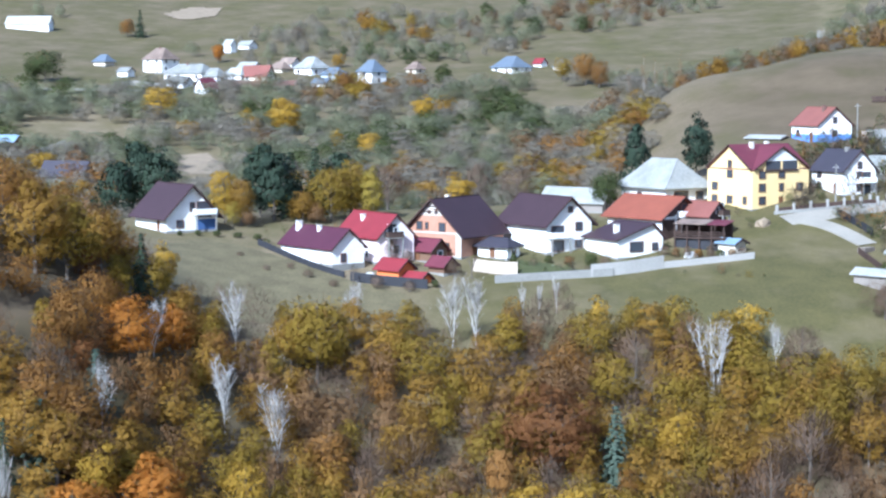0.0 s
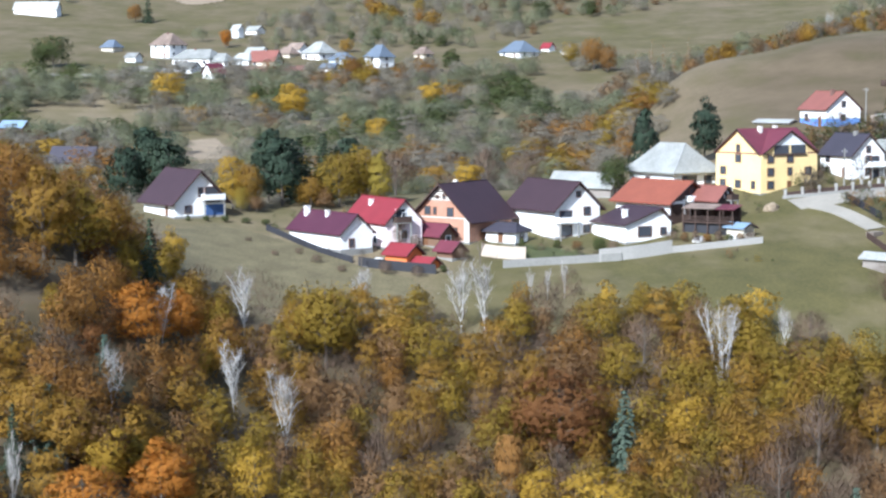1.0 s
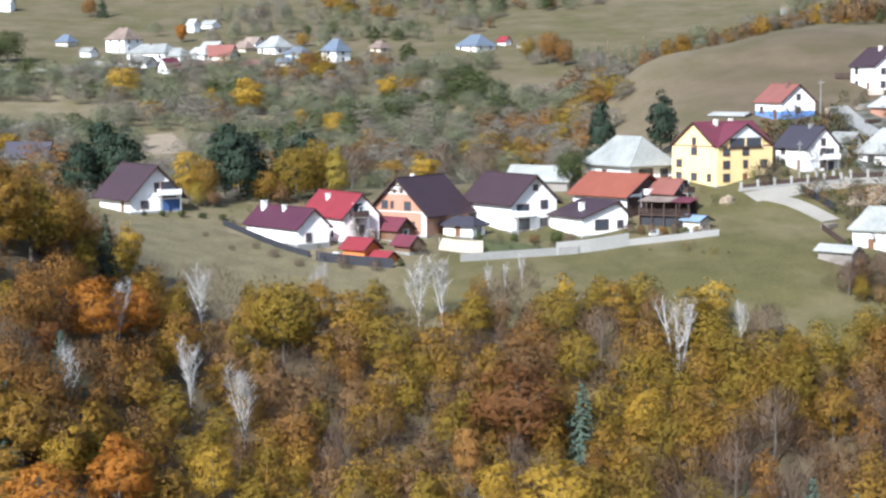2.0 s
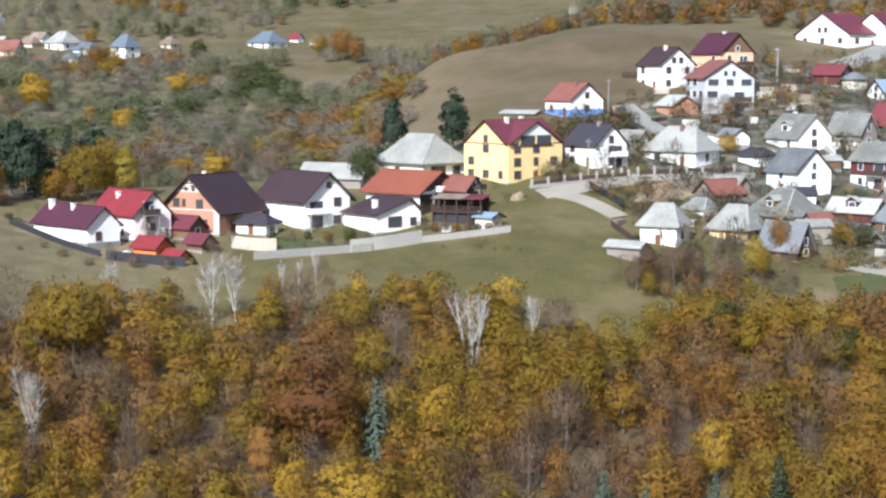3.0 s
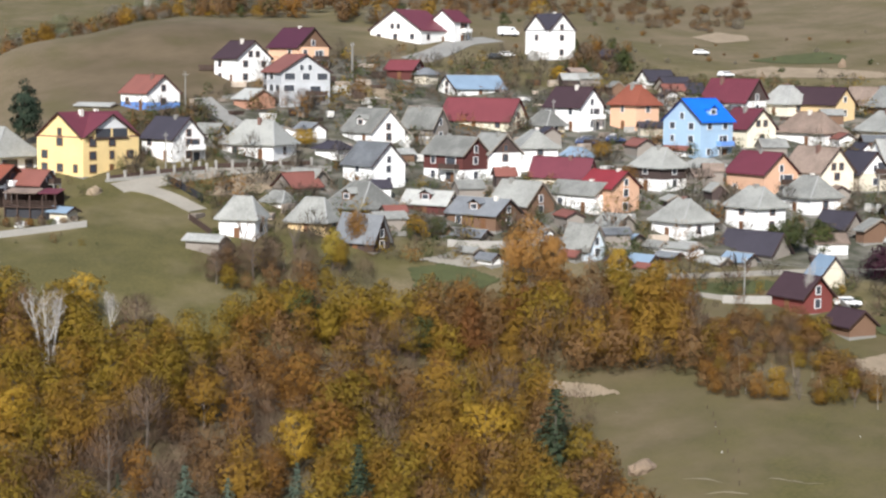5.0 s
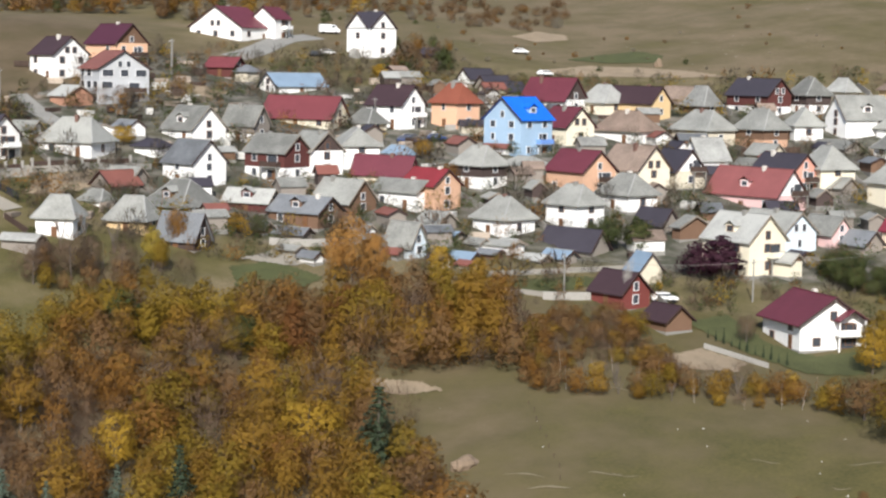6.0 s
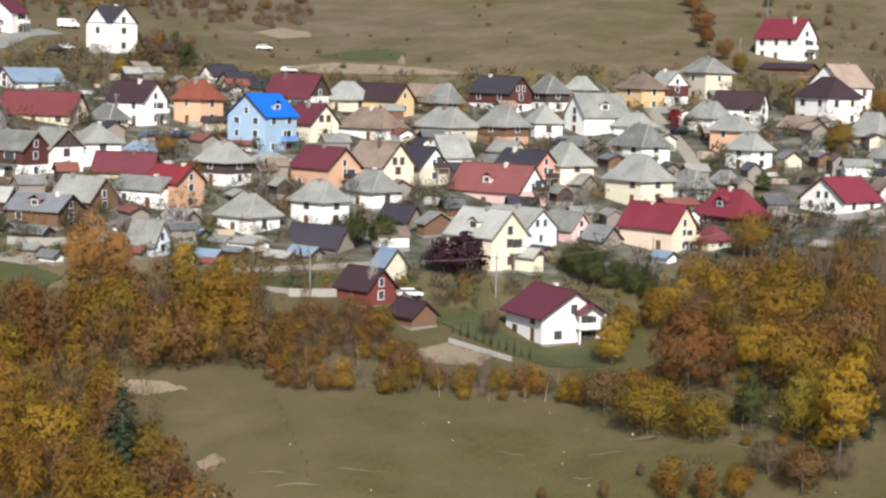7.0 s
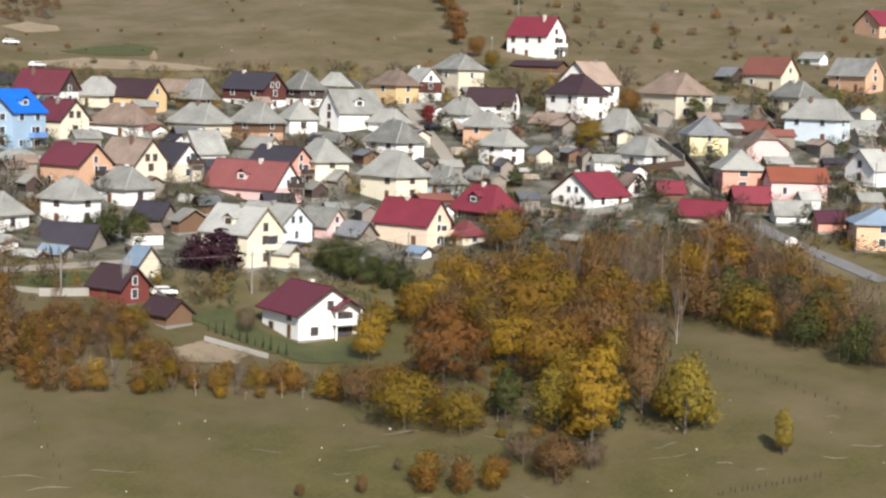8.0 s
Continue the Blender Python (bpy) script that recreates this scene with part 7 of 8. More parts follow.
def yard_fences():
    """Board fences and low walls between the plots, along the houses' own lines."""
    rnd = random.Random(31)
    for x, y, q in list(HOUSES):
        az, r = math.degrees(math.atan2(x, y)), math.hypot(x, y)
        if az < 12.5 or r > 450 or q < 3.5 or rnd.random() < 0.3:
            continue
        a = radians(-az + rnd.choice((25, 115, -65, -155)) + rnd.uniform(-8, 8))
        d, n = Vector((math.cos(a), math.sin(a))), Vector((-math.sin(a), math.cos(a)))
        c = Vector((x, y)) + n * (q + 1.5)
        half = rnd.uniform(4, 9)
        p0, p1 = c - d * half, c + d * half
        if any((Vector((hx, hy)) - p0.lerp(p1, k / 6)).length < hq * 0.85 for hx, hy, hq in HOUSES for k in range(7)):
            continue
        mat, words = rnd.choice(((TIMBER, "weathered grey board fence between two plots"), (PALE_CONCRETE, "pale concrete fence between two plots"), (DARK_TIMBER, "dark board fence round a garden"), (CONCRETE, "grey concrete block wall by a yard")))
        wall_run("plot_fence", words, [tuple(p0), tuple(p1)], rnd.uniform(1.0, 1.5), 0.14, mat, "fence", "", "plot fences")


def more_sheds():
    """Small sheds and lean-tos in the back yards."""
    rnd = random.Random(97)
    made = 0
    for _ in range(2500):
        az, r = rnd.uniform(15, 57), rnd.uniform(292, 425)
        if (az < 25 and r > 362) or r < np.interp(az, [15, 24, 30, 40, 50, 57], [300, 300, 290, 312, 325, 330]):
            continue
        x, y = at(az, r)
        L, W = rnd.uniform(3.5, 7), rnd.uniform(2.6, 4)
        if on_road(x, y, 0.5 * L) or any((x - a) ** 2 + (y - b) ** 2 < (q * 0.88 + 0.45 * L) ** 2 for a, b, q in HOUSES):
            continue
        wall, tile = rnd.choice(("oldwood", "wood", "white", "darkwood", "oldwood", "beige")), rnd.choice(("grey", "darkgrey", "grey", "palegrey", "taupe", "rust", "black"))
        words = {"oldwood": "weathered grey timber", "wood": "brown timber", "white": "whitewashed", "darkwood": "dark timber", "beige": "beige plastered"}[wall]
        house(f"small {words} shed in a back yard", x, y, ground(x, y), -az + rnd.choice((20, 110)) + rnd.uniform(-10, 10), L, W, rnd.uniform(1.8, 2.5), rnd.uniform(0.8, 1.6), "gable", wall, tile, chimney=0, plain=True, name="shed", category="shed", group="back yard sheds", over=0.3)
        made += 1
        if made >= 100:
            break


def timber_stack(x, y, rot, n, mat, words):
    """Boards or logs stacked on bearers."""
    rnd = random.Random(int(x * 10))
    ob = thing("timber_stack", x, y, ground(x, y), rot, words, "timber stack", "stacks in the yards")
    for row in range(n):
        bm = bmesh.new()
        for i in range(4):
            u = (i - 1.5) * 0.34
            box(bm, -1.6 + rnd.uniform(-0.2, 0.2), u - 0.15, row * 0.26, 1.6 + rnd.uniform(-0.2, 0.2), u + 0.15, row * 0.26 + 0.22)
        part("board_layer", bm, mat, ob)


def yard_clutter():
    rnd = random.Random(52)
    made = 0
    for _ in range(6000):
        az, r = rnd.uniform(13, 57), rnd.uniform(288, 425)
        x, y = at(az, r)
        if r < np.interp(az, [15, 24, 30, 40, 50, 57], [300, 300, 290, 312, 325, 330]) or on_road(x, y, 1.0):
            continue
        if any((x - a) ** 2 + (y - b) ** 2 < (q + 1.2) ** 2 for a, b, q in HOUSES):
            continue
        mat, words = rnd.choice(((PALE_WOOD, "pale sawn boards stacked in a yard"), (TIMBER, "weathered boards stacked in a yard"), (WHITE_SHEET, "pale building blocks stacked in a yard"), (DARK_TIMBER, "dark firewood stacked in a yard")))
        timber_stack(x, y, rnd.uniform(0, 180), rnd.randint(2, 6), mat, words)
        made += 1
        if made >= 150:
            break


def pergola(x, y, rot):
    """A raised timber terrace with posts, rails and an awning."""
    ob = thing("terrace", x, y, ground(x, y), rot, "dark timber terrace with posts and an awning", "terrace")
    bm = bmesh.new()
    box(bm, -4.5, -2, 1.5, 4.5, 2, 1.7)
    part("deck", bm, DARK_TIMBER, ob)
    for u in (-4.3, -2.15, 0, 2.15, 4.3):
        for v in (-1.85, 1.85):
            bm = bmesh.new()
            box(bm, u - 0.1, v - 0.1, -1.0, u + 0.1, v + 0.1, 4.0)
            part("post", bm, DARK_TIMBER, ob)
    for v in (-1.85, 1.85):
        for z in (1.95, 2.25, 2.55, 3.9):
            bm = bmesh.new()
            box(bm, -4.6, v - 0.06, z, 4.6, v + 0.06, z + 0.12)
            part("rail", bm, DARK_TIMBER, ob)
    bm = bmesh.new()
    box(bm, -4.5, 2.0, -1.0, 4.5, 2.15, 3.9)
    part("back_wall", bm, DARK_TIMBER, ob)
    bm = bmesh.new()
    box(bm, -4.4, -1.5, -1.0, 4.4, -1.35, 1.5)
    part("skirting", bm, BLACK_BOARD, ob, "black boarding under the deck")
    for a, b, k in ((-4.5, 1.2, "tan"), (1.4, 4.8, "wine")):
        bm = bmesh.new()
        shell(bm, [(a, -2.3, 3.95), (b, -2.3, 3.95), (b, 2.1, 4.5), (a, 2.1, 4.5)], [[0, 1, 2, 3]], 0.08)
        part("awning", bm, roof_mat(k), ob)


def wire(a, b, sag):
    """A cable between two poles."""
    cu = bpy.data.curves.new("power_line", "CURVE")
    cu.dimensions = "3D"
    cu.bevel_depth = 0.022
    sp = cu.splines.new("POLY")
    sp.points.add(12)
    for i in range(13):
        u = i / 12
        p = Vector(a).lerp(Vector(b), u)
        sp.points[i].co = (p.x, p.y, p.z - sag * 4 * u * (1 - u), 1)
    cu.materials.append(CONCRETE)
    tagged(new("power_line", cu), "thin power line hung between the poles", "power line", "power lines")


def conveyor(x, y, rot, length, rise):
    """A steel belt conveyor on trestles at the gravel works."""
    ob = thing("conveyor", x, y, ground(x, y), rot, "grey steel belt conveyor at the gravel works", "conveyor")
    tilt = math.degrees(math.atan2(rise, length))
    bm = bmesh.new()
    for v in (-0.6, 0.6):
        for z in (0, 0.7):
            box(bm, 0, v - 0.08, z, math.hypot(length, rise), v + 0.08, z + 0.14, 0, pose(0, 0, 1.2, 0, -tilt, 0))
    for i in range(9):
        box(bm, i * length / 8.5, -0.6, 0, i * length / 8.5 + 0.12, 0.6, 0.7, 0, pose(0, 0, 1.2, 0, -tilt, 0))
    part("frame", bm, CONCRETE, ob)
    bm = bmesh.new()
    box(bm, -0.3, -0.5, 0.72, math.hypot(length, rise) + 0.4, 0.5, 0.8, 0, pose(0, 0, 1.2, 0, -tilt, 0))
    part("belt", bm, RUBBER, ob)
    for u in (0.3, 0.65, 0.97):
        for v in (-0.6, 0.6):
            bm = bmesh.new()
            box(bm, u * length - 0.1, v - 0.1, -1.0, u * length + 0.1, v + 0.1, 1.2 + u * rise)
            part("leg", bm, CONCRETE, ob)

# ---- roads, walls, yards ----
road("road", "pale gravel road through the village", [(98.0, 321.9), (88.9, 318.8), (80.5, 315.8), (72.4, 312.6), (65.6, 310.1), (59.6, 308.4)], 5.0, GRAVEL)
road("road", "pale gravel side road bending downhill", [(61.2, 309.0), (65.3, 306.3), (68.0, 302.3), (70.9, 295.4)], 3.6, GRAVEL, 0.18)
road("road", "grey concrete road climbing the slope", [(96.4, 344.3), (93.8, 352.0), (92.3, 362.7), (92.1, 371.7), (91.9, 378.7)], 4.0, CONCRETE)
road("driveway", "grey concrete drive by the upper houses", [(149.8, 404.3), (158.1, 411.1), (171.9, 427.1), (183.1, 433.4)], 7.0, CONCRETE, 0.14, "driveway")
road("road", "narrow pale lane past the barns", [(135.8, 249.6), (144.0, 247.6), (155.1, 246.4), (163.6, 245.8)], 2.6, GRAVEL)
road("lane", "pale concrete lane beside the red barn", [(133.5, 241.9), (137.8, 238.4), (141.4, 234.2)], 2.2, GRAVEL, 0.14, "lane")
road("road", "pale village street running uphill", [(253.8, 267.6), (261.5, 280.2), (269.5, 294.6), (275.4, 305.7)], 3.0, GRAVEL)
road("road", "pale village street between the fences", [(271.5, 215.3), (283.2, 229.2), (293.8, 242.6), (304.9, 256.8), (310.3, 265.7)], 4.2, GRAVEL)
road("road", "grey asphalt road on the hillside", [(262.2, 195.3), (257.0, 184.0), (252.4, 171.4), (246.3, 157.9)], 3.6, ASPHALT)
road("road", "far pale road in the valley", [(-159.0, 680.1), (-137.7, 681.4), (-120.9, 684.1), (-100.3, 676.7)], 5.0, GRAVEL)
patch("yard", "pale gravel farm yard", [(101.1, 268.8), (108.3, 272.2), (115.1, 269.3), (114.9, 264.2), (107.1, 264.1)], GRAVEL, 0.16, category="yard")
patch("lawn", "green garden lawn by the white house", [(11.5, 285.0), (12.3, 293.4), (17.8, 290.3), (23.0, 285.6), (19.1, 282.4)], LAWN, 0.12, category="lawn")
patch("lawn", "green lawn round the villa", [(153.8, 219.2), (162.4, 220.9), (160.2, 208.0), (163.0, 199.5), (170.6, 198.3), (162.4, 188.6), (156.1, 193.5), (154.2, 207.0)], LAWN, 0.12, category="lawn")
patch("lawn", "green strip of grass by the lane", [(135.1, 244.4), (148.2, 243.8), (155.1, 241.1), (144.2, 237.2), (135.4, 237.8)], LAWN, 0.12, category="lawn")
patch("lawn", "green kitchen garden grass", [(97.9, 265.3), (106.1, 266.7), (110.8, 256.9), (105.4, 252.9), (94.5, 250.9)], LAWN, 0.12, category="lawn")
patch("bare_ground", "bare sandy building plot", [(139.7, 206.3), (148.8, 208.1), (151.6, 200.8), (147.0, 197.4), (139.3, 201.5)], DIRT, 0.12, category="bare ground")
patch("bare_ground", "heap of bare sandy soil by the quarry cut", [(-75.7, 503.1), (-80.5, 540.7), (-72.6, 546.7), (-63.7, 522.6), (-64.5, 509.1)], DIRT, 0.12, category="bare ground")
patch("bare_ground", "trampled pale earth at the field edge", [(98.7, 215.0), (99.7, 219.2), (106.7, 212.9), (106.9, 208.3), (101.6, 210.8)], DIRT, 0.1, category="bare ground")
patch("bare_ground", "sandy plot beside the unfinished house", [(123.4, 380.0), (129.6, 386.5), (134.2, 380.2), (137.1, 373.4), (130.3, 365.4), (122.5, 369.1)], DIRT, 0.12, category="bare ground")
patch("vegetable_garden", "brown vegetable garden behind the road", [(74.2, 303.0), (79.6, 311.9), (91.6, 316.9), (91.0, 309.3), (81.2, 302.3)], DIRT, 0.1, category="garden")
patch("bare_ground", "strip of bare pale soil above the village", [(227.4, 390.3), (242.4, 393.0), (251.7, 383.4), (259.7, 369.9), (262.7, 360.9), (251.5, 365.4), (238.9, 376.6), (229.2, 382.3)], DIRT, 0.12, category="bare ground")
patch("lawn", "green patch of grass on the upper meadow", [(241.5, 402.9), (253.7, 405.8), (265.1, 404.1), (266.2, 393.5), (259.3, 385.9), (249.4, 393.2)], LAWN, 0.12, category="grass")
patch("bare_ground", "bleached strip of mown field across the valley", [(-142.1, 911.7), (-131.3, 937.3), (-115.9, 932.1), (-113.9, 904.9), (-130.6, 891.5)], DIRT, 0.3, 3.0, category="bare ground")
patch("bare_ground", "scraped pale soil on the upper meadow", [(246.1, 440.3), (258.9, 448.1), (263.6, 440.1), (259.8, 432.3), (248.8, 430.6)], DIRT, 0.12, category="bare ground")
patch("straw_field", "dry straw-coloured field below the first houses", [(-46.8, 288.1), (-40.0, 299.5), (-32.6, 294.5), (-25.8, 289.9), (-18.8, 282.6), (-14.1, 278.2), (-6.9, 273.5), (-3.3, 264.0), (-13.2, 258.7), (-24.3, 254.2), (-32.2, 252.4), (-39.6, 258.5)], STRAW_FIELD, 0.1, category="field")
wall_run("garden_wall", "long pale concrete wall below the houses", [(8.2, 279.4), (14.5, 280.9), (23.6, 282.1), (27.2, 282.5)], 1.2, 0.3, CONCRETE)
wall_run("garden_wall", "tall pale concrete retaining wall", [(23.6, 282.1), (29.1, 283.0), (35.6, 285.9)], 2.0, 0.4, PALE_CONCRETE)
wall_run("garden_wall", "low pale concrete wall along the pasture", [(35.6, 285.9), (42.3, 287.3), (50.9, 289.3)], 1.0, 0.3, PALE_CONCRETE)
wall_run("garden_wall", "short pale plank fence by the annex", [(4.9, 286.4), (7.6, 283.9), (12.0, 284.4)], 2.0, 0.12, PALE_WOOD, "fence")
wall_run("dark_fence", "long dark board fence on the field edge", [(-31.1, 297.9), (-27.8, 293.6), (-24.6, 289.4), (-20.2, 284.0), (-15.6, 280.3)], 1.0, 0.15, BLACK_BOARD, "fence")
wall_run("dark_fence", "dark board fence below the red-roofed sheds", [(-14.6, 278.6), (-9.4, 277.0), (-2.4, 275.6)], 1.5, 0.15, BLACK_BOARD, "fence")
wall_run("dark_fence", "black board fence beside the road", [(68.9, 310.0), (70.6, 306.7), (71.8, 303.2), (72.8, 299.9)], 1.3, 0.12, BLACK_BOARD, "fence")
wall_run("garden_wall", "pale plaster wall below the grey barns", [(108.5, 275.2), (113.6, 273.0), (124.5, 272.3)], 1.2, 0.3, PALE_CONCRETE)
wall_run("garden_wall", "white wall beside the lane", [(137.9, 235.0), (140.4, 233.2), (144.9, 232.3)], 1.2, 0.3, PALE_CONCRETE)
wall_run("garden_wall", "pale stone wall below the red-roofed house", [(211.2, 214.9), (211.4, 211.0), (214.0, 208.9)], 0.9, 0.4, CONCRETE)
wall_run("street_fence", "dark fence along the village street", [(295.6, 241.0), (284.8, 227.6), (272.1, 213.5)], 1.5, 0.12, DARK_TIMBER, "fence")
wall_run("street_fence", "grey fence above the street", [(313.8, 282.9), (309.2, 269.9), (306.0, 258.6), (305.1, 249.7)], 1.4, 0.12, TIMBER, "fence")
wall_run("garden_wall", "long red-brown fence wall in the far village", [(-85.2, 693.3), (-69.4, 689.2), (-56.4, 690.9)], 2.0, 0.3, OLD_BRICK)
wall_run("garden_wall", "white garden wall in the far village", [(-125.6, 692.4), (-121.3, 698.8), (-108.5, 688.2)], 2.0, 0.3, PALE_CONCRETE)
wall_run("garden_wall", "low concrete wall under the yellow house", [(58.3, 312.2), (62.9, 312.3), (68.3, 313.2), (77.1, 314.9)], 0.5, 0.3, CONCRETE)
wall_run("road_fence", "low dark metal fence between pillars beside the road", [(58.8, 312.35), (77.3, 315.65)], 1.0, 0.08, DARK_TIMBER, "fence")
wall_run("road_fence", "low rust-brown metal fence between pillars beside the road", [(79.0, 317.1), (98.7, 320.75)], 1.0, 0.08, DARK_TIMBER, "fence")
pillars((58.8, 312.3), (77.3, 315.6), 7)
pillars((73.0, 316.0), (98.7, 320.7), 9)
field_posts((156.6, 120.4), (168.3, 115.1), 18)
field_posts((190.4, 150.3), (187.0, 124.2), 16)
field_posts((113.6, 196.6), (104.9, 173.4), 9)
pergola(43.6, 297.0, -28)
wall_run("garden_wall", "low pale wall round the villa garden", [(149.5, 208.5), (151.5, 203.5), (153.0, 198.0)], 0.7, 0.25, PALE_CONCRETE)
tree("spruce", 152.8, 212.2, 1.6, 0.55)
tree("spruce", 153.2, 210.8, 2.1, 0.55)
tree("spruce", 153.6, 209.4, 2.6, 0.55)
tree("spruce", 154.0, 208.0, 1.6, 0.55)
tree("spruce", 154.4, 206.6, 2.1, 0.55)
tree("spruce", 154.7, 205.2, 2.6, 0.55)
tree("spruce", 155.1, 203.8, 1.6, 0.55)
tree("spruce", 155.4, 202.3, 2.1, 0.55)
tree("spruce", 155.7, 200.9, 2.6, 0.55)
tree("spruce", 156.0, 199.5, 1.6, 0.55)
tree("spruce", 156.3, 198.0, 2.1, 0.55)
conveyor(-122.7, 521.4, 12, 12, 4)
heap(256.4, 183.6, 5, 2.5, 1.1, WHITE_SHEET, "mound", "heap of pale rubble beside the road")
# ---- poles ----
pole(140.9, 233.7, 7.2)
pole(170.7, 225.5, 6.8)
pole(203.6, 224.9, 4.9)
pole(217.3, 217.0, 6.1)
pole(85.7, 368.4, 8.2)
pole(127.7, 384.3, 9.7)
pole(130.1, 390.7, 8.1)
pole(70.2, 317.3, 6.7)
pole(291.1, 189.7, 7.8)
pole(382.9, 376.7, 6.8)
pole(330.2, 334.2, 6.0)
pole(156.9, 338.5, 6.5)
pole(132.9, 281.0, 4.2)
wire((140.9, 233.7, 31.0), (170.7, 225.5, 30.1), 0.9)
wire((170.7, 225.5, 30.1), (203.6, 224.9, 31.7), 0.9)
wire((203.6, 224.9, 31.7), (217.3, 217.0, 34.4), 0.9)
# ---- vehicles ----
vehicle('van', 'white', 190.0, 439.5, -13)
vehicle('car', 'white', 175.9, 407.9, -15)
vehicle('car', 'darkgrey', 172.4, 406.0, -8)
vehicle('car', 'blue', 158.0, 325.2, -21)
vehicle('car', 'blue', 164.8, 325.3, -22)
vehicle('car', 'white', 233.7, 412.7, -35)
vehicle('car', 'white', 224.1, 383.3, 10)
vehicle('car', 'black', 268.6, 289.5, -3)
vehicle('car', 'darkgrey', 296.5, 249.1, 0)
vehicle('car', 'darkgrey', 159.7, 326.6, -20)
vehicle('car', 'white', 156.0, 228.5, -24)
heap(126.4, 367.2, 4.5, 2.2, 0.9, WHITE_SHEET, "mound", "heap of pale building material under sheets")
heap(182.3, 405.9, 3.2, 2.6, 2.2, CONCRETE, "mound", 'heap of grey building sand')
heap(40.9, 291.9, 2.4, 1.6, 0.9, WHITE_SHEET, "mound", 'pale rubble in a garden bed')
heap(46.4, 291.6, 1.8, 1.4, 1.1, WHITE_SHEET, "mound", 'pale rubble in a garden bed')
heap(-11.6, 281.0, 2.2, 1.4, 0.8, WHITE_SHEET, "mound", 'white sheeting over a heap by the sheds')
heap(55.4, 306.7, 3.0, 2.0, 1.2, DIRT, "mound", 'heap of yellow sand by the road')
heap(97.9, 184.2, 4.5, 2.5, 1.2, STRAW, "mound", 'pale heap of dry brushwood on the field')
heap(256.6, 381.8, 2.2, 1.8, 2.0, STRAW, "mound", 'grey haystack on the meadow')
# ---- single trees ----
tree('rust', -39.3, 188.3, 9.0, 1.20)
tree('ochre', -39.8, 180.4, 9.0, 1.20)
tree('umber', -37.4, 182.8, 8.0, 1.20)
tree('rust', -42.5, 187.9, 9.0, 1.20)
tree('ochre', -42.9, 180.2, 9.0, 1.20)
tree('ochre', -49.6, 215.3, 12.0, 1.10)
tree('olive', -46.7, 219.3, 11.0, 1.10)
tree('rust', -55.7, 225.0, 9.0, 1.10)
tree('ochre', -44.9, 231.7, 9.0, 1.00)
tree('spruce', -39.3, 230.6, 11.0, 0.90)
tree('gold', -39.2, 248.9, 8.0, 0.70, 1)
tree('olive', -17.0, 238.0, 12.5, 1.15)
tree('ochre', -20.6, 239.4, 9.0, 1.00)
tree('copper', 13.1, 213.7, 13.0, 1.25, 0)
tree('amber', -30.1, 181.4, 10.5, 1.15)
tree('amber', -36.0, 169.9, 9.0, 1.20)
tree('gold', 16.6, 192.9, 9.6, 1.25, 0)
tree('amber', -38.0, 212.7, 9.0, 1.15)
tree('amber', -34.3, 223.4, 8.0, 1.00)
tree('gold', -36.0, 181.5, 8.0, 1.00, 1)
tree('gold', 29.1, 217.1, 8.5, 1.10, 1)
tree('gold', 10.0, 198.5, 8.0, 0.90, 1)
tree('apricot', 6.7, 204.5, 10.0, 0.62, 2)
tree('bluespruce', -41.6, 180.7, 8.5, 1.30)
tree('spruce', -44.0, 175.3, 8.0, 0.90)
tree('bluespruce', 21.0, 212.8, 10.5, 1.25)
tree('bluespruce', -39.0, 197.6, 8.0, 1.20)
tree('gold', -22.0, 194.8, 8.0, 0.90, 0)
tree('twig', 26.4, 241.7, 8.0, 1.10)
tree('twig', 49.9, 244.8, 7.0, 1.10)
tree('twig', 44.6, 213.1, 10.5, 1.10)
tree('twig', 38.1, 203.4, 9.0, 1.00)
tree('olive', -2.9, 236.7, 9.0, 1.20)
tree('olive', 20.6, 246.1, 8.0, 1.20)
tree('olive', 22.4, 232.3, 8.5, 1.20)
tree('ochre', -12.7, 249.9, 8.0, 1.00)
tree('gold', 83.7, 198.3, 8.5, 1.25, 0)
tree('spruce', 90.2, 192.3, 10.0, 1.75)
tree('spruce', 64.9, 191.8, 9.4, 1.3)
tree('bluespruce', 57.9, 193.3, 7.0, 1.1)
tree('bluespruce', 49.0, 190.4, 7.0, 1.1)
tree('bluespruce', 44.7, 193.0, 7.6, 1.4)
tree('spruce', 37.6, 195.2, 6.0, 0.80)
tree('olive', 86.8, 232.6, 6.5, 1.20)
tree('green', 87.8, 233.2, 6.5, 1.10)
tree('copper', 94.5, 230.8, 8.0, 0.80)
tree('olive', 72.1, 244.6, 8.0, 1.30)
tree('olive', 81.5, 241.9, 7.5, 1.30)
tree('ochre', 76.0, 197.2, 9.0, 1.20)
tree('gold', 61.1, 204.6, 9.0, 0.80, 0)
tree('ochre', 53.3, 218.9, 9.0, 1.00)
tree('apricot', 114.3, 254.4, 11.0, 0.75, 0)
tree('apricot', 116.6, 250.4, 10.0, 0.70, 2)
tree('apricot', 111.4, 254.2, 9.0, 0.60, 1)
tree('gold', 123.3, 241.4, 9.0, 0.60, 0)
tree('gold', 130.2, 241.9, 6.0, 0.60, 0)
tree('copper', 160.9, 169.9, 11.9, 1.12, 0)
tree('gold', 163.6, 188.6, 7.4, 0.85, 0)
tree('olive', 172.2, 196.5, 6.3, 1.34)
tree('olive', 145.9, 161.0, 8.0, 1.38, 0)
tree('umber', 148.2, 171.9, 6.0, 1.54)
tree('ochre', 154.1, 173.1, 4.5, 1.48)
tree('olive', 149.4, 154.6, 6.0, 1.32, 0)
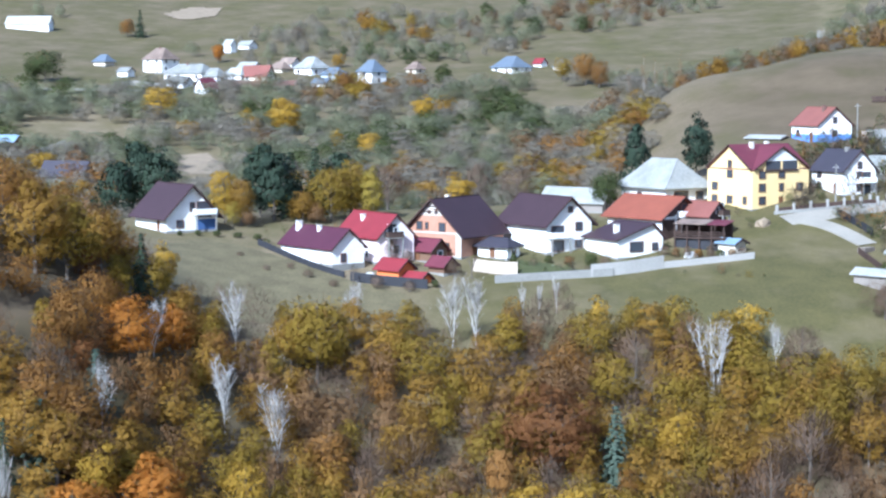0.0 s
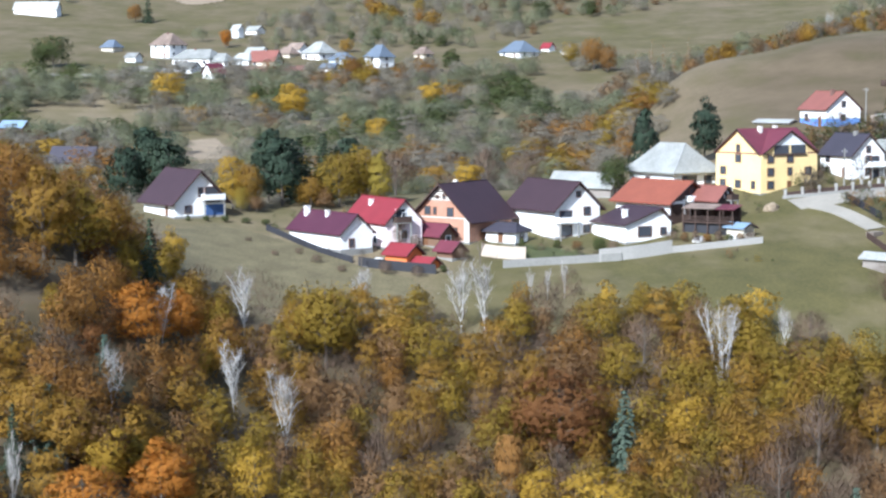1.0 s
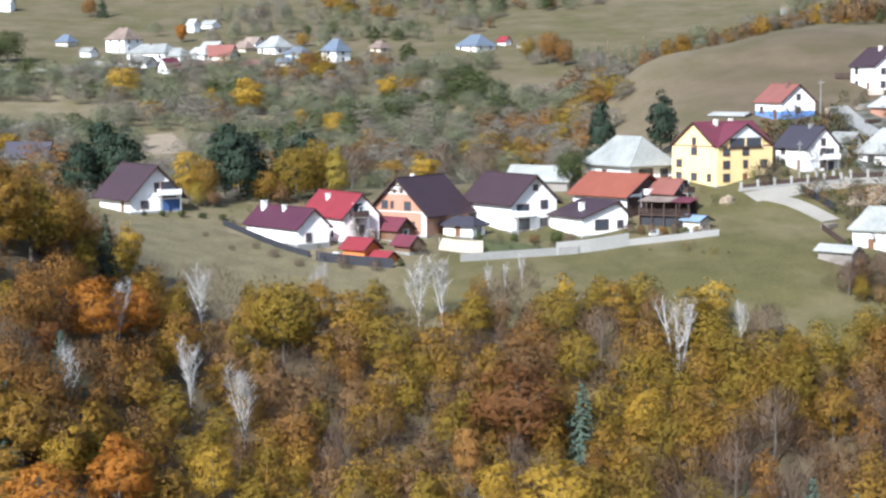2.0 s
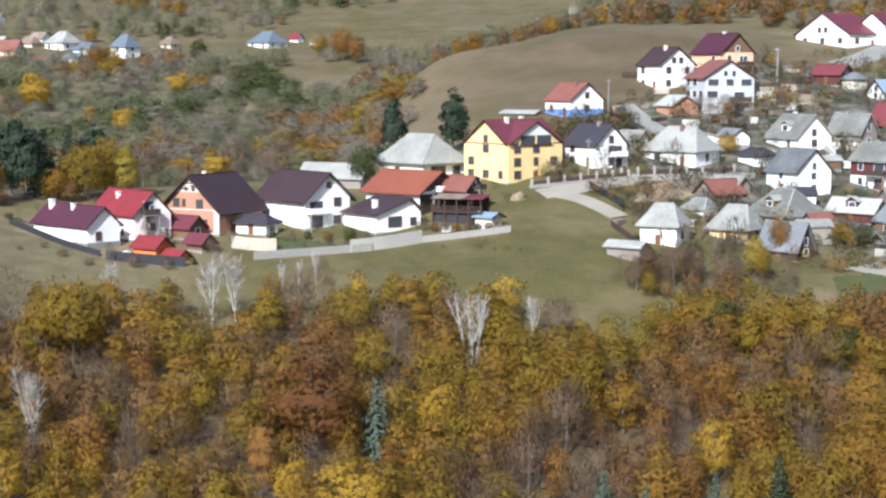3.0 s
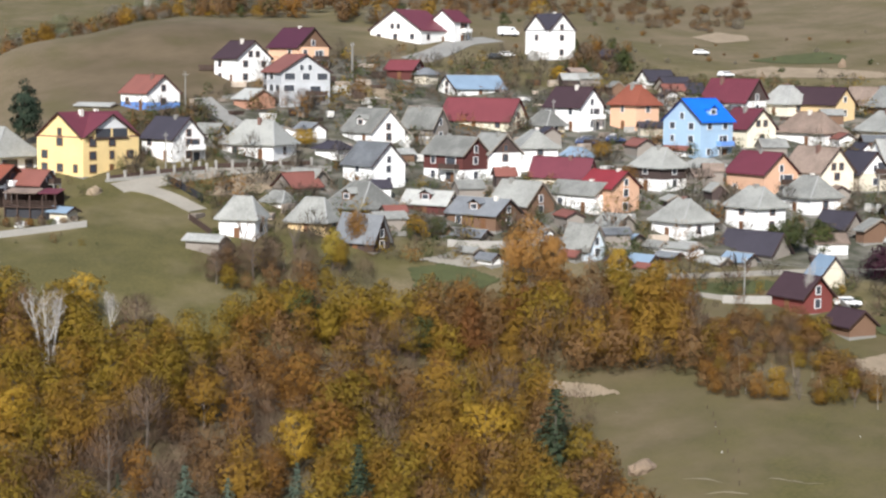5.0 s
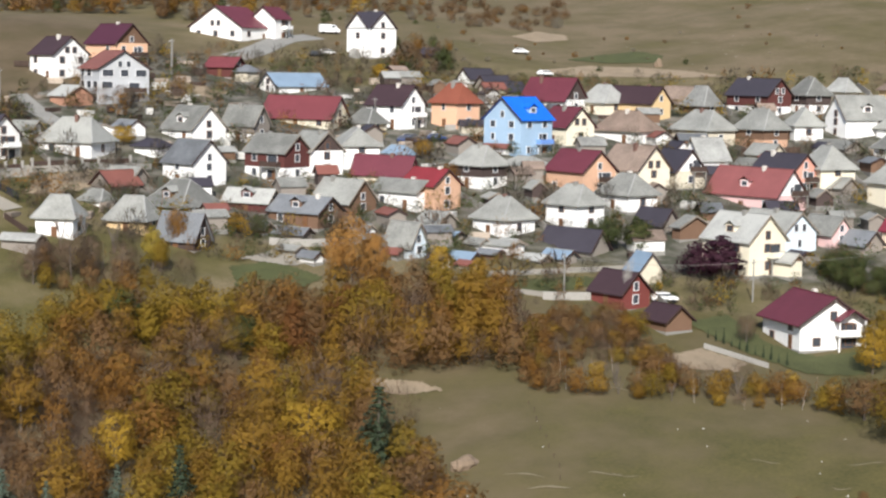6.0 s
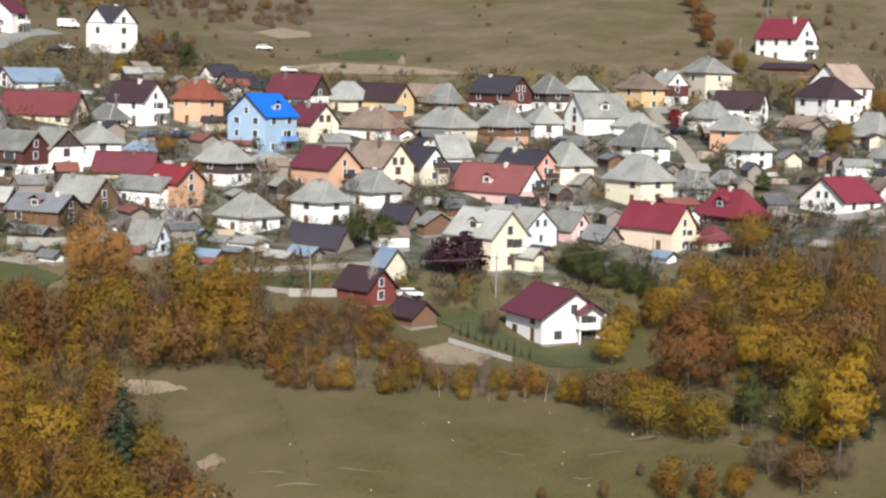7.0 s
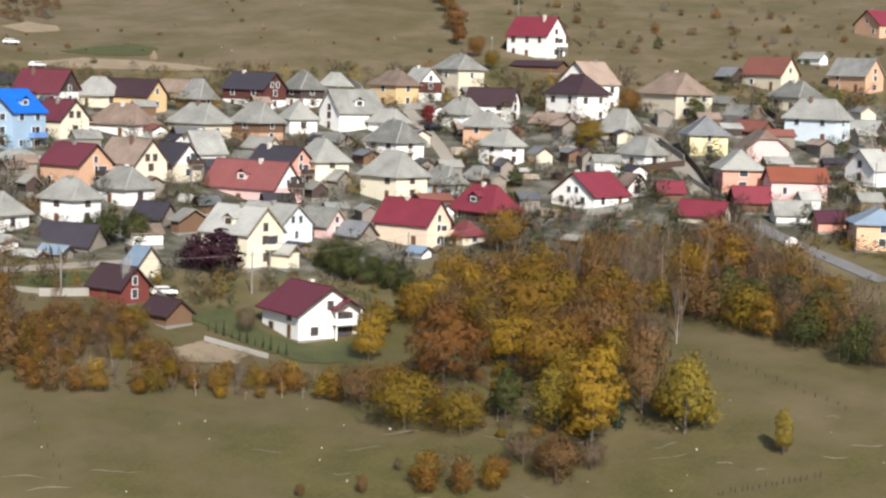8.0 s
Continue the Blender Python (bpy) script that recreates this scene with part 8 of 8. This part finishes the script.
tree('ochre', 151.1, 161.0, 3.2, 1.40)
tree('green', 156.2, 153.5, 7.3, 1.04, 2)
tree('young_birch', 155.7, 156.1, 7.3, 0.44, 0)
tree('young_birch', 155.3, 154.1, 6.7, 0.46, 1)
tree('gold', 156.9, 139.9, 13.7, 0.88, 2)
tree('lemon', 157.5, 146.0, 8.9, 0.84, 0)
tree('olive', 164.7, 151.4, 8.7, 0.94)
# dark narrow spruce put in for the shadow side next to the golden tree
tree('spruce', 163.6, 141.4, 8.2, 0.53, 0)
tree('umber', 168.5, 141.9, 12.4, 0.72, 0)
tree('young_birch', 160.4, 140.6, 8.6, 0.36, 0)
tree('lemon', 167.4, 134.1, 10.8, 0.90, 1)
tree('gold', 169.7, 138.4, 4.3, 1.46, 0)
tree('lemon', 169.8, 133.1, 4.3, 1.22, 1)
tree('umber', 147.5, 136.5, 5.6, 1.60)
tree('twig', 147.7, 142.2, 4.7, 1.60)
tree('rust', 143.0, 141.6, 3.3, 1.48)
tree('twig', 152.5, 135.8, 3.9, 1.48)
tree('gold', 173.1, 169.4, 7.5, 1.38, 0)
tree('ochre', 167.9, 157.9, 10.8, 1.04, 0)
tree('rust', 174.0, 159.1, 9.4, 1.02)
tree('olive', 181.2, 181.5, 6.6, 1.42)
tree('ochre', 184.1, 176.4, 9.8, 1.37, 1)
tree('umber', 180.9, 159.3, 9.3, 1.06)
tree('twig', 184.3, 154.1, 7.3, 1.07)
tree('gold', 186.9, 203.5, 4.5, 1.60, 0)
tree('twig', 170.7, 121.9, 3.1, 0.83)
tree('lemon', 170.3, 121.6, 6.3, 0.57, 2)
tree("birch", -28.3, 239.9, 10.0, 1.25, 0)
tree("birch", -13.0, 257.0, 7.7, 1.30, 1)
tree("birch", 1.3, 251.8, 10.9, 1.20, 0)
tree("birch", 4.8, 252.2, 11.1, 1.30, 1)
tree("birch", 11.9, 262.7, 5.5, 0.80, 0)
tree("birch", 14.3, 263.5, 5.3, 0.80, 1)
tree("birch", 17.0, 264.2, 6.2, 0.80, 0)
tree("birch", 36.7, 237.5, 11.8, 1.1, 2)
tree("birch", 46.5, 245.7, 6.7, 1.20, 1)
tree("birch", -36.2, 220.3, 8.3, 1.10, 1)
tree("birch", -22.3, 242.6, 5.5, 1.00, 2)
tree("birch", -38.0, 195.8, 8.7, 1.1, 1)
tree("birch", -26.5, 213.5, 10.4, 1.15, 0)
tree("birch", -19.8, 210.2, 11.8, 1.1, 1)
tree("birch", -42.5, 168.9, 9.2, 0.60, 0)
tree('birch', 148.0, 227.0, 8.7, 0.60)
tree('young_birch', 218.4, 198.7, 10.0, 0.8)
tree('young_birch', 220.7, 194.1, 9.5, 0.8)
tree('young_birch', 192.1, 156.0, 8.5, 0.9, 0)
tree('bare', 195.4, 158.4, 11.0, 0.8, 1)
tree('young_birch', 208.5, 168.7, 11.5, 0.95, 0)
tree('young_birch', 206.5, 170.5, 10.5, 0.95, 1)
tree('bare', 203.0, 172.0, 10.0, 0.8)
tree('bare', 212.5, 165.0, 10.0, 0.8)
tree('young_birch', 211.7, 167.6, 12.0, 0.7, 1)
tree('birch', 240.2, 178.6, 8.4, 0.70, 0)
tree('young_birch', 201.9, 135.8, 6.3, 0.6)
tree('young_birch', 202.7, 135.0, 6.7, 0.6)
tree('birch', 73.2, 245.2, 4.9, 0.40)
tree('green', 162.3, 255.0, 6.4, 1.30)
tree('green', 166.6, 252.7, 6.8, 1.30)
tree('green', 161.0, 258.4, 4.4, 1.20)
tree('purple', 172.6, 236.2, 7.7, 1.40)
tree('purple', 169.6, 238.5, 6.2, 1.30)
tree('green', 189.9, 229.8, 4.6, 1.40)
tree('green', 188.9, 222.7, 4.7, 1.40)
tree('green', 194.1, 223.2, 3.8, 1.30)
tree('crimson', 269.5, 292.3, 6.1, 1.00)
tree('olive', 281.9, 255.3, 8.2, 1.20)
tree('ochre', 217.1, 215.1, 8.8, 1.10)
tree('green', 321.0, 258.0, 6.8, 1.20)
tree('rust', 314.4, 272.5, 7.3, 1.00)
tree('green', 251.9, 247.4, 4.5, 1.20)
tree('rust', 366.9, 390.7, 7.7, 1.00)
tree('copper', 348.2, 367.5, 8.1, 1.00)
tree('copper', 335.3, 352.2, 7.7, 1.00)
tree('rust', 328.0, 337.9, 6.3, 1.20)
tree('rust', 374.6, 402.0, 7.0, 1.00)
tree('olive', 320.4, 324.2, 5.8, 1.00)
tree('gold', 101.3, 333.7, 4.2, 1.50)
tree('twig', 110.0, 361.8, 5.8, 1.30)
tree('twig', 106.7, 367.7, 4.9, 1.20)
tree('ochre', 104.9, 281.9, 3.8, 1.30)
tree('gold', 105.8, 280.2, 3.4, 1.20)
tree('green', 108.2, 279.8, 4.0, 1.20)
tree('ochre', 155.8, 313.3, 4.5, 1.30)
tree('rust', 151.2, 293.3, 5.8, 1.00)
tree('ochre', 93.0, 285.3, 3.8, 1.00)
tree('rust', 92.8, 275.7, 7.0, 0.80)
tree('twig', 65.4, 261.0, 5.6, 1.2)
tree('twig', 71.5, 262.0, 8.2, 1.05)
tree('twig', 75.0, 263.5, 6.6, 1.1)
tree('twig', 79.5, 262.0, 6.4, 1.1)
tree('lemon', 85.1, 264.9, 7.4, 0.8, 2)
tree('twig', 68.5, 266.5, 5.2, 1.1)
tree('bare', 77.4, 275.9, 7.3, 1.00)
tree('bare', 81.4, 273.1, 6.8, 1.10)
tree('bare', 73.2, 274.5, 6.4, 1.00)
tree('olive', 86.0, 263.7, 6.2, 0.70)
tree('green', 70.0, 280.2, 2.3, 1.30)
tree('gold', 177.4, 380.9, 4.3, 1.50)
tree('rust', 55.0, 689.9, 13.6, 1.10)
tree('rust', 59.7, 681.7, 10.9, 1.10)
tree('olive', 47.0, 700.9, 10.1, 1.00)
tree('green', -155.5, 698.6, 13.7, 1.40)
tree('green', -160.4, 700.5, 10.3, 1.30)
tree('gold', -97.7, 614.6, 12.3, 1.30)
tree('gold', -52.0, 588.8, 13.5, 1.30)
tree('gold', -6.5, 618.0, 9.8, 1.30)
tree('gold', -66.8, 605.1, 6.6, 1.00)
tree('gold', -22.7, 549.5, 8.1, 1.20)
tree('gold', -12.1, 541.2, 4.1, 1.30)
tree('gold', -33.5, 560.1, 7.1, 1.00)
tree('rust', -37.0, 675.0, 8.6, 1.20)
tree('amber', -95.2, 757.0, 8.7, 1.00)
tree('spruce', -141.9, 838.7, 13.5, 1.10)
tree('rust', -147.7, 838.1, 9.7, 1.00)
tree('green', 0.4, 688.0, 9.8, 1.30)
tree('birch', 150.0, 711.7, 11.6, 0.60)
tree('birch', 158.1, 692.6, 11.3, 0.50)
tree('umber', 123.8, 153.9, 1.8, 0.9)
tree('umber', 129.3, 149.6, 2.6, 0.7)
tree('twig', 136.4, 151.4, 1.8, 1.0)
tree('twig', 139.9, 149.8, 2.0, 0.9)
tree('gold', 158.6, 233.9, 2.0, 1.00)
tree('green', 157.8, 228.6, 1.8, 1.20)
tree('twig', 157.3, 209.0, 4.6, 1.00)
tree('pine', 37.2, 343.0, 15.0, 0.52, 2)
tree('pine', 49.9, 348.4, 13.0, 0.66, 1)
tree('pine', -30.6, 320.5, 13.5, 0.80, 0)
tree('pine', -33.6, 325.5, 14.5, 0.75, 2)
tree('spruce', -28.0, 326.5, 12.5, 1.60)
tree('spruce', -24.0, 333.0, 13.0, 1.50)
tree('pine', -19.5, 338.0, 12.5, 0.75, 0)
tree('pine', -57.9, 340.1, 15.5, 0.85, 2)
tree('pine', -53.6, 335.7, 13.0, 0.85, 1)
tree('pine', -61.5, 334.7, 12.0, 0.8, 0)
tree('gold', -38.6, 313.4, 10.4, 0.72)
tree('ochre', -35.6, 313.0, 9.2, 0.70)
tree('lemon', -37.0, 311.8, 5.0, 0.80)
tree('umber', -34.2, 312.0, 3.4, 1.1)
tree('olive', -20.3, 322.3, 10.6, 1.05)
tree('olive', -17.0, 325.6, 11.6, 1.05)
tree('ochre', -25.2, 319.2, 6.4, 1.10)
tree('lemon', -13.0, 323.5, 10.6, 0.70)
tree('umber', -22.6, 318.4, 4.4, 1.20)
tree('gold', 2.9, 335.0, 7.7, 1.10)
tree('green', 30.3, 328.6, 8.1, 1.20)
tree('twig', -10.8, 344.8, 9.3, 1.20)
tree('twig', 14.7, 351.7, 8.4, 1.30)
tree('twig', 6.9, 349.9, 9.1, 1.30)
tree('young_birch', 72.6, 644.6, 15.5, 0.80, 0)
tree('young_birch', 76.0, 638.2, 14.3, 0.80, 0)
tree('young_birch', 79.3, 636.9, 12.2, 0.80, 1)
tree('young_birch', 88.2, 660.7, 12.7, 0.80, 1)
tree('young_birch', 67.7, 646.1, 12.4, 0.80, 1)
# ---- garden shrubs of the first houses ----
tree('twig', 36.6, 292.4, 2.2, 1.2)
tree('umber', 38.4, 291.6, 1.9, 1.2)
tree('twig', 40.2, 290.6, 2.4, 1.1)
tree('rust', 42.0, 290.9, 1.8, 1.2)
tree('twig', 43.9, 290.6, 2.2, 1.2)
tree('green', 45.6, 290.8, 1.5, 1.3)
tree('umber', 47.4, 290.4, 1.7, 1.2)
tree('twig', 49.2, 290.7, 1.9, 1.1)
tree('green', 24.0, 286.6, 3.2, 1.2)
tree('umber', 20.6, 289.6, 1.8, 1.4)
tree('green', 17.4, 291.0, 1.6, 1.5)
tree('twig', 26.2, 285.9, 3.0, 1.0)
tree('green', 11.6, 290.3, 2.2, 1.0)
tree('twig', -8.6, 289.6, 4.8, 1.1)
tree('twig', -5.6, 287.4, 3.4, 1.1)
tree('bare', 4.6, 281.6, 5.2, 1.2)
tree('twig', 1.6, 283.0, 3.0, 1.2)
tree('green', -44.5, 299.5, 1.2, 1.4)
tree('green', -41.6, 300.6, 1.3, 1.5)
tree('green', -38.4, 301.0, 1.5, 1.5)
tree('green', -35.0, 302.0, 1.2, 1.8)
tree('green', -31.6, 302.0, 1.3, 1.6)
tree('twig', -21.2, 278.4, 1.7, 1.5)
tree('twig', -24.4, 283.2, 1.3, 1.5)
tree('twig', -17.0, 274.6, 1.4, 1.7)
tree('twig', -28.0, 280.6, 1.1, 1.6)
tree('twig', -33.0, 288.0, 0.9, 1.9)
tree('twig', -10.2, 274.4, 2.6, 1.3)
tree('bare', -14.0, 276.0, 3.6, 1.3)
tree('twig', -5.2, 273.6, 2.2, 1.3)
tree('green', -1.2, 276.4, 1.5, 1.4)
# ---- woods and hedges ----
wood = Woods("autumn_wood", "dense autumn wood of ochre and rusty crowns", ["ochre", "olive", "rust", "twig", "gold", "copper", "amber", "umber", "scrub", "green"], 1120, 0.37, 3)
forest(wood)
thicket([(59.7, 245.5), (70.0, 249.0), (90.7, 245.4), (92.0, 226.3), (81.6, 232.0)], 3.2, {"ochre": 3, "olive": 6, "rust": 1, "green": 1.2, "umber": 1.5, "twig": 1}, 5.5, 8.5, 21, wood, 1.0)
thicket([(90.7, 245.4), (99.9, 239.3), (110.5, 241.1), (126.2, 234.0), (127.8, 226.4), (118.3, 209.2), (100.7, 219.2), (92.0, 226.3)], 3.2, {"ochre": 3.5, "rust": 4, "olive": 1.5, "twig": 1.6, "copper": 0.6, "umber": 4.5}, 6.5, 10.0, 32, wood, 1.0)
thicket([(118.5, 207.7), (135.5, 201.5), (150.5, 182.7), (147.3, 174.2), (146.0, 177.2), (128.0, 190.2), (115.2, 200.3)], 1.7, {"ochre": 3, "rust": 2, "twig": 4, "young_birch": 4.5, "bare": 1, "umber": 3, "gold": 0.6, "olive": 2}, 1.8, 4.6, 22, wood, 1.1, 300)
thicket([(180.4, 183.1), (176.4, 166.7), (173.1, 150.3), (184.3, 154.1), (195.2, 162.5), (203.7, 176.4), (207.2, 191.3), (203.6, 205.8), (198.5, 209.7), (187.2, 196.3)], 3.6, {"ochre": 4, "olive": 4, "rust": 0.8, "twig": 2.5, "gold": 1.4, "umber": 1.6}, 4.5, 8.5, 23, wood, 1.1, 120)
thicket([(201.9, 169.2), (202.4, 153.9), (200.7, 127.6), (215.7, 137.5), (228.1, 157.5), (236.4, 171.2), (230.8, 181.8)], 3.2, {"rust": 2, "ochre": 3, "olive": 2.6, "twig": 3, "green": 1.6, "umber": 3, "bare": 1}, 5.0, 9.0, 24, wood, 1.0)
thicket([(208.5, 198.9), (221.9, 192.5), (239.5, 179.2), (237.8, 169.9), (221.2, 174.1), (199.5, 184.2)], 3.6, {"bare": 2, "twig": 4, "young_birch": 1.6, "umber": 2, "rust": 1.5, "olive": 1}, 7.0, 10.5, 25, wood, 0.9, 80)
thicket([(177.5, 199.8), (193.2, 204.0), (205.3, 203.5), (218.8, 197.1), (205.5, 170.1), (188.2, 162.7), (176.0, 172.9)], 3.4, {"ochre": 3, "rust": 0.8, "umber": 2.5, "twig": 4, "gold": 0.8, "olive": 3}, 4.5, 8.0, 33, wood, 1.0, 90)
thicket([(133.6, 144.8), (137.6, 147.3), (142.5, 142.0), (139.3, 137.8)], 2.4, {"ochre": 2, "rust": 3, "twig": 1}, 3.0, 5.0, 26, wood, 1.2, 25)
thicket([(128.0, 224.7), (137.1, 224.8), (145.3, 222.2), (141.5, 212.5), (138.5, 208.0), (139.0, 199.0), (138.2, 193.0), (132.4, 196.7), (118.8, 206.1)], 1.9, {"rust": 2.5, "umber": 4, "ochre": 2, "olive": 1.5, "twig": 4}, 2.2, 4.2, 28, wood, 1.35, 240)
thicket([(152.0, 173.5), (168.0, 180.5), (184.4, 175.5), (182.9, 155.9), (165.6, 142.2), (156.6, 138.2), (148.1, 139.3), (150.2, 147.0), (146.3, 163.1)], 2.2, {"umber": 3, "twig": 3, "olive": 2.5, "ochre": 1, "young_birch": 0.8}, 1.2, 2.8, 29, wood, 1.3, 90)
thicket([(65.2, 265.7), (72.2, 268.2), (79.3, 267.2), (85.9, 267.6), (90.8, 264.3), (89.5, 256.5), (74.0, 255.4), (63.7, 259.7)], 2.6, {"twig": 3, "scrub": 2, "olive": 2, "umber": 1.5, "bare": 0.6, "young_birch": 0.5}, 3.0, 5.5, 31, wood, 1.15, 70)
QUARRY = [(-73.9, 483.5), (-58.7, 487.6), (-66.0, 549.2), (-83.3, 545.7)]
thicket([(190.3, 234.7), (196.3, 233.1), (194.7, 214.2), (189.1, 209.3), (188.7, 225.3)], 2.0, {"green": 3}, 2.5, 4.2, 27, None, 1.3, 16)
far_wood = Woods("far_woods", "mixed woods filling the valley, haze painted into their leaf colours", ["hazed_greygreen", "haze", "olive", "ochre", "gold", "rust", "green", "umber"], 500, 0.63, 9, brush="haze")
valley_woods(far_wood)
hedges(far_wood)
wood.finish()
far_wood.finish()
meadow_wear(((-8, 12, 262, 300, 4, 10), (25, 46, 186, 236, 22, 40), (46, 58, 196, 235, 12, 20), (20, 60, 455, 620, 150, 90), (-16, 8, 700, 1000, 60, 0)))
more_sheds()
yard_fences()
yard_clutter()
gardens()
